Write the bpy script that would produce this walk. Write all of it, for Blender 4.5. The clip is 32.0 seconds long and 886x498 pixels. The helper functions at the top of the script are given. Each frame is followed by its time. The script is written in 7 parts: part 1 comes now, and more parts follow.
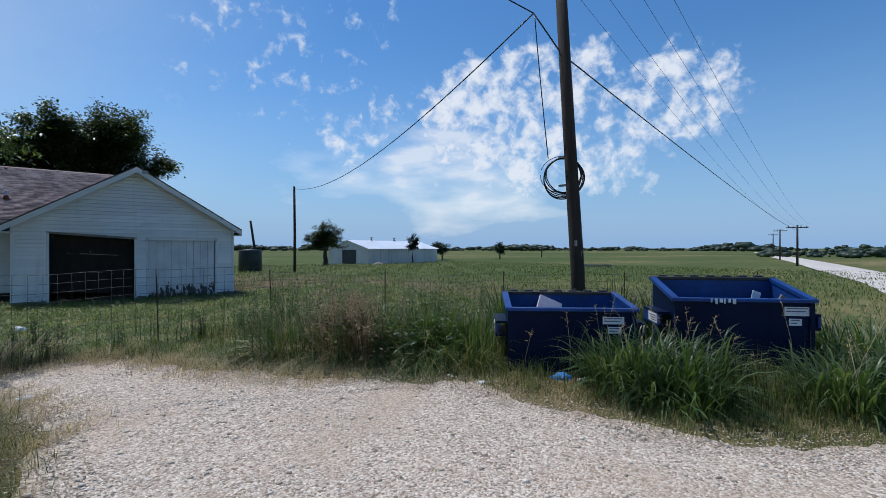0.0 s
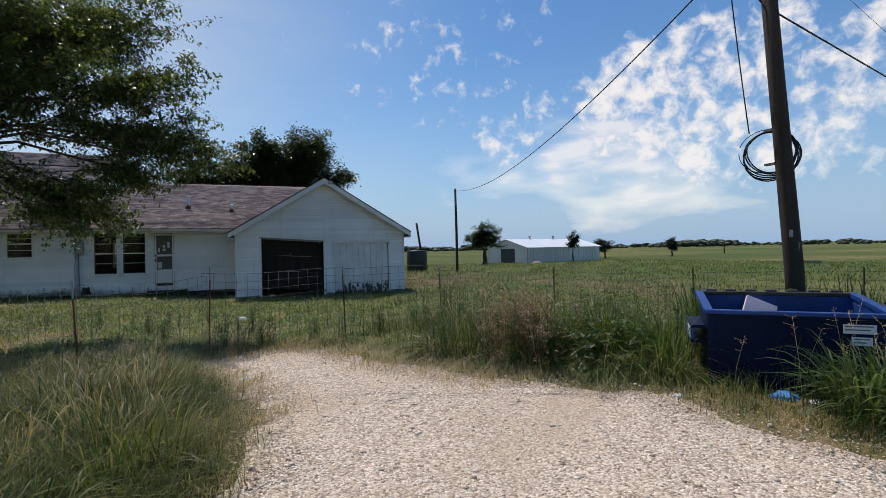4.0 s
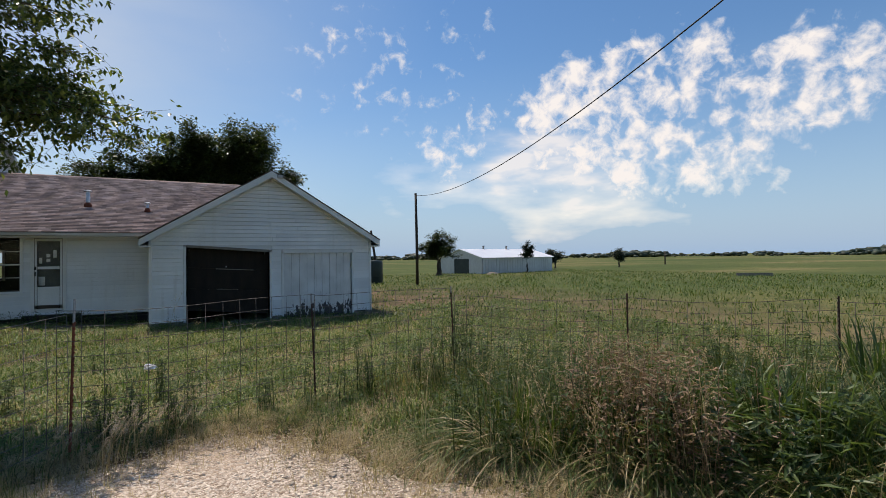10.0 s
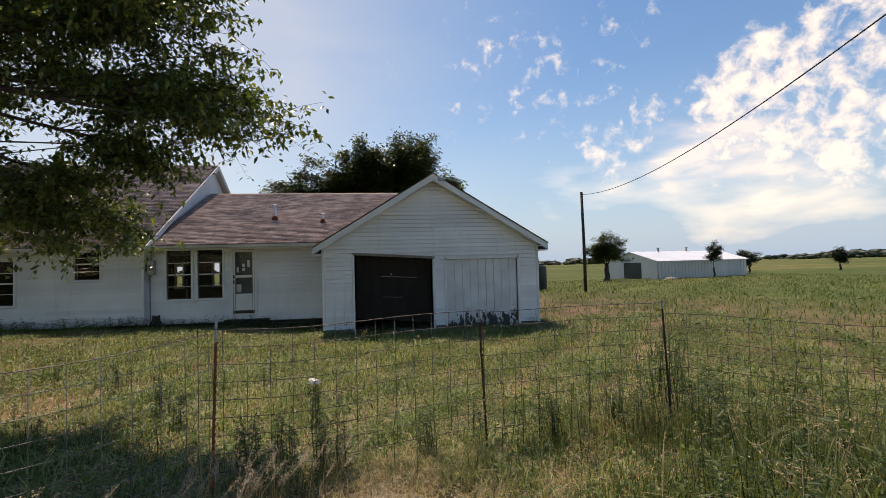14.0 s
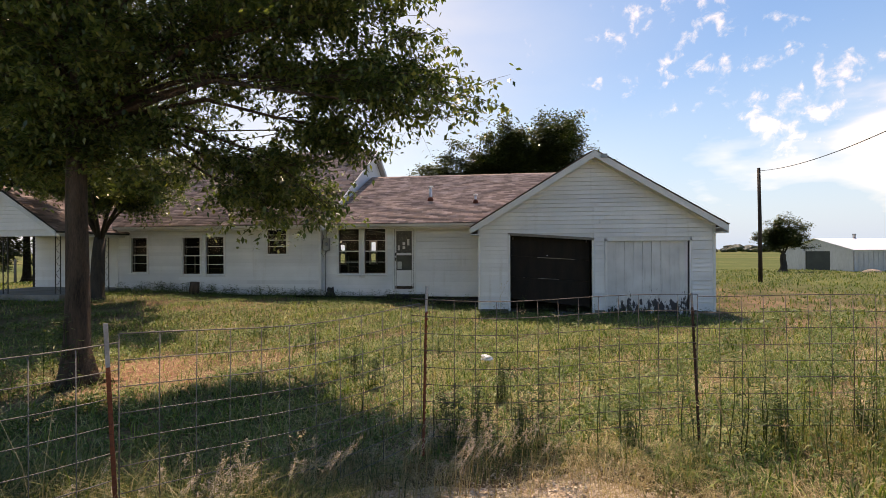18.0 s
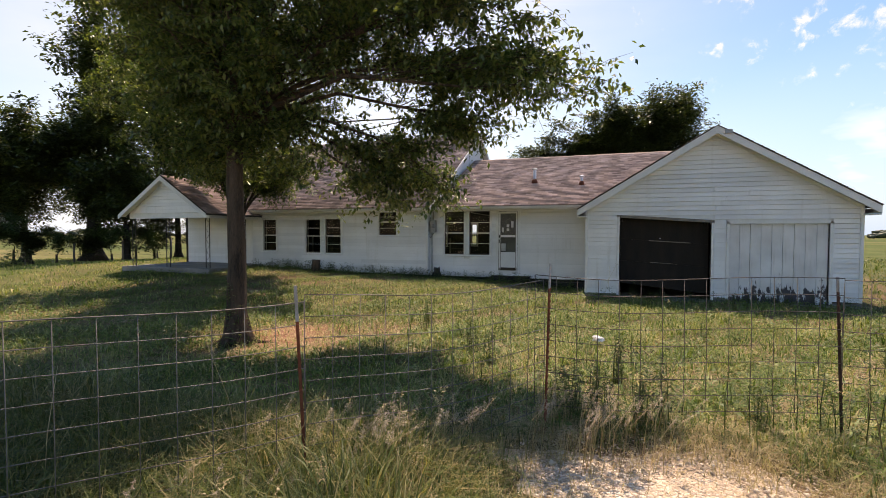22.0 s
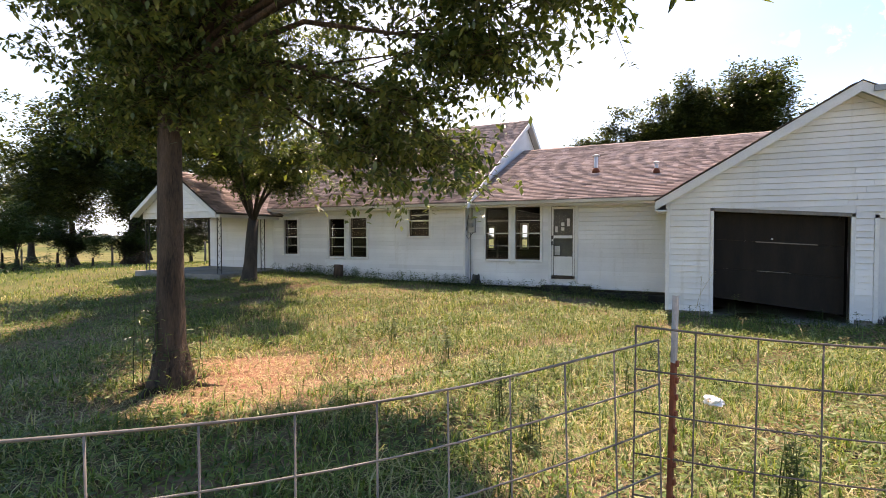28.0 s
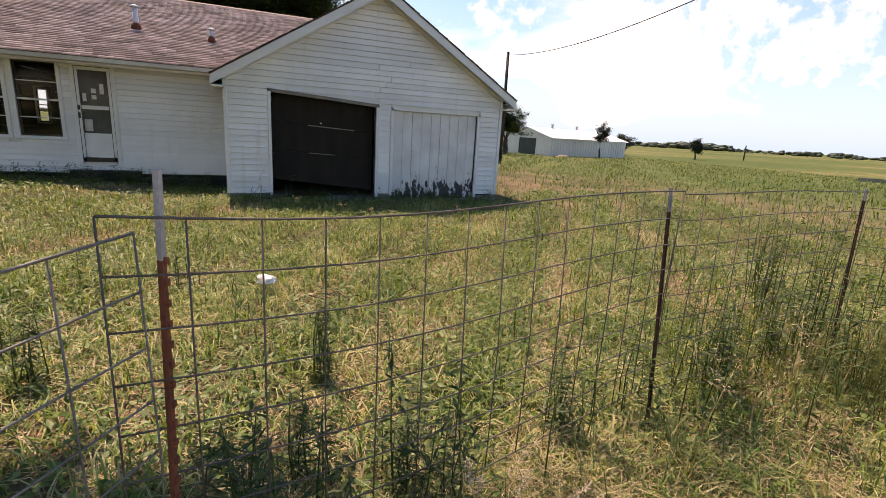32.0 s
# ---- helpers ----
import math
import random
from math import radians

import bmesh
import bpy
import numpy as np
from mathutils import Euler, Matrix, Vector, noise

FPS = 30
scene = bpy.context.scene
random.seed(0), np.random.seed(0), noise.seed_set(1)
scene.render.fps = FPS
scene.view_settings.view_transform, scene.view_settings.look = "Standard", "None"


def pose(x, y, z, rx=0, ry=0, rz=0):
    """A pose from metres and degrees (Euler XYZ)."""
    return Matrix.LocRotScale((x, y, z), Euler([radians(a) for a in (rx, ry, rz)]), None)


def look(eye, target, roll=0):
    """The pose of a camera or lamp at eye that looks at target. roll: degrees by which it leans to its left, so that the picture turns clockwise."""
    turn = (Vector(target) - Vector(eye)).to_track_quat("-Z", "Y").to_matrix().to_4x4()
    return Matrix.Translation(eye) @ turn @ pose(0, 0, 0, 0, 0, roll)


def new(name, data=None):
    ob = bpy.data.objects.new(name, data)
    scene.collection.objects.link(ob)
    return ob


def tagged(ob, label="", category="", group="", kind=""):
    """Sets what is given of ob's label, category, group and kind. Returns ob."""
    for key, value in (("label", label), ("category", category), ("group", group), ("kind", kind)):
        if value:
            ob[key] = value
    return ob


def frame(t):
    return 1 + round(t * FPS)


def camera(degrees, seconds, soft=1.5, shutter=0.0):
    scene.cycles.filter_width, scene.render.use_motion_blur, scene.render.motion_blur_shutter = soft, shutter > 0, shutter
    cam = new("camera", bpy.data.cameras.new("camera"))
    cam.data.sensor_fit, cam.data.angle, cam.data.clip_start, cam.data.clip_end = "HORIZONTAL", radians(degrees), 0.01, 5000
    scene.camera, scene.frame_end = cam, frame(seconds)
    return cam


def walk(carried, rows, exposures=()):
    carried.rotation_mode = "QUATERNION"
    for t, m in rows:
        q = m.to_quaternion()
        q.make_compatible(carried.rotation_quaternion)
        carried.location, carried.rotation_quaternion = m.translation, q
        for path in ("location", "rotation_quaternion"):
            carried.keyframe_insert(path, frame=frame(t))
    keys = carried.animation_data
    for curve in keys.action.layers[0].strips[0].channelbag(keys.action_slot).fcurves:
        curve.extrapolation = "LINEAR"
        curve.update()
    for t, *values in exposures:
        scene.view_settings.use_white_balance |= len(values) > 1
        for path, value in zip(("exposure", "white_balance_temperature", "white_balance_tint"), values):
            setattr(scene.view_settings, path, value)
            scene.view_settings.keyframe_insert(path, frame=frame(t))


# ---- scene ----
LENS = 85.71
cam = camera(LENS, 32.0, 0.5)
PATH = [
    (0, (0.997, -20.220, 1.709), (2.264, -18.672, 1.705), 0.02),
    (0.5, (1.086, -20.116, 1.699), (2.256, -18.494, 1.692), -0.24),
    (1, (1.131, -20.021, 1.682), (2.221, -18.344, 1.679), -0.59),
    (1.5, (1.156, -19.941, 1.676), (2.182, -18.225, 1.675), -0.49),
    (2, (1.193, -19.896, 1.667), (2.138, -18.134, 1.680), -0.79),
    (2.5, (1.204, -19.863, 1.659), (2.071, -18.061, 1.696), -0.59),
    (3, (1.199, -19.822, 1.657), (1.953, -17.970, 1.693), -0.52),
    (3.5, (1.085, -19.783, 1.661), (1.808, -17.919, 1.683), -0.78),
    (4, (0.983, -19.815, 1.662), (1.688, -17.943, 1.661), -1.14),
    (4.5, (0.800, -19.578, 1.702), (1.503, -17.706, 1.704), -1.86),
    (6.5, (0.500, -18.669, 1.774), (1.249, -16.814, 1.804), -2.36),
    (7, (0.527, -18.433, 1.757), (1.303, -16.591, 1.820), -1.77),
    (7.5, (0.535, -18.098, 1.763), (1.430, -16.311, 1.834), -1.80),
    (8, (0.583, -17.768, 1.771), (1.573, -16.031, 1.821), -1.77),
    (8.5, (0.682, -17.443, 1.770), (1.708, -15.728, 1.820), -0.76),
    (9, (0.801, -17.099, 1.718), (1.831, -15.386, 1.786), -0.55),
    (9.5, (0.977, -16.611, 1.761), (1.975, -14.879, 1.782), -1.68),
    (10, (1.146, -16.114, 1.789), (2.069, -14.340, 1.822), -0.76),
    (10.5, (1.237, -15.673, 1.794), (2.127, -13.883, 1.864), -0.97),
    (11, (1.295, -15.306, 1.799), (2.165, -13.507, 1.879), -1.70),
    (11.5, (1.378, -14.982, 1.811), (2.110, -13.126, 1.943), -1.86),
    (12, (1.425, -14.740, 1.813), (2.043, -12.843, 1.951), -2.00),
    (12.5, (1.413, -14.574, 1.795), (1.966, -12.655, 1.908), -2.42),
    (13, (1.357, -14.513, 1.768), (1.835, -12.574, 1.866), -2.33),
    (13.5, (1.446, -14.595, 1.801), (1.815, -12.631, 1.883), -1.74),
    (14, (1.424, -14.537, 1.794), (1.722, -12.560, 1.863), -1.58),
    (14.5, (1.403, -14.454, 1.763), (1.631, -12.468, 1.827), -1.20),
    (16.5, (1.132, -14.395, 1.753), (1.083, -12.395, 1.774), -0.26),
    (17, (0.928, -14.423, 1.724), (0.822, -12.426, 1.741), -0.21),
    (17.5, (0.869, -14.353, 1.727), (0.688, -12.361, 1.739), -0.43),
    (18, (0.770, -14.353, 1.730), (0.512, -12.369, 1.737), -0.31),
    (18.5, (0.692, -14.392, 1.731), (0.354, -12.420, 1.729), 0.07),
    (19, (0.635, -14.457, 1.726), (0.199, -12.505, 1.712), -0.20),
    (19.5, (0.649, -14.521, 1.721), (0.126, -12.591, 1.701), -0.39),
    (20, (0.637, -14.573, 1.721), (0.086, -12.650, 1.698), -0.42),
    (20.5, (0.611, -14.633, 1.722), (0.021, -12.722, 1.693), -0.75),
    (21, (0.611, -14.701, 1.723), (-0.023, -12.804, 1.684), -0.74),
    (21.5, (0.587, -14.742, 1.714), (-0.072, -12.854, 1.661), -0.20),
    (22, (0.563, -14.713, 1.690), (-0.084, -12.821, 1.627), 0.13),
    (22.5, (0.573, -14.593, 1.655), (-0.025, -12.688, 1.553), 0.59),
    (23, (0.742, -14.343, 1.669), (0.159, -12.434, 1.539), 0.89),
    (23.5, (0.687, -14.204, 1.633), (0.079, -12.304, 1.492), 1.91),
    (24, (0.662, -13.903, 1.600), (0.139, -11.980, 1.438), 1.67),
    (24.5, (0.605, -13.577, 1.596), (0.168, -11.629, 1.476), 3.11),
    (25, (0.507, -13.289, 1.597), (0.045, -11.347, 1.473), 2.43),
    (25.5, (0.427, -12.997, 1.603), (-0.160, -11.087, 1.507), 2.09),
    (26, (0.347, -12.689, 1.600), (-0.325, -10.809, 1.482), 1.88),
    (26.5, (0.224, -12.337, 1.559), (-0.518, -10.481, 1.479), 0.79),
    (28.5, (-0.057, -11.773, 1.638), (-0.917, -9.968, 1.587), 0.08),
    (29, (-0.144, -11.567, 1.646), (-0.942, -9.733, 1.606), 0.10),
    (29.5, (-0.142, -11.556, 1.655), (-1.004, -9.752, 1.610), -0.32),
    (30, (-0.119, -11.513, 1.626), (-1.003, -9.721, 1.538), -0.01),
    (30.5, (-0.055, -11.307, 1.548), (-0.732, -9.436, 1.343), 1.46),
    (31, (0.030, -11.249, 1.514), (-0.214, -9.301, 1.134), 2.16),
    (31.5, (0.190, -11.285, 1.489), (0.464, -9.361, 1.019), 0.85),
    (32, (0.257, -11.481, 1.547), (1.026, -9.697, 1.071), 3.41),
]
EXPOSURES = [(0.0, -0.25, 5800, 10), (2.0, -0.2, 6200, 12), (4.0, -0.12, 6650, 13), (7.0, -0.1, 6950, 14), (10.0, -0.05, 7100, 15), (12.0, 0.05, 7900, 19), (14.0, 0.18, 8200, 20), (19.0, 0.65, 9000, 25),
             (22.0, 0.78, 8800, 24), (26.0, 1.12, 8650, 25), (29.0, 1.47, 8800, 27), (31.0, 1.42, 8900, 27), (32.0, 0.86, 8900, 27)]
walk(cam, [(t, look(eye, target, roll)) for t, eye, target, roll in PATH], EXPOSURES)

# ---- daylight ----
SUN_FROM = Vector((-0.12, 0.48, 1.0)).normalized()
world = bpy.data.worlds.new("sky")
scene.world = world
world.use_nodes = True
wn, wl = world.node_tree.nodes, world.node_tree.links
wn.clear()
sky = wn.new("ShaderNodeTexSky")
sky.sky_type = "NISHITA"
sky.sun_disc = False
sky.sun_elevation = math.asin(SUN_FROM.z)
sky.sun_rotation = math.atan2(SUN_FROM.x, SUN_FROM.y)
sky.air_density, sky.dust_density, sky.ozone_density = 1.15, 0.2, 4.0
bg = wn.new("ShaderNodeBackground")
bg.inputs["Strength"].default_value = 0.125
wo = wn.new("ShaderNodeOutputWorld")
deep = wn.new("ShaderNodeHueSaturation")
deep.inputs["Saturation"].default_value = 1.2
wl.new(sky.outputs[0], deep.inputs["Color"])
wl.new(deep.outputs[0], bg.inputs["Color"])
wl.new(bg.outputs[0], wo.inputs["Surface"])
sun = new("sun", bpy.data.lights.new("sun", "SUN"))
sun.data.energy, sun.data.angle, sun.data.color = 4.0, radians(0.5), (1.0, 0.955, 0.88)
sun.matrix_world = look(SUN_FROM * 60, (0, 0, 0))

# ---- materials ----
rng = np.random.default_rng(7)
rnd = random.Random(11)


def nodes_of(name):
    m = bpy.data.materials.new(name)
    m.use_nodes = True
    t = m.node_tree
    t.nodes.clear()
    out = t.nodes.new("ShaderNodeOutputMaterial")
    return m, t, out


def noise_at(t, scale, detail=4.0, rough=0.55, vec=None, distort=0.0):
    n = t.nodes.new("ShaderNodeTexNoise")
    n.inputs["Scale"].default_value = scale
    n.inputs["Detail"].default_value = detail
    n.inputs["Roughness"].default_value = rough
    n.inputs["Distortion"].default_value = distort
    if vec is None:
        g = t.nodes.new("ShaderNodeNewGeometry")
        vec = g.outputs["Position"]
    t.links.new(vec, n.inputs["Vector"])
    return n.outputs["Fac"]


def ramp(t, fac, stops):
    r = t.nodes.new("ShaderNodeValToRGB")
    e = r.color_ramp.elements
    while len(e) < len(stops):
        e.new(0.5)
    for el, (p, c) in zip(e, stops):
        el.position = p
        el.color = (*c, 1.0) if len(c) == 3 else c
    t.links.new(fac, r.inputs["Fac"])
    return r.outputs["Color"]


def mixed(t, a, b, fac, kind="MIX"):
    m = t.nodes.new("ShaderNodeMix")
    m.data_type, m.blend_type = "RGBA", kind
    for s, v in ((m.inputs["Factor"], fac), (m.inputs["A"], a), (m.inputs["B"], b)):
        if isinstance(v, (int, float)):
            s.default_value = v
        elif isinstance(v, tuple):
            s.default_value = (*v, 1.0)
        else:
            t.links.new(v, s)
    return m.outputs["Result"]


def maths(t, op, a, b=0.0, c=0.0):
    m = t.nodes.new("ShaderNodeMath")
    m.operation = op
    for s, v in zip(m.inputs, (a, b, c)):
        if isinstance(v, (int, float)):
            s.default_value = v
        else:
            t.links.new(v, s)
    return m.outputs[0]


def stretched(t, sx, sy, sz):
    g = t.nodes.new("ShaderNodeNewGeometry")
    v = t.nodes.new("ShaderNodeVectorMath")
    v.operation = "MULTIPLY"
    v.inputs[1].default_value = (sx, sy, sz)
    t.links.new(g.outputs["Position"], v.inputs[0])
    return v.outputs[0]


def surface(t, out, color, rough=0.8, metal=0.0, height=None, strength=0.3, dist=0.01, spec=0.4):
    p = t.nodes.new("ShaderNodeBsdfPrincipled")
    p.inputs["Roughness"].default_value = rough
    p.inputs["Metallic"].default_value = metal
    p.inputs["Specular IOR Level"].default_value = spec
    if isinstance(color, tuple):
        p.inputs["Base Color"].default_value = (*color, 1.0)
    else:
        t.links.new(color, p.inputs["Base Color"])
    if height is not None:
        b = t.nodes.new("ShaderNodeBump")
        b.inputs["Strength"].default_value = strength
        b.inputs["Distance"].default_value = dist
        t.links.new(height, b.inputs["Height"])
        t.links.new(b.outputs[0], p.inputs["Normal"])
    t.links.new(p.outputs[0], out.inputs["Surface"])
    return p


def plain(name, c1, c2, scale=1.5, fine=25.0, rough=0.8, metal=0.0, bump=0.25, dist=0.006, vary=0.0, spec=0.4, stretch=None):
    """Two colours mixed at a coarse and a fine scale, with fine relief."""
    m, t, out = nodes_of(name)
    vec = stretched(t, *stretch) if stretch else None
    a = noise_at(t, scale, 5.0, 0.6, vec)
    b = noise_at(t, fine, 4.0, 0.6, vec)
    f = maths(t, "ADD", maths(t, "MULTIPLY", a, 0.65), maths(t, "MULTIPLY", b, 0.35))
    col = ramp(t, f, [(0.34, c1), (0.66, c2)])
    if vary:
        oi = t.nodes.new("ShaderNodeObjectInfo")
        v = maths(t, "ADD", maths(t, "MULTIPLY", oi.outputs["Random"], vary), 1.0 - vary / 2)
        h = t.nodes.new("ShaderNodeHueSaturation")
        t.links.new(v, h.inputs["Value"])
        t.links.new(col, h.inputs["Color"])
        col = h.outputs[0]
    surface(t, out, col, rough, metal, b, bump, dist, spec)
    return m


def foliage(name, dark, mid, light, trans=0.35, rough=0.5, straw=None, patchy=0.5, gloss=0.4):
    """Leaf or blade: colour by island, light through it."""
    m, t, out = nodes_of(name)
    g = t.nodes.new("ShaderNodeNewGeometry")
    stops = [(0.0, dark), (0.45, mid), (0.9, light)]
    if straw:
        stops = [(0.0, dark), (0.35, mid), (0.62, light), (0.86, straw), (1.0, straw)]
    n = noise_at(t, 0.9, 3.0)
    f = maths(t, "ADD", maths(t, "MULTIPLY", g.outputs["Random Per Island"], 0.7), maths(t, "MULTIPLY", n, patchy))
    f = maths(t, "SUBTRACT", f, patchy / 2 - 0.15)
    col = ramp(t, f, stops)
    p = t.nodes.new("ShaderNodeBsdfPrincipled")
    p.inputs["Roughness"].default_value = rough
    p.inputs["Specular IOR Level"].default_value = gloss
    t.links.new(col, p.inputs["Base Color"])
    tr = t.nodes.new("ShaderNodeBsdfTranslucent")
    warm = mixed(t, col, (0.95, 1.0, 0.45), 1.0, "MULTIPLY")
    t.links.new(warm, tr.inputs["Color"])
    ms = t.nodes.new("ShaderNodeMixShader")
    ms.inputs[0].default_value = trans
    t.links.new(p.outputs[0], ms.inputs[1])
    t.links.new(tr.outputs[0], ms.inputs[2])
    t.links.new(ms.outputs[0], out.inputs["Surface"])
    return m


def siding_paint(name):
    m, t, out = nodes_of(name)
    oi = t.nodes.new("ShaderNodeObjectInfo")
    base = ramp(t, noise_at(t, 0.7, 5.0), [(0.3, (0.64, 0.645, 0.65)), (0.7, (0.80, 0.80, 0.80))])
    run = noise_at(t, 1.0, 5.0, 0.65, stretched(t, 5.0, 5.0, 0.5))
    col = mixed(t, base, (0.50, 0.47, 0.41), ramp(t, run, [(0.56, (0, 0, 0)), (0.78, (0.55, 0.55, 0.55))]))
    spot = noise_at(t, 38.0, 3.0)
    col = mixed(t, col, (0.36, 0.33, 0.29), ramp(t, spot, [(0.68, (0, 0, 0)), (0.76, (0.5, 0.5, 0.5))]))
    h = t.nodes.new("ShaderNodeHueSaturation")
    t.links.new(maths(t, "ADD", maths(t, "MULTIPLY", oi.outputs["Random"], 0.14), 0.93), h.inputs["Value"])
    t.links.new(col, h.inputs["Color"])
    grain = noise_at(t, 9.0, 4.0, 0.6, stretched(t, 1.0, 1.0, 14.0))
    surface(t, out, h.outputs[0], 0.62, 0.0, grain, 0.18, 0.004)
    return m


def peeling_paint(name):
    """White board paint, flaked off to dark wood towards the sill."""
    m, t, out = nodes_of(name)
    g = t.nodes.new("ShaderNodeNewGeometry")
    sep = t.nodes.new("ShaderNodeSeparateXYZ")
    t.links.new(g.outputs["Position"], sep.inputs[0])
    base = ramp(t, noise_at(t, 1.4, 5.0), [(0.3, (0.55, 0.55, 0.55)), (0.7, (0.74, 0.74, 0.74))])
    streak = noise_at(t, 2.0, 4.0, 0.6, stretched(t, 9.0, 9.0, 0.6))
    base = mixed(t, base, (0.40, 0.39, 0.37), ramp(t, streak, [(0.55, (0, 0, 0)), (0.8, (0.6, 0.6, 0.6))]))
    flake = noise_at(t, 5.0, 5.0, 0.65, stretched(t, 2.2, 2.2, 0.75))
    low = maths(t, "MULTIPLY", maths(t, "SUBTRACT", 0.42, sep.outputs["Z"]), 0.42)
    f = maths(t, "ADD", flake, maths(t, "MAXIMUM", maths(t, "MINIMUM", low, 0.2), -0.35))
    mask = ramp(t, f, [(0.60, (0, 0, 0)), (0.635, (1, 1, 1))])
    col = mixed(t, base, (0.055, 0.05, 0.055), mask)
    surface(t, out, col, 0.7, 0.0, maths(t, "MULTIPLY", mask, -1.0), 0.5, 0.003)
    return m


def island_mix(name, stops, rough=0.9, bump=0.4, bscale=70.0, dist=0.004, coarse=0.6, metal=0.0, stain=None):
    """Joined small pieces: a tone for each piece."""
    m, t, out = nodes_of(name)
    g = t.nodes.new("ShaderNodeNewGeometry")
    n = noise_at(t, coarse, 4.0)
    f = maths(t, "ADD", maths(t, "MULTIPLY", g.outputs["Random Per Island"], 0.6), maths(t, "MULTIPLY", n, 0.4))
    col = ramp(t, f, stops)
    if stain:
        s = noise_at(t, 1.2, 5.0, 0.6, stretched(t, 1.3, 0.4, 0.4))
        col = mixed(t, col, stain, ramp(t, s, [(0.5, (0, 0, 0)), (0.72, (0.75, 0.75, 0.75))]))
    surface(t, out, col, rough, metal, noise_at(t, bscale, 3.0), bump, dist)
    return m


def ground_material():
    m, t, out = nodes_of("grassland_soil")
    g = t.nodes.new("ShaderNodeNewGeometry")
    sep = t.nodes.new("ShaderNodeSeparateXYZ")
    t.links.new(g.outputs["Position"], sep.inputs[0])
    far = t.nodes.new("ShaderNodeVectorMath")
    far.operation = "LENGTH"
    t.links.new(g.outputs["Position"], far.inputs[0])
    patch = noise_at(t, 0.35, 5.0, 0.6)
    yard = ramp(t, patch, [(0.30, (0.050, 0.055, 0.018)), (0.44, (0.10, 0.085, 0.038)), (0.54, (0.20, 0.13, 0.078)), (0.66, (0.33, 0.195, 0.125))])
    fine = noise_at(t, 14.0, 5.0, 0.7)
    yard = mixed(t, yard, (0.06, 0.055, 0.03), ramp(t, fine, [(0.38, (0.75, 0.75, 0.75)), (0.58, (0, 0, 0))]))
    bands = noise_at(t, 0.02, 4.0, 0.6, stretched(t, 0.7, 1.6, 1.0))
    field = ramp(t, bands, [(0.36, (0.068, 0.10, 0.026)), (0.48, (0.105, 0.125, 0.038)), (0.56, (0.15, 0.145, 0.05)), (0.66, (0.25, 0.20, 0.09))])
    mid = noise_at(t, 0.5, 5.0, 0.65)
    field = mixed(t, field, (0.06, 0.075, 0.022), ramp(t, mid, [(0.42, (0.6, 0.6, 0.6)), (0.6, (0, 0, 0))]))
    d = t.nodes.new("ShaderNodeMapRange")
    d.inputs["From Min"].default_value, d.inputs["From Max"].default_value = 10.0, 24.0
    t.links.new(far.outputs["Value"], d.inputs["Value"])
    col = mixed(t, yard, field, d.outputs[0])
    # bare red soil round the foot of the near tree
    v = t.nodes.new("ShaderNodeVectorMath")
    v.operation = "DISTANCE"
    v.inputs[1].default_value = (-4.8, -7.3, -0.2)
    t.links.new(g.outputs["Position"], v.inputs[0])
    bare = maths(t, "ADD", maths(t, "DIVIDE", v.outputs["Value"], 7.0), maths(t, "MULTIPLY", noise_at(t, 1.6, 6.0, 0.65), 0.8))
    soil = ramp(t, fine, [(0.3, (0.11, 0.045, 0.027)), (0.5, (0.27, 0.135, 0.085)), (0.68, (0.46, 0.27, 0.19))])
    col = mixed(t, soil, col, ramp(t, bare, [(0.46, (0, 0, 0)), (0.64, (1, 1, 1))]))
    surface(t, out, col, 0.95, 0.0, fine, 0.6, 0.03, 0.1)
    return m


def gravel_material():
    m, t, out = nodes_of("crushed_limestone")
    vo = t.nodes.new("ShaderNodeTexVoronoi")
    vo.inputs["Scale"].default_value = 46.0
    g = t.nodes.new("ShaderNodeNewGeometry")
    t.links.new(g.outputs["Position"], vo.inputs["Vector"])
    sepc = t.nodes.new("ShaderNodeSeparateColor")
    t.links.new(vo.outputs["Color"], sepc.inputs[0])
    stone = ramp(t, sepc.outputs[0], [(0.0, (0.24, 0.17, 0.115)), (0.3, (0.50, 0.39, 0.29)), (0.7, (0.68, 0.555, 0.435)), (1.0, (0.90, 0.78, 0.64))])
    worn = noise_at(t, 0.55, 5.0, 0.6)
    col = mixed(t, stone, (0.54, 0.405, 0.28), ramp(t, worn, [(0.5, (0, 0, 0)), (0.72, (0.75, 0.75, 0.75))]))
    grain = noise_at(t, 110.0, 3.0)
    col = mixed(t, col, (0.26, 0.21, 0.17), ramp(t, grain, [(0.30, (0.7, 0.7, 0.7)), (0.45, (0, 0, 0))]))
    surface(t, out, col, 0.9, 0.0, maths(t, "MULTIPLY", vo.outputs["Distance"], -1.0), 0.9, 0.02, 0.2)
    return m


def glass_material():
    m, t, out = nodes_of("window_glass")
    tr = t.nodes.new("ShaderNodeBsdfTransparent")
    tr.inputs[0].default_value = (0.86, 0.88, 0.88, 1)
    gl = t.nodes.new("ShaderNodeBsdfGlossy")
    gl.inputs["Roughness"].default_value = 0.03
    fr = t.nodes.new("ShaderNodeFresnel")
    fr.inputs[0].default_value = 1.27
    ms = t.nodes.new("ShaderNodeMixShader")
    t.links.new(fr.outputs[0], ms.inputs[0])
    t.links.new(tr.outputs[0], ms.inputs[1])
    t.links.new(gl.outputs[0], ms.inputs[2])
    t.links.new(ms.outputs[0], out.inputs["Surface"])
    return m


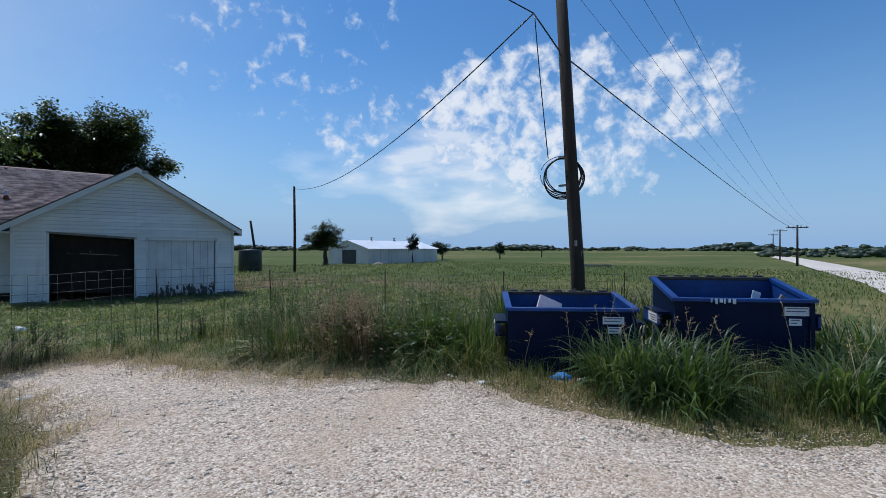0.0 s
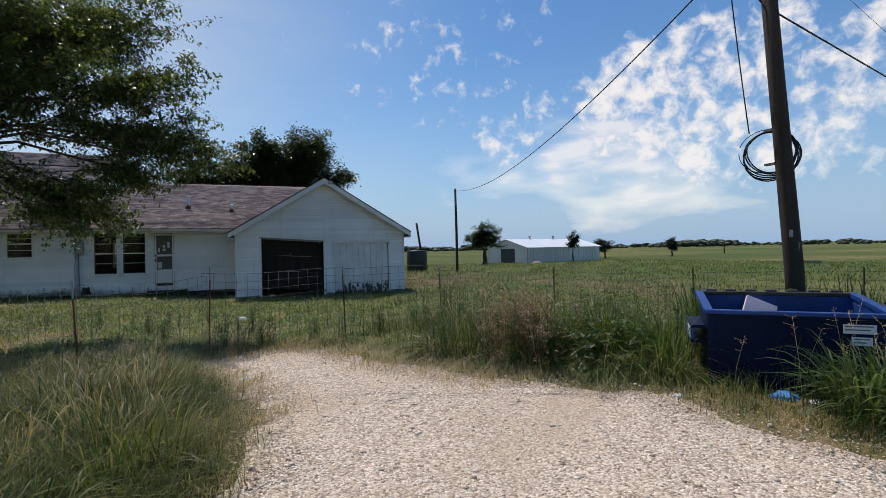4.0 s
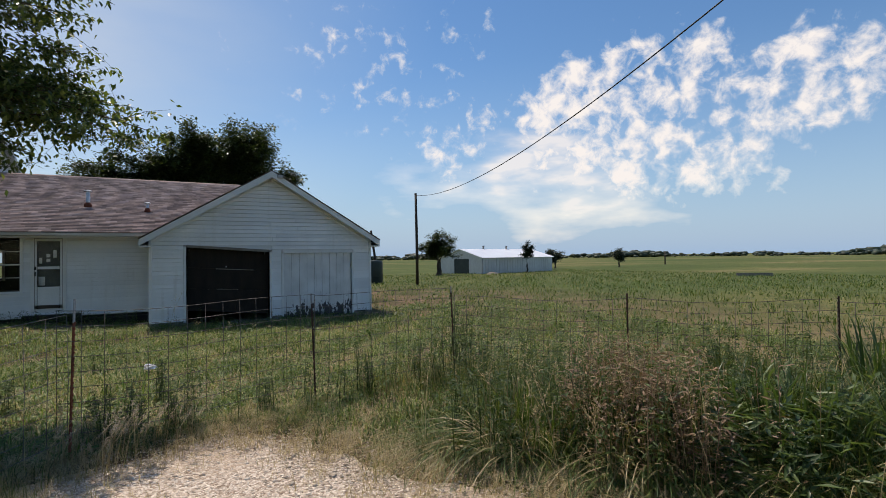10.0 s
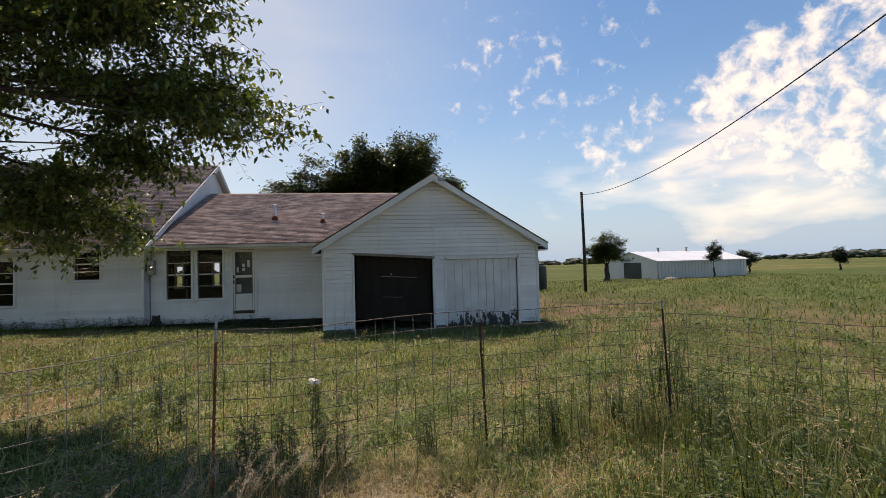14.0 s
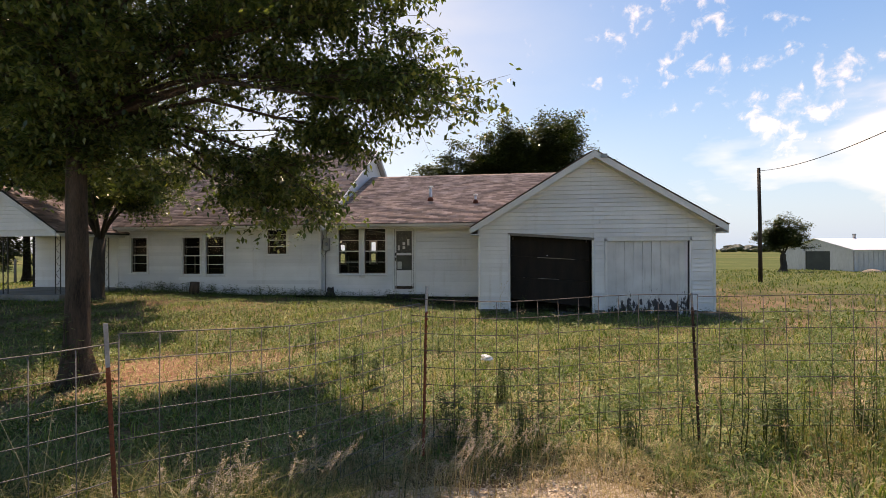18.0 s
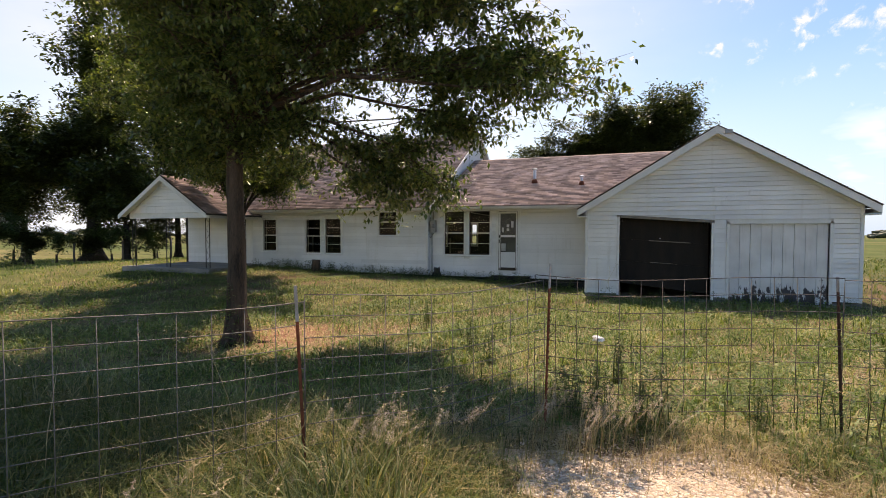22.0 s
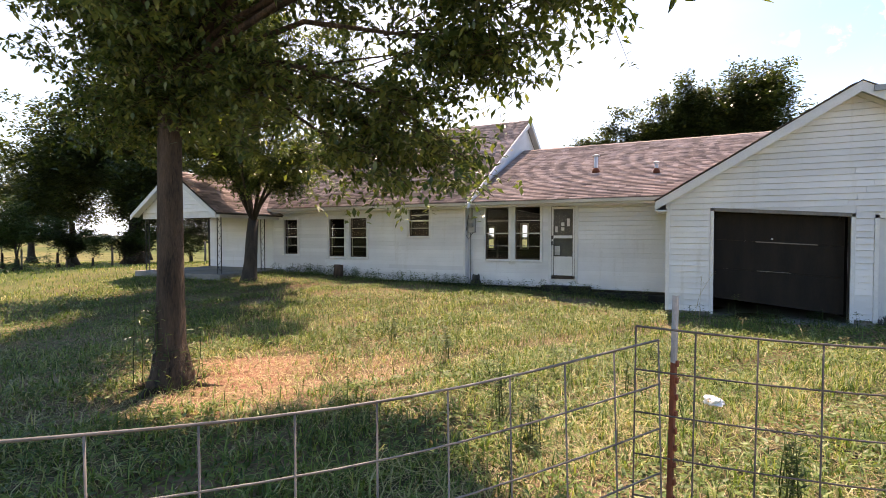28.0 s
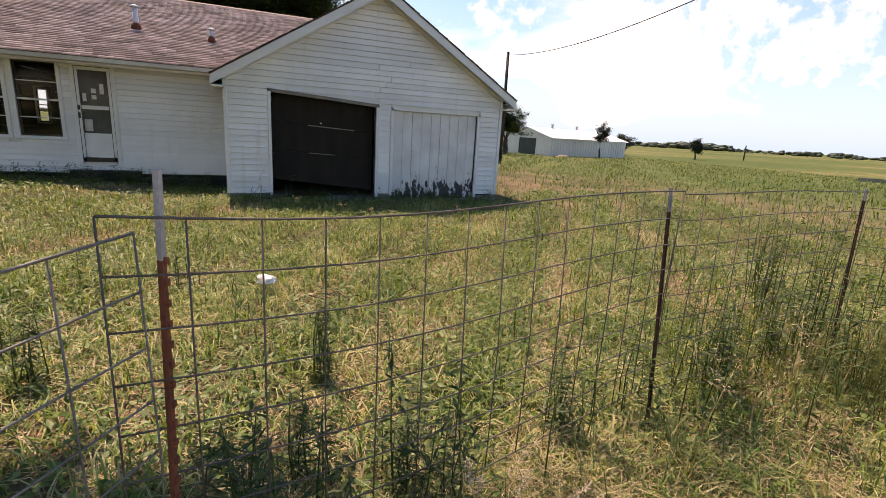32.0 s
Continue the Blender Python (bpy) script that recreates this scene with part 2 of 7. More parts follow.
def cloud_material():
    """Broken altocumulus: glowing white where it is thick, clear between."""
    m, t, out = nodes_of("cloud_vapour")
    g = t.nodes.new("ShaderNodeNewGeometry")
    nrm = t.nodes.new("ShaderNodeVectorMath")
    nrm.operation = "NORMALIZE"
    t.links.new(g.outputs["Position"], nrm.inputs[0])
    d = nrm.outputs[0]
    sq = t.nodes.new("ShaderNodeVectorMath")
    sq.operation = "MULTIPLY"
    sq.inputs[1].default_value = (1.0, 1.0, 1.0)
    t.links.new(d, sq.inputs[0])
    wide = t.nodes.new("ShaderNodeVectorMath")
    wide.operation = "MULTIPLY"
    wide.inputs[1].default_value = (1.0, 1.0, 1.7)
    t.links.new(d, wide.inputs[0])
    big = noise_at(t, 7.0, 3.0, 0.5, sq.outputs[0])
    puff = noise_at(t, 30.0, 8.0, 0.58, sq.outputs[0], 0.25)

    def blob(centre, radius, soft):
        v = t.nodes.new("ShaderNodeVectorMath")
        v.operation = "DISTANCE"
        v.inputs[1].default_value = (centre[0], centre[1], centre[2] * 1.7)
        t.links.new(wide.outputs[0], v.inputs[0])
        r = t.nodes.new("ShaderNodeMapRange")
        r.inputs["From Min"].default_value, r.inputs["From Max"].default_value = radius, radius + soft
        r.inputs["To Min"].default_value, r.inputs["To Max"].default_value = 1.0, 0.0
        t.links.new(v.outputs["Value"], r.inputs["Value"])
        return r.outputs[0]

    def way(az, el):
        return (math.sin(radians(az)) * math.cos(radians(el)), math.cos(radians(az)) * math.cos(radians(el)), math.sin(radians(el)))

    cover = blob(way(51, 14.5), 0.22, 0.13)
    cover = maths(t, "MAXIMUM", cover, maths(t, "MULTIPLY", blob(way(64, 16), 0.12, 0.10), 0.95))
    cover = maths(t, "MAXIMUM", cover, maths(t, "MULTIPLY", blob(way(34, 12.5), 0.12, 0.18), 0.80))
    cover = maths(t, "MAXIMUM", cover, maths(t, "MULTIPLY", blob(way(20, 22), 0.08, 0.36), 0.72))
    dens = maths(t, "ADD", maths(t, "MULTIPLY", puff, 0.75), maths(t, "MULTIPLY", big, 0.3))
    dens = maths(t, "ADD", dens, maths(t, "MULTIPLY", maths(t, "SUBTRACT", cover, 0.86), 0.34))
    thick = ramp(t, dens, [(0.47, (0, 0, 0)), (0.56, (0.5, 0.5, 0.5)), (0.68, (0.96, 0.96, 0.96))])
    # a soft bank under the broken clouds
    flat = t.nodes.new("ShaderNodeVectorMath")
    flat.operation = "MULTIPLY"
    flat.inputs[1].default_value = (1.0, 1.0, 3.0)
    t.links.new(d, flat.inputs[0])
    soft = noise_at(t, 6.0, 4.0, 0.5, flat.outputs[0])
    under = maths(t, "MAXIMUM", blob(way(42, 9.0), 0.14, 0.20), blob(way(26, 9.0), 0.05, 0.16))
    bank = ramp(t, maths(t, "ADD", soft, maths(t, "MULTIPLY", maths(t, "SUBTRACT", under, 1.0), 0.5)), [(0.32, (0, 0, 0)), (0.62, (0.78, 0.78, 0.78))])
    thick = maths(t, "MAXIMUM", thick, bank)
    sepd = t.nodes.new("ShaderNodeSeparateXYZ")
    t.links.new(d, sepd.inputs[0])
    veil = maths(t, "MULTIPLY", maths(t, "POWER", maths(t, "MAXIMUM", maths(t, "SUBTRACT", 1.0, maths(t, "MULTIPLY", sepd.outputs["Z"], 2.6)), 0.0), 1.4), 0.95)
    west = blob(way(-34, 22), 0.42, 0.52)
    veil = maths(t, "MAXIMUM", veil, maths(t, "MULTIPLY", west, maths(t, "ADD", 0.34, maths(t, "MULTIPLY", soft, 0.35))))
    alpha = maths(t, "MAXIMUM", thick, veil)
    haze = mixed(t, (0.33, 0.53, 0.80), (0.66, 0.76, 0.86), west)
    tone = mixed(t, haze, (1.0, 1.0, 1.0), ramp(t, thick, [(0.0, (0, 0, 0)), (0.75, (1, 1, 1))]))
    em = t.nodes.new("ShaderNodeEmission")
    em.inputs["Strength"].default_value = 0.95
    t.links.new(tone, em.inputs["Color"])
    tr = t.nodes.new("ShaderNodeBsdfTransparent")
    ms = t.nodes.new("ShaderNodeMixShader")
    t.links.new(alpha, ms.inputs[0])
    t.links.new(tr.outputs[0], ms.inputs[1])
    t.links.new(em.outputs[0], ms.inputs[2])
    t.links.new(ms.outputs[0], out.inputs["Surface"])
    return m


PAINT = siding_paint("white_siding_paint")
TRIM = plain("white_trim_paint", (0.60, 0.60, 0.59), (0.78, 0.78, 0.77), 1.2, 30, 0.6, bump=0.15)
DIRTY_TRIM = plain("soiled_gutter_paint", (0.40, 0.37, 0.32), (0.70, 0.68, 0.64), 0.9, 22, 0.6, stretch=(0.6, 1, 4))
PEEL = peeling_paint("flaked_door_paint")
SHINGLE = island_mix("worn_asphalt_shingle", [(0.15, (0.16, 0.115, 0.10)), (0.5, (0.32, 0.228, 0.198)), (0.85, (0.50, 0.375, 0.335))], stain=(0.10, 0.078, 0.068))
FELT = plain("roof_felt", (0.05, 0.045, 0.04), (0.09, 0.08, 0.07), 2, 40, 0.95)
# concrete darkened so its colour holds the shadow gap under the house
FOOTING = plain("shaded_footing", (0.02, 0.018, 0.015), (0.06, 0.053, 0.045), 1.4, 30, 0.95, bump=0.4)
# brown plywood taken down to near black; the bay's shade is in the colour
PLYWOOD = plain("shaded_brown_plywood", (0.006, 0.004, 0.003), (0.021, 0.014, 0.009), 1.1, 14, 0.85, stretch=(5, 1, 0.9))
CONCRETE = plain("old_concrete", (0.16, 0.15, 0.135), (0.30, 0.28, 0.25), 1.4, 30, 0.9, bump=0.4)
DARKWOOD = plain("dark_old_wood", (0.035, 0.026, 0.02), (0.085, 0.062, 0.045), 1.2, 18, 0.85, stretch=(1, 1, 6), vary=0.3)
GREYWOOD = plain("weathered_grey_wood", (0.13, 0.115, 0.10), (0.27, 0.24, 0.21), 1.4, 26, 0.85, stretch=(6, 6, 0.8))
# near black: the shade of the unlit rooms is put into this colour
INTERIOR = plain("room_shade_plaster", (0.008, 0.0065, 0.0055), (0.022, 0.017, 0.014), 1.0, 12, 0.9)
POLE = plain("creosoted_pole", (0.020, 0.014, 0.010), (0.06, 0.042, 0.03), 1.3, 22, 0.85, stretch=(7, 7, 0.7), bump=0.6, dist=0.012)
CABLE = plain("black_cable", (0.012, 0.012, 0.012), (0.03, 0.03, 0.03), 5, 60, 0.5)
# one bin paint in two tones: shade painted into the first, light into the second
BLUE = plain("shaded_blue_bin_paint", (0.0008, 0.005, 0.022), (0.002, 0.012, 0.048), 1.0, 18, 0.5, bump=0.12, spec=0.12)
BLUE_LIT = plain("lit_blue_bin_paint", (0.004, 0.028, 0.13), (0.010, 0.062, 0.26), 1.3, 20, 0.5, bump=0.12)
RUST = plain("rusted_steel", (0.10, 0.026, 0.012), (0.26, 0.075, 0.035), 3, 45, 0.85, bump=0.3)
POSTDARK = plain("dark_post_paint", (0.035, 0.018, 0.012), (0.10, 0.045, 0.028), 4, 45, 0.8, bump=0.3)
POSTWHITE = plain("white_post_tip", (0.18, 0.165, 0.16), (0.40, 0.38, 0.37), 6, 60, 0.55)
WIRE = plain("galvanised_wire", (0.05, 0.04, 0.033), (0.12, 0.10, 0.088), 6, 50, 0.6)
WIRENEW = plain("pale_wire", (0.085, 0.07, 0.06), (0.20, 0.18, 0.16), 6, 50, 0.55)
WHITE = plain("white_paper", (0.62, 0.62, 0.63), (0.82, 0.82, 0.83), 4, 40, 0.7)
PINKBOARD = plain("pale_pink_board", (0.52, 0.42, 0.46), (0.72, 0.63, 0.68), 3, 30, 0.6)
BLUECLOTH = plain("light_blue_plastic", (0.03, 0.16, 0.50), (0.10, 0.35, 0.72), 6, 40, 0.4)
CARD = plain("brown_cardboard", (0.22, 0.17, 0.13), (0.36, 0.29, 0.23), 4, 40, 0.8)
INK = plain("grey_print", (0.10, 0.11, 0.14), (0.16, 0.17, 0.2), 9, 60, 0.7)
BARNMETAL = plain("bare_barn_sheet", (0.42, 0.43, 0.44), (0.62, 0.63, 0.64), 0.3, 6, 0.45, metal=0.35, stretch=(1, 1, 0.4))
BARNROOF = plain("bright_sheet_roof", (0.74, 0.75, 0.77), (0.86, 0.87, 0.88), 0.3, 5, 0.4, metal=0.1)
BARK = plain("furrowed_bark", (0.022, 0.015, 0.010), (0.165, 0.105, 0.070), 2.2, 20, 0.95, bump=1.0, dist=0.04, stretch=(5, 5, 0.6))
BARKDARK = plain("dark_bark", (0.03, 0.024, 0.018), (0.08, 0.062, 0.048), 2.2, 24, 0.95, bump=0.8, dist=0.03, stretch=(4, 4, 0.7))
METAL = plain("grey_meter_metal", (0.18, 0.18, 0.18), (0.34, 0.34, 0.34), 3, 40, 0.45, metal=0.6)
IRON = plain("black_lattice_iron", (0.02, 0.02, 0.02), (0.06, 0.055, 0.05), 4, 40, 0.6)
TANK = plain("dark_green_tank", (0.012, 0.022, 0.022), (0.03, 0.045, 0.042), 1, 10, 0.5)
GLASS = glass_material()
GROUND = ground_material()
GRAVEL = gravel_material()
ROADTOP = plain("white_road_gravel", (0.50, 0.43, 0.365), (0.68, 0.61, 0.53), 0.4, 9, 0.95)
STONE = island_mix("loose_limestone", [(0.08, (0.20, 0.15, 0.10)), (0.35, (0.48, 0.385, 0.29)), (0.6, (0.66, 0.55, 0.43)), (0.9, (0.90, 0.80, 0.67))], coarse=2.0)
LEAF_NEAR = foliage("hackberry_leaf", (0.030, 0.052, 0.018), (0.072, 0.108, 0.034), (0.16, 0.20, 0.065), 0.5, 0.36, (0.24, 0.25, 0.085), gloss=0.6)
LEAF_DARK = foliage("oak_leaf", (0.018, 0.031, 0.012), (0.050, 0.070, 0.023), (0.115, 0.14, 0.045), 0.45, 0.38, gloss=0.6)
LEAF_FAR = foliage("distant_leaf", (0.011, 0.02, 0.008), (0.022, 0.036, 0.014), (0.042, 0.058, 0.022), 0.12)
BUSHLEAF = foliage("shrub_leaf", (0.025, 0.05, 0.012), (0.05, 0.09, 0.022), (0.10, 0.14, 0.04), 0.35)
LAWN = foliage("lawn_blade", (0.022, 0.050, 0.009), (0.098, 0.172, 0.030), (0.25, 0.325, 0.078), 0.38, straw=(0.52, 0.44, 0.22), patchy=0.95)
MEADOW = foliage("pasture_blade", (0.024, 0.056, 0.010), (0.072, 0.125, 0.022), (0.145, 0.195, 0.045), 0.35, straw=(0.30, 0.27, 0.12))
RANK = foliage("rank_grass_blade", (0.016, 0.032, 0.007), (0.062, 0.098, 0.020), (0.16, 0.19, 0.048), 0.45, straw=(0.42, 0.33, 0.17), patchy=0.95)
REED = foliage("broad_grass_leaf", (0.018, 0.040, 0.011), (0.062, 0.108, 0.028), (0.19, 0.25, 0.085), 0.45, 0.42, gloss=0.55)
STRAW = foliage("dry_straw", (0.24, 0.165, 0.085), (0.42, 0.32, 0.17), (0.64, 0.52, 0.32), 0.3)
DRY = foliage("brown_dry_weed", (0.10, 0.058, 0.034), (0.23, 0.145, 0.085), (0.40, 0.27, 0.165), 0.3)
PLUME = foliage("foxtail_plume", (0.26, 0.195, 0.15), (0.42, 0.335, 0.27), (0.62, 0.53, 0.45), 0.35)
WEED = foliage("weed_leaf", (0.020, 0.042, 0.010), (0.052, 0.088, 0.020), (0.125, 0.17, 0.042), 0.42)
BROAD = foliage("clover_leaf", (0.045, 0.090, 0.015), (0.095, 0.155, 0.028), (0.17, 0.225, 0.05), 0.35)
CURTAIN = plain("grey_door_curtain", (0.09, 0.09, 0.09), (0.17, 0.17, 0.165), 3, 30, 0.8)
CLOUD = cloud_material()

# ---- building helpers ----


def mesh_data(name, verts, faces, material):
    me = bpy.data.meshes.new(name)
    me.from_pydata([tuple(v) for v in verts], [], [tuple(f) for f in faces])
    me.materials.append(material)
    me.update()
    return me


def fast_mesh(name, verts, quads, tris, material, smooth=False):
    """A mesh from arrays of corners."""
    me = bpy.data.meshes.new(name)
    verts = np.asarray(verts, np.float32)
    quads = np.asarray(quads, np.int32).reshape(-1, 4)
    tris = np.asarray(tris, np.int32).reshape(-1, 3)
    me.vertices.add(len(verts))
    me.vertices.foreach_set("co", verts.ravel())
    me.loops.add(quads.size + tris.size)
    me.loops.foreach_set("vertex_index", np.concatenate([quads.ravel(), tris.ravel()]))
    me.polygons.add(len(quads) + len(tris))
    starts = np.concatenate([np.arange(len(quads)) * 4, quads.size + np.arange(len(tris)) * 3]).astype(np.int32)
    me.polygons.foreach_set("loop_start", starts)
    me.materials.append(material)
    me.update(calc_edges=True)
    me.validate()
    if smooth:
        me.polygons.foreach_set("use_smooth", np.ones(len(me.polygons), bool))
    return me


def child(name, me, parent, label="", m=None):
    ob = new(name, me)
    ob.parent = parent
    if m is not None:
        ob.matrix_basis = m
    if label:
        tagged(ob, label)
    return ob


def part(name, bm, material, parent, label="", smooth=False):
    me = bpy.data.meshes.new(name)
    bm.to_mesh(me)
    bm.free()
    me.materials.append(material)
    if smooth:
        me.polygons.foreach_set("use_smooth", np.ones(len(me.polygons), bool))
    return child(name, me, parent, label)


def thing(name, label, category, group="", kind="", at=(0, 0, 0), turn=0.0):
    ob = new(name)
    ob.empty_display_size = 0.2
    ob.matrix_basis = pose(*at, 0, 0, turn)
    return tagged(ob, label, category, group, kind)


def add_box(bm, x0, x1, y0, y1, z0, z1):
    vs = [bm.verts.new(p) for p in ((x0, y0, z0), (x1, y0, z0), (x1, y1, z0), (x0, y1, z0), (x0, y0, z1), (x1, y0, z1), (x1, y1, z1), (x0, y1, z1))]
    for f in ((3, 2, 1, 0), (4, 5, 6, 7), (0, 1, 5, 4), (1, 2, 6, 5), (2, 3, 7, 6), (3, 0, 4, 7)):
        bm.faces.new([vs[i] for i in f])
    return bm


def box(x0, x1, y0, y1, z0, z1, bevel=0.0):
    bm = add_box(bmesh.new(), x0, x1, y0, y1, z0, z1)
    if bevel:
        bmesh.ops.bevel(bm, geom=bm.edges[:], offset=bevel, segments=1, affect="EDGES", profile=0.5)
    return bm


def prism(profile, axis, a, b):
    """A profile of 2D points drawn out along x or y from a to b."""
    bm = bmesh.new()
    put = (lambda p, s: (s, p[0], p[1])) if axis == "x" else (lambda p, s: (p[0], s, p[1]))
    lo = [bm.verts.new(put(p, a)) for p in profile]
    hi = [bm.verts.new(put(p, b)) for p in profile]
    bm.faces.new(lo[::-1])
    bm.faces.new(hi)
    n = len(profile)
    for i in range(n):
        bm.faces.new((lo[i], lo[(i + 1) % n], hi[(i + 1) % n], hi[i]))
    bmesh.ops.recalc_face_normals(bm, faces=bm.faces[:])
    return bm


def tube_arrays(points, radii, sides=8):
    pts = [Vector(p) for p in points]
    verts, quads = [], []
    ref = Vector((0.31, 0.95, 0.05))
    for i, p in enumerate(pts):
        d = (pts[min(i + 1, len(pts) - 1)] - pts[max(i - 1, 0)]).normalized()
        a = d.cross(ref)
        if a.length < 1e-3:
            a = d.cross(Vector((1, 0, 0)))
        a.normalize()
        b = d.cross(a)
        for k in range(sides):
            w = 2 * math.pi * k / sides
            verts.append(p + (a * math.cos(w) + b * math.sin(w)) * radii[i])
    for i in range(len(pts) - 1):
        for k in range(sides):
            k2 = (k + 1) % sides
            quads.append((i * sides + k, i * sides + k2, (i + 1) * sides + k2, (i + 1) * sides + k))
    n = len(verts)
    verts += [pts[0], pts[-1]]
    tris = [(n, (k + 1) % sides, k) for k in range(sides)]
    tris += [(n + 1, n - sides + k, n - sides + (k + 1) % sides) for k in range(sides)]
    return [tuple(v) for v in verts], quads, tris


def tube(name, points, radii, material, parent=None, sides=8, label="", smooth=True):
    if isinstance(radii, float):
        radii = [radii] * len(points)
    v, q, t3 = tube_arrays(points, radii, sides)
    return child(name, fast_mesh(name, v, q, t3, material, smooth), parent, label)


def joined_tubes(name, runs, material, parent, sides=6, label=""):
    V, Q, T = [], [], []
    for pts, rad in runs:
        v, q, t3 = tube_arrays(pts, rad, sides)
        o = len(V)
        V += v
        Q += [tuple(i + o for i in f) for f in q]
        T += [tuple(i + o for i in f) for f in t3]
    return child(name, fast_mesh(name, V, Q, T, material, True), parent, label)


def sag(a, b, drop, n=24):
    a, b = Vector(a), Vector(b)
    return [a.lerp(b, i / n) - Vector((0, 0, 4 * drop * (i / n) * (1 - i / n))) for i in range(n + 1)]


def smooth01(x):
    x = np.clip(x, 0.0, 1.0)
    return x * x * (3 - 2 * x)


def land(x, y):
    """Height of the ground."""
    x, y = np.asarray(x, float), np.asarray(y, float)
    rise = 0.06 + 0.22 * smooth01(-x / 4.0) + 0.26 * smooth01((-x - 4.0) / 9.0)
    near = smooth01((y + 7.0) / 8.0) * (1 - smooth01((y - 14.0) / 12.0)) * (1 - smooth01((np.abs(x + 5) - 14.0) / 16.0))
    r = np.hypot(x - 1.0, y + 17.0)
    away = -0.5 * smooth01((r - 25.0) / 50.0)
    bumps = 0.02 * np.sin(x * 1.3 + 0.4 * y) * np.cos(y * 1.1 - 0.3 * x) + 0.015 * np.sin(x * 2.9 + 1.7) * np.sin(y * 2.6)
    return -0.2 + rise * near + away + bumps * (1 - smooth01((r - 20) / 20.0))


# ---- ground, drive and road ----
def spread(step, lim, grow):
    out, d = [0.0], step
    while out[-1] < lim:
        out.append(out[-1] + d)
        d = step if out[-1] < 26 else d * grow
    return out


half = spread(0.4, 4500.0, 1.28)
line = np.array(sorted({-v for v in half} | set(half)))
GX, GY = np.meshgrid(line - 1.0, line - 6.0)
gv = np.stack([GX, GY, land(GX, GY)], -1).reshape(-1, 3)
nn = len(line)
ii = np.arange(nn * nn).reshape(nn, nn)
gq = np.stack([ii[:-1, :-1], ii[:-1, 1:], ii[1:, 1:], ii[1:, :-1]], -1).reshape(-1, 4)
ground = new("ground", fast_mesh("ground", gv, gq, [], GROUND, True))
tagged(ground, "uneven ground of patchy grass, dry soil and wide pasture", "ground", kind="structure")

EDGE = [(-0.3, -10.75), (0.4, -10.3), (1.4, -10.05), (2.3, -10.4), (2.8, -11.9), (3.75, -13.2), (4.75, -14.3), (5.55, -15.3), (5.85, -16.85), (6.1, -18.0), (6.8, -18.9), (8.6, -20.0), (10.5, -22.0),
        (14.0, -24.0), (14.0, -34.0), (-16.0, -34.0), (-16.0, -24.0), (-7.0, -22.2), (-2.6, -20.6), (-1.0, -18.8), (-0.1, -17.4), (0.45, -16.2), (0.72, -15.2), (0.72, -14.2), (0.4, -12.5), (-0.1, -11.5)]


def inside(px, py, poly):
    px, py = np.asarray(px, float), np.asarray(py, float)
    hit = np.zeros(px.shape, bool)
    for (x0, y0), (x1, y1) in zip(poly, poly[1:] + poly[:1]):
        c = ((y0 > py) != (y1 > py)) & (px < (x1 - x0) * (py - y0) / (y1 - y0 + 1e-12) + x0)
        hit ^= c
    return hit


def edge_gap(px, py, poly):
    """Distance from the outline, negative inside it."""
    px, py = np.asarray(px, float), np.asarray(py, float)
    best = np.full(px.shape, 1e9)
    for (x0, y0), (x1, y1) in zip(poly, poly[1:] + poly[:1]):
        dx, dy = x1 - x0, y1 - y0
        k = np.clip(((px - x0) * dx + (py - y0) * dy) / (dx * dx + dy * dy), 0, 1)
        best = np.minimum(best, np.hypot(px - x0 - k * dx, py - y0 - k * dy))
    return np.where(inside(px, py, poly), -best, best)


def drive_sheet():
    xs, ys = np.arange(-16, 14.01, 0.16), np.arange(-34, -9.6, 0.16)
    X, Y = np.meshgrid(xs, ys)
    gap = edge_gap(X, Y, EDGE) + 0.16 * np.sin(X * 3.1 + Y) * np.cos(Y * 2.7 - X) + 0.09 * np.sin(X * 7.3) * np.sin(Y * 8.1)
    Z = land(X, Y) + 0.022 * smooth01(-gap / 0.7) - 0.05 * smooth01(gap / 0.3 + 0.3)
    ix = np.arange(X.size).reshape(X.shape)
    ok = gap < 0.32
    cell = ok[:-1, :-1] & ok[:-1, 1:] & ok[1:, 1:] & ok[1:, :-1]
    q = np.stack([ix[:-1, :-1], ix[:-1, 1:], ix[1:, 1:], ix[1:, :-1]], -1)[cell]
    used = np.unique(q)
    remap = np.zeros(X.size, int)
    remap[used] = np.arange(len(used))
    v = np.stack([X, Y, Z], -1).reshape(-1, 3)[used]
    return fast_mesh("gravel_drive", v, remap[q], [], GRAVEL, True)


drive = new("driveway", drive_sheet())
tagged(drive, "pale crushed limestone driveway with worn dusty patches", "driveway", kind="structure")


def road_sheet():
    pts = [(16, -21.2, 2.6), (24.5, -19.8, 2.4), (36, -16.8, 2.3), (60, -9.6, 2.3), (95, 1.5, 2.4), (160, 24, 2.6), (300, 72, 3.0)]
    v, q = [], []
    for i, (x, y, w) in enumerate(pts):
        a = pts[min(i + 1, len(pts) - 1)]
        b = pts[max(i - 1, 0)]
        d = Vector((a[0] - b[0], a[1] - b[1])).normalized()
        for s in (-1.0, -0.5, 0.0, 0.5, 1.0):
            px, py = x - d.y * w * s, y + d.x * w * s
            v.append((px, py, float(land(px, py)) + 0.10 - 0.04 * abs(s)))
        if i:
            for k in range(4):
                o = (i - 1) * 5 + k
                q.append((o, o + 1, o + 6, o + 5))
    return fast_mesh("road", v, q, [], ROADTOP, True)


road = new("road", road_sheet())
tagged(road, "white gravel county road running off through fields", "road", kind="structure")


